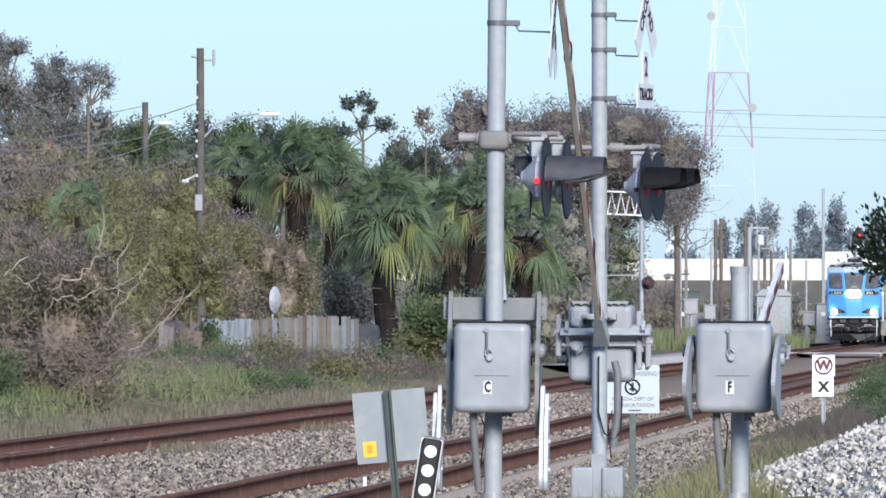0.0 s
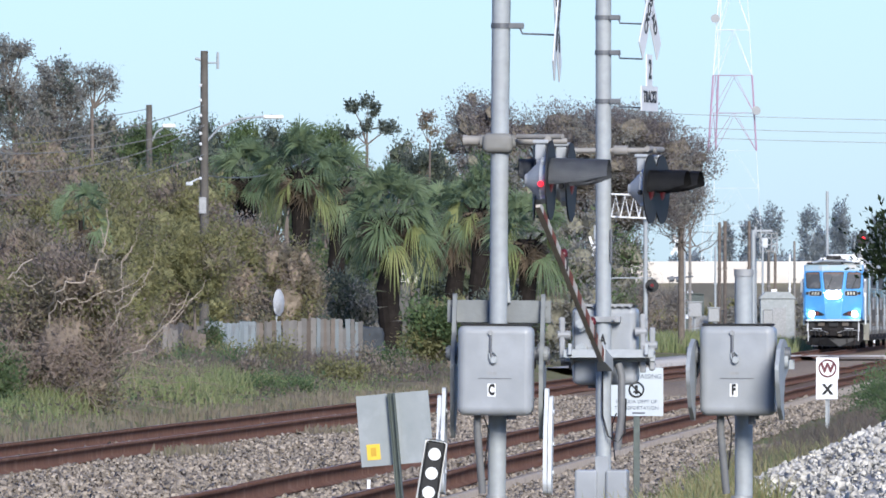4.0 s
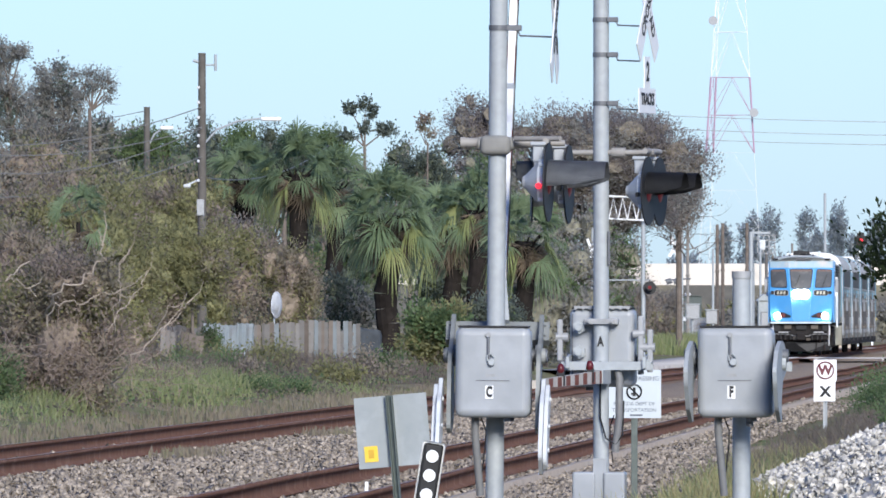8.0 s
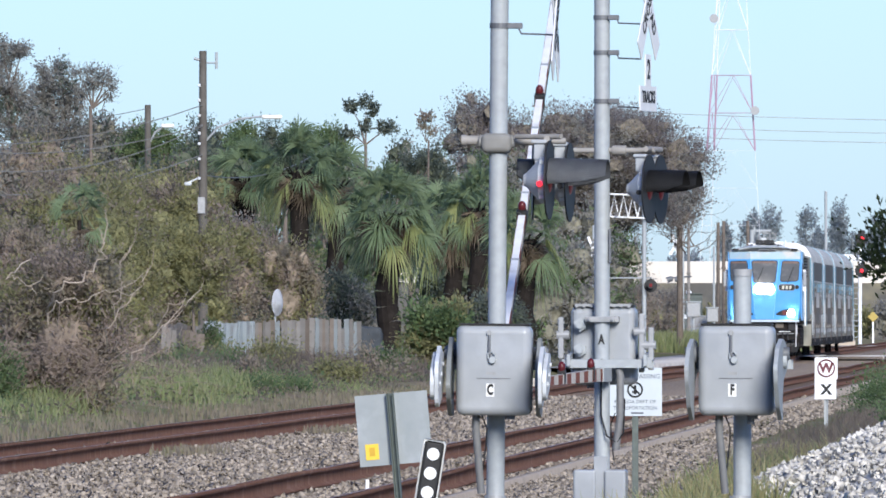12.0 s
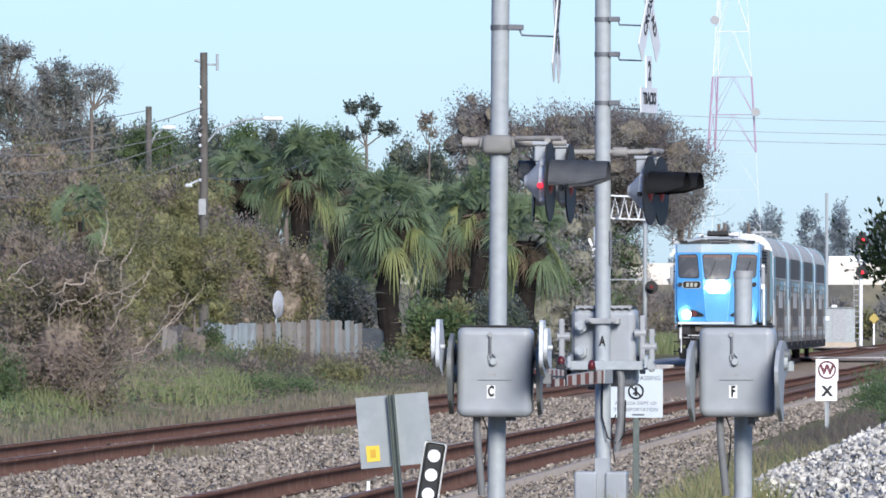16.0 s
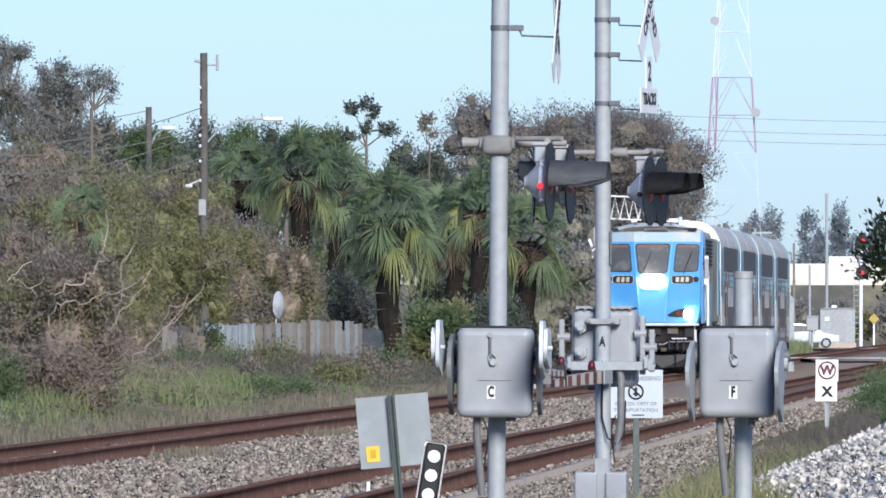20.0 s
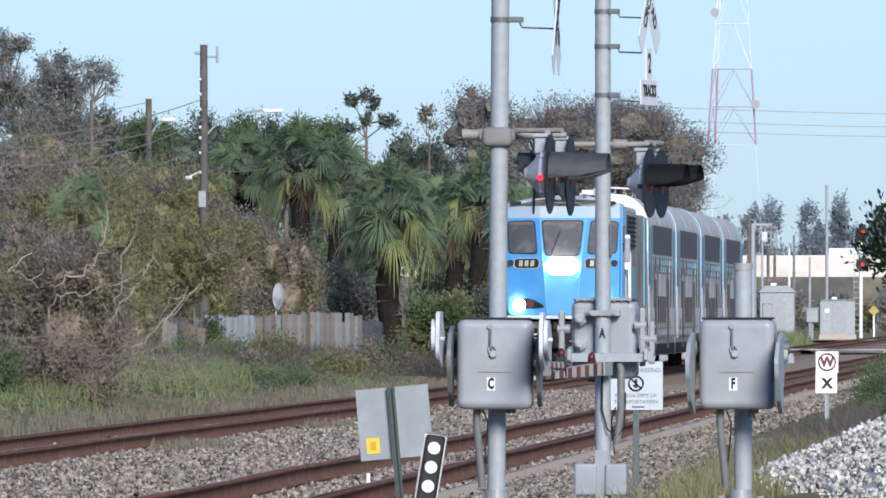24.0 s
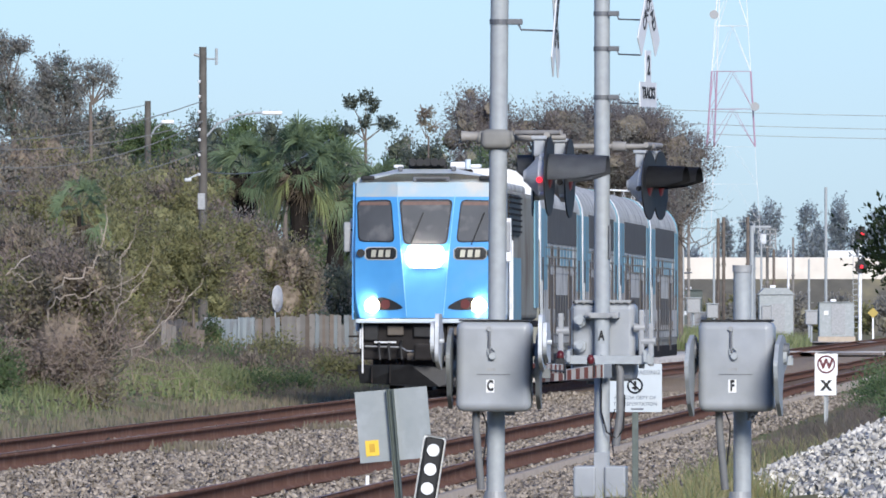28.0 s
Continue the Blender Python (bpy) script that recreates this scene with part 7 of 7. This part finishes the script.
# ---- the far crossing and what lies behind it ----
def far_end():
    strip_v = [(-60, 884, 0.10), (120, 884, 0.10), (120, 908, 0.10), (-60, 908, 0.10)]
    raw("road", strip_v, [(0, 1, 2, 3)], mat("worn_asphalt", (0.36, 0.335, 0.30), (0.26, 0.24, 0.215), 0.85, 0, 0.6, 0.2, spec=0.03), kind="structure", label="worn pale concrete road crossing the tracks", category="road")
    raw("road_apron", [(8, 868, 0.12), (26, 862, 0.12), (27, 883, 0.12), (8, 883, 0.12)], [(0, 1, 2, 3)], CONCRETE, kind="structure", label="pale concrete apron beside the road", category="pavement")
    pale = mat("worn_pale_pavement", (0.60, 0.56, 0.50), (0.47, 0.44, 0.39), 0.85, 0, 0.5, 0.2, grime=(0.3, 0.27, 0.24), grime_scale=0.3, spec=0.03)
    for nm, u0, u1, y0, y1, z, lb in (("road_slab", -18.3, -15.5, 470, 626, 0.22, "pale concrete slab beside the far track"), ("crossing_panel_far", -15.4, -12.4, 628, 652, 0.17, "pale concrete crossing panels in the far track"),
                                      ("crossing_panel_near", -9.4, -6.4, 628, 652, 0.17, "pale concrete crossing panels in the near track"), ("crossing_infill", -12.3, -9.5, 628, 652, 0.16, "worn pale pavement between the tracks"),
                                      ("crossing_approach", -6.3, 14.0, 628, 652, 0.32, "worn pale road up to the tracks")):
        strip(nm, u0, u1, y0, y1, z, 0.5, pale, lb, 20, 0.05)
    pole_spec = [(14.2, 830, 7.0, 0.10, WOODGREY, "weathered wooden pole"), (16.6, 880, 6.2, 0.08, GALV, "thin pale signal post"), (16.95, 885, 7.7, 0.12, BARK, "dark wooden pole"),
                 (17.35, 888, 7.8, 0.12, BARK, "dark wooden pole"), (18.8, 886, 7.8, 0.12, BARK, "dark wooden pole"), (19.05, 880, 7.4, 0.1, GALV, "pale steel post"), (19.45, 878, 6.2, 0.08, GALV, "grey steel post"),
                 (19.9, 882, 6.0, 0.11, WOODGREY, "weathered wooden pole"), (20.35, 884, 5.8, 0.1, BARK, "dark wooden pole"), (20.95, 872, 5.7, 0.07, WHITE, "thin pale post"), (22.5, 884, 5.2, 0.08, GALV, "grey steel post"),
                 (26.9, 1010, 10.7, 0.12, GALV, "tall grey utility pole"), (24.6, 1010, 7.2, 0.1, WOODGREY, "grey utility pole")]
    for x, y, h, r, m, lb in pole_spec:
        t = thing("line_pole", pose(x, y, 0), lb + " at the far crossing", "pole", "poles at the far crossing")
        part("pole", one(tube, (0, 0, 0), (0, 0, h), r, r * 0.85, 10), m, t, "", True)
        part("collar", one(tube, (0, 0, h * 0.62), (0, 0, h * 0.62 + 0.12), r * 1.25, seg=10), m, t)
    # crossbuck and lamps at the far crossing
    t = thing("crossing_signal", pose(13.75, 822, 0), "distant crossing signal with white crossbuck and lamps", "crossing signal", "distant crossing signals")
    part("mast", one(tube, (0, 0, 0), (0, 0, 6.9), 0.07, seg=10), GALV, t, "", True)
    for a in (62, -75):
        b = part("crossbuck_blade", one(box, (0, 0, 0), (1.25, 0.03, 0.17)), SIGNWHITE, t)
        b.matrix_basis = pose(-0.45, -0.1, 6.0, 0, -a, 0)
    bm = fresh()
    pipe(bm, [(-1.0, 0, 4.1), (0.5, 0, 4.2)], 0.05, 6)
    for x0 in (-0.9, -0.5):
        tube(bm, (x0, -0.1, 4.0), (x0 + 0.3, -0.1, 4.1), 0.16, seg=12)
    part("lamp_bar", bm, HOODGREY, t)
    t = thing("signal_gantry", pose(18.9, 879, 0), "grey steel gantry with a hanging signal cage", "signal gantry")
    part("upright", one(tube, (0, 0, 0), (0, 0, 7.2), 0.14, seg=12), GALV, t, "", True)
    part("arm", one(box, (0.55, 0, 7.15), (1.25, 0.16, 0.14), 0.02), GALV, t)
    bm = fresh()
    for x0 in (0.4, 0.75, 1.1, 1.45):
        box(bm, (x0, 0, 6.45), (0.06, 0.5, 1.15))
    for z in (5.9, 6.3, 6.7, 7.0):
        box(bm, (0.95, 0, z), (1.15, 0.5, 0.06))
    part("cage", bm, BRACKET, t, "grey openwork cage")
    part("signal_lamp", one(box, (0.7, -0.1, 6.4), (0.35, 0.4, 0.6), 0.04), PALEPLATE, t)
    # trackside gate mechanisms and low cases at the far crossing
    for x, y, w, h in ((15.6, 874, 0.9, 1.5), (16.35, 872, 0.7, 2.0), (14.4, 826, 0.8, 2.3), (22.55, 880, 0.75, 1.6), (19.4, 862, 0.6, 1.9)):
        t = thing("signal_case", pose(x, y, 0), "small grey trackside case on a post at the far crossing", "equipment case", "cases at the far crossing")
        part("case_body", one(box, (0, 0, h), (w, 0.6, 0.85), 0.06), BRACKET, t)
        part("post", one(tube, (0, 0, 0), (0, 0, h), 0.07, seg=10), GALV, t, "", True)
        part("case_lid", one(box, (0, -0.02, h + 0.45), (w + 0.08, 0.68, 0.06), 0.01), GALV, t)
    # cantilever lattice signal nearer
    t = thing("cantilever_signal", pose(7.85, 560, 0), "pale lattice cantilever signal with red lamps", "crossing signal")
    part("mast", one(tube, (0, 0, 0), (0, 0, 6.5), 0.085, seg=12), GALV, t, "", True)
    bm = fresh()
    for z in (5.72, 6.6):
        for yy in (-0.3, 0.3):
            pipe(bm, [(-1.75, yy, z + 0.08), (0.15, yy, z)], 0.035, 6)
    for i in range(5):
        x0 = -1.7 + 0.36 * i
        for yy in (-0.3, 0.3):
            pipe(bm, [(x0, yy, 5.75), (x0 + 0.18, yy, 6.6), (x0 + 0.36, yy, 5.75)], 0.026, 5)
    part("lattice_arm", bm, WHITE, t, "white lattice arm")
    part("lamp_bar", one(pipe, [(-2.1, 0, 3.4), (0.3, 0, 3.4)], 0.03, 6), GALV, t)
    for x0, z in ((-2.05, 3.1), (0.25, 3.1)):
        bm = fresh()
        tube(bm, (x0, -0.12, z), (x0, -0.06, z), 0.26, seg=16)
        tube(bm, (x0, -0.5, z + 0.02), (x0, -0.1, z), 0.13, seg=12)
        box(bm, (x0, -0.02, z + 0.16), (0.05, 0.06, 0.32))
        head = part("lamp_head", bm, BLACK, t)
        part("lens", one(tube, (x0, -0.53, z + 0.02), (x0, -0.5, z + 0.02), 0.07, seg=12), REDLENS, head, "dim red lens")
    t = thing("crossing_signal", pose(5.8, 552, 0), "slim post with a white crossbuck seen edge-on", "crossing signal", "distant crossing signals")
    part("mast", one(tube, (0, 0, 0), (0, 0, 5.4), 0.05, seg=10), GALV, t, "", True)
    for a in (70, -70):
        b = part("crossbuck_blade", one(box, (0, 0, 0), (1.2, 0.03, 0.1)), SIGNWHITE, t)
        b.matrix_basis = pose(0, -0.1, 4.4, 0, -a, 0)
    # relay houses
    for x, y, w, z1, pk, m, lb in ((20.1, 868, 2.05, 3.0, 3.4, SIGNGREY, "pale grey trackside equipment hut with pitched roof"), (24.75, 905, 2.2, 2.55, 2.6, SIGNGREY, "grey-blue steel equipment cabinet"), (15.5, 895, 1.3, 3.3, 3.35, POSTGREEN, "grey-green steel trackside cabinet")):
        t = thing("equipment_hut", pose(x, y, 0), lb, "equipment hut", "equipment huts")
        part("hut_body", one(box, (0, 0, (z1 + 0.4) / 2), (w, 2.2, z1 - 0.4), 0.03), m, t)
        bm = fresh()
        slab(bm, [(-w / 2 - 0.1, -1.2, z1), (w / 2 + 0.1, -1.2, z1), (w / 2 - 0.3, -1.2, pk), (-w / 2 + 0.3, -1.2, pk)], (0, 2.4, 0))
        part("roof", bm, m, t)
        part("door_panel", one(box, (0.1, -1.11, 1.5), (w * 0.4, 0.04, 1.9), 0.01), BRACKET, t)
        part("vent", one(box, (-0.2, -0.6, pk + 0.08), (0.35, 0.35, 0.16), 0.03), WHITE, t)
        part("plinth", one(box, (0, 0, 0.2), (w + 0.15, 2.3, 0.42), 0.02), CONCRETE, t)
        part("notice", one(box, (-w * 0.3, -1.12, 1.9), (0.28, 0.02, 0.25)), SIGNWHITE, t)
    # block signal with red aspects
    t = thing("block_signal", pose(29.0, 1000, 0), "railway block signal showing red on a pale mast", "railway signal")
    part("mast", one(tube, (0, 0, 0), (0, 0, 7.9), 0.13, seg=12), WHITE, t, "", True)
    for z in (7.3, 5.1):
        bm = fresh()
        tube(bm, (0.1, -0.2, z), (0.1, -0.12, z), 0.46, seg=24)
        box(bm, (0.1, 0, z + 0.1), (0.5, 0.25, 1.0), 0.05)
        head = part("signal_head", bm, BLACK, t)
        bm = fresh()
        tube(bm, (0.1, -0.26, z), (0.1, -0.2, z), 0.17 if z > 6 else 0.12, seg=20)
        part("red_lens", bm, REDLIT, head, "lit red lens")
    bm = fresh()
    for i in range(18):
        box(bm, (-0.28, 0, 0.5 + 0.38 * i), (0.4, 0.04, 0.04))
    box(bm, (-0.48, 0, 3.8), (0.04, 0.04, 7.2))
    part("ladder", bm, GALV, t)
    t = thing("warning_sign", pose(31.1, 1040, 0), "yellow diamond warning sign on a white post", "sign")
    b = part("diamond", one(box, (0, 0, 0), (0.55, 0.02, 0.55)), mat("faded_yellow_plate", (0.36, 0.27, 0.06), (0.3, 0.22, 0.05)), t, "yellow diamond plate")
    b.matrix_basis = pose(0, -0.05, 1.9, 0, 45, 0)
    part("post", one(box, (0.0, 0, 0.8), (0.12, 0.08, 1.9)), WHITE, t)
    # raised road with a pale parapet
    t = thing("raised_road", pose(0, 0, 0), "raised road with pale concrete parapet on an earth bank", "overpass", "", "structure")
    part("parapet", one(box, (30, 1150, 5.45), (90, 0.4, 1.75), 0.05), mat("pale_concrete", (0.60, 0.56, 0.50), (0.5, 0.46, 0.41), 0.8, 0, 0.4, 0, grime=(0.42, 0.39, 0.35), grime_scale=0.3), t, "pale cream concrete parapet")
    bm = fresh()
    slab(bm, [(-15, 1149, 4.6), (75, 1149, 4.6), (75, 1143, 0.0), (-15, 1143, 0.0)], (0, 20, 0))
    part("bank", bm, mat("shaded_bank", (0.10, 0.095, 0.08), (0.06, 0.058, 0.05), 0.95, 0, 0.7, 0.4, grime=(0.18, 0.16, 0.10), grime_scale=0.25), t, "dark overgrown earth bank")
    t = thing("box_truck", pose(32.0, 1154, 4.6), "white box truck on the raised road", "truck")
    part("cargo_box", one(box, (0, 0, 1.55), (2.3, 2.4, 1.5), 0.05), WHITE, t)
    part("chassis", one(box, (0, 0, 0.6), (2.4, 2.2, 0.4), 0.05), UNDER, t)


def lattice_tower():
    """Three-legged lattice mast in red and white bands."""
    t = thing("lattice_tower", pose(26.0, 1300, 0), "tall red and white lattice radio tower", "radio tower")
    mats = [mat("purplish_red_paint", (0.36, 0.235, 0.32), (0.31, 0.205, 0.285), 0.6, 0, 2), WHITE]
    bands = [(0, 16.9, 1), (16.9, 23.7, 0), (23.7, 36, 1)]
    def leg(i, z):
        d = 23.7 - z
        return [(-1.68 - 0.065 * d, -0.6, z), (-1.17 - 0.038 * d, 1.4, z), (1.84 + 0.058 * d, 0.0, z)][i]
    for z0, z1, c in bands:
        lb = "red painted tower member" if c == 0 else "white painted tower member"
        # White members are thinned, the lowest most, to stand for fading in haze.
        for i in range(3):
            part("tower_leg", one(pipe, [leg(i, z0), leg(i, z1)], 0.085 if c == 0 else (0.03 if z0 > 1 else 0.02), 6), mats[c], t, lb)
        n = max(1, round((z1 - z0) / 3.6))
        for k in range(n):
            a, b = z0 + (z1 - z0) * k / n, z0 + (z1 - z0) * (k + 1) / n
            for i in range(3):
                p, q = Vector(leg(i, a)), Vector(leg((i + 1) % 3, a))
                m = (Vector(leg(i, b)) + Vector(leg((i + 1) % 3, b))) / 2
                part("tower_brace", one(pipe, [p, m, q], 0.032 if z0 > 1 else 0.008, 5), mats[c], t, lb)
                part("tower_strut", one(pipe, [leg(i, b), leg((i + 1) % 3, b)], 0.03 if z0 > 1 else 0.008, 5), mats[c], t, lb)
    for x, z, r in ((-1.5, 28.8, 0.4), (2.2, 20.5, 0.4)):
        bm = fresh()
        tube(bm, (x, -1.2, z), (x, -0.7, z), r, r * 0.7, 18)
        part("dish", bm, BRACKET, t, "grey microwave dish")


# Distant bark, paled with painted-in haze like the needles.
FARBARK = mat("pale_grey_bark", (0.33, 0.35, 0.36), (0.25, 0.27, 0.28), 0.9, 0, 3)


def far_trees():
    r = random.Random(9)
    for i, (x, top, w) in enumerate([(31.4, 13.2, 0.9), (34.3, 15.2, 1.8), (37.1, 15.6, 2.2), (40.8, 15.8, 1.8), (42.3, 13.6, 1.3), (44.7, 16.1, 1.8), (46.2, 12.5, 1.4), (48.8, 14.8, 1.7), (28.5, 10.5, 1.6), (26.0, 9.5, 1.6)]):
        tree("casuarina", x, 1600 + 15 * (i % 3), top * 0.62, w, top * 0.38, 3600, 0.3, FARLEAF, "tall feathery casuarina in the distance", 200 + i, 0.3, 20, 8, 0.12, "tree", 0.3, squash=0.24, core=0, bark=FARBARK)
    for i in range(12):
        x = 16 + 3.1 * i
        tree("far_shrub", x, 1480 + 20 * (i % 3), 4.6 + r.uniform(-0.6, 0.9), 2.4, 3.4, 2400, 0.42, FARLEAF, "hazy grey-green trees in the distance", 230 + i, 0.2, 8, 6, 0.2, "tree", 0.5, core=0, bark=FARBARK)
    for i in range(14):
        tree("bank_shrub", 14 + 1.6 * i, 1138 - (i % 3) * 3, 1.6 + r.uniform(-0.4, 0.6), 1.3, 1.5, 1500, 0.28, DOMELEAF if i % 2 else OLIVE, "scrub on the foot of the bank", 260 + i, 0.0, 6, 6, 0.05, "shrub", 0.25)


def far_wires():
    for z in (18.8, 17.7, 16.9):
        t = thing("power_line", pose(0, 0, 0), "thin distant power line", "wire", "overhead wires")
        bm = fresh()
        pts = [(12 + 4 * i, 1200, z - 0.08 * i + 0.012 * (i - 5.5) ** 2) for i in range(12)]
        pipe(bm, pts, 0.03, 5)
        part("strand", bm, SIGNGREY, t)
    for x in (12.0, 56.0):
        t = thing("utility_pole", pose(x, 1200, 0), "tall grey pole carrying the distant power lines", "utility pole", "utility poles")
        part("pole", one(tube, (0, 0, 0), (0, 0, 19.2), 0.22, 0.15, 12), WOODGREY, t, "", True)


def hatchback():
    """A silver five-door car, nose to +x."""
    t = thing("car", pose(0, 874, 0), "silver five-door hatchback driving over the far crossing", "car")
    PAINT = mat("silver_car_paint", (0.55, 0.58, 0.61), (0.5, 0.53, 0.56), 0.3, 0.4, 3)
    bm = fresh()
    body = [(-2.15, 0.35), (-2.18, 0.75), (-2.05, 0.98), (-1.9, 1.0), (0.95, 0.98), (1.75, 0.85), (2.12, 0.68), (2.15, 0.35)]
    slab(bm, [(x, -0.86, z) for x, z in body], (0, 1.72, 0))
    bmesh.ops.bevel(bm, geom=bm.edges[:], offset=0.06, segments=2, affect="EDGES")
    part("body", bm, PAINT, t, "", True)
    bm = fresh()
    slab(bm, [(-2.02, -0.74, 0.97), (-1.72, -0.66, 1.4), (-1.2, -0.64, 1.5), (-0.2, -0.64, 1.5), (0.35, -0.66, 1.38), (1.12, -0.74, 0.96)], (0, 1.4, 0))
    part("cabin", bm, PAINT, t)
    for pts in ([(-1.7, 1.02), (-1.55, 1.34), (-0.95, 1.4), (-0.85, 1.02)], [(-0.75, 1.02), (-0.8, 1.4), (-0.1, 1.4), (0.3, 1.28), (0.75, 1.02)]):
        bm = fresh()
        slab(bm, [(x, -0.78 + (z - 1.0) * 0.14, z) for x, z in pts], (0, 0.05, 0))
        part("side_glass", bm, GLASS, t)
    for x0 in (-1.38, 1.32):
        bm = fresh()
        tube(bm, (x0, -0.9, 0.31), (x0, -0.68, 0.31), 0.31, seg=24)
        w = part("wheel", bm, BLACK, t)
        part("rim", one(tube, (x0, -0.915, 0.31), (x0, -0.89, 0.31), 0.2, seg=16), GALV, w, "bright alloy rim")
        bm = fresh()
        tube(bm, (x0, 0.68, 0.31), (x0, 0.9, 0.31), 0.31, seg=24)
        part("wheel", bm, BLACK, t)
    part("headlight", one(box, (2.0, -0.66, 0.72), (0.22, 0.3, 0.12), 0.03), WHITE, t)
    part("tail_light", one(box, (-2.1, -0.68, 0.85), (0.12, 0.25, 0.2), 0.03), REDLENS, t)
    part("mirror", one(box, (0.55, -0.95, 1.0), (0.2, 0.18, 0.13), 0.04), PAINT, t)
    return t


fence()
poles()
far_end()
lattice_tower()
far_trees()
far_wires()
car = hatchback()
sleepers()


# ---- what moves ----
TRAIN_SPEED, TRAIN_START = 18.7, 820.0


def motions():
    ts = [i * 1.0 for i in range(29)]
    walk(loco, [(t, on_pose(TRAIN_START - TRAIN_SPEED * t, FAR_TRACK)) for t in ts])
    for c, back in zip(coaches, COACH_AT):
        walk(c, [(t, on_pose(TRAIN_START + back - TRAIN_SPEED * t, FAR_TRACK)) for t in ts])
    walk(arm_a, [(t, pose(0, -0.28, 1.09, up, 0, -0.5)) for t, up in (
        (0, 37), (1, 29.5), (2, 22.8), (3, 17.2), (3.5, 14.6), (4.5, 9.6), (5.5, 5.7), (6, 4.0), (6.5, 2.4), (7, 0.9), (7.5, 0), (8, -0.35), (28, -0.35))])
    walk(arm_c, [(t, pose(0, -0.04, 1.095, up)) for t, up in (
        (0, 86), (5, 86), (5.5, 84), (6, 79.5), (6.5, 73.5), (7, 67), (7.5, 61), (8, 55), (8.5, 49.6), (9, 44.6), (9.5, 40.1), (10, 36), (10.5, 32), (11, 27.6), (11.5, 22.8), (12, 18.3), (12.5, 13.6), (13, 9), (13.5, 4.8), (14, 1.5), (14.5, 0), (15, -0.2), (28, -0.2))])
    walk(arm_f, [(t, pose(0, -0.28, 1.04, up)) for t, up in ((0, 12.5), (0.5, 9), (1, 6), (1.5, 3.2), (2, 1), (2.5, 0), (28, 0))])
    walk(car, [(t, pose(24.1 + 5.4 * (t - 20.3), 896, 0.1)) for t in range(0, 29, 2)])


motions()
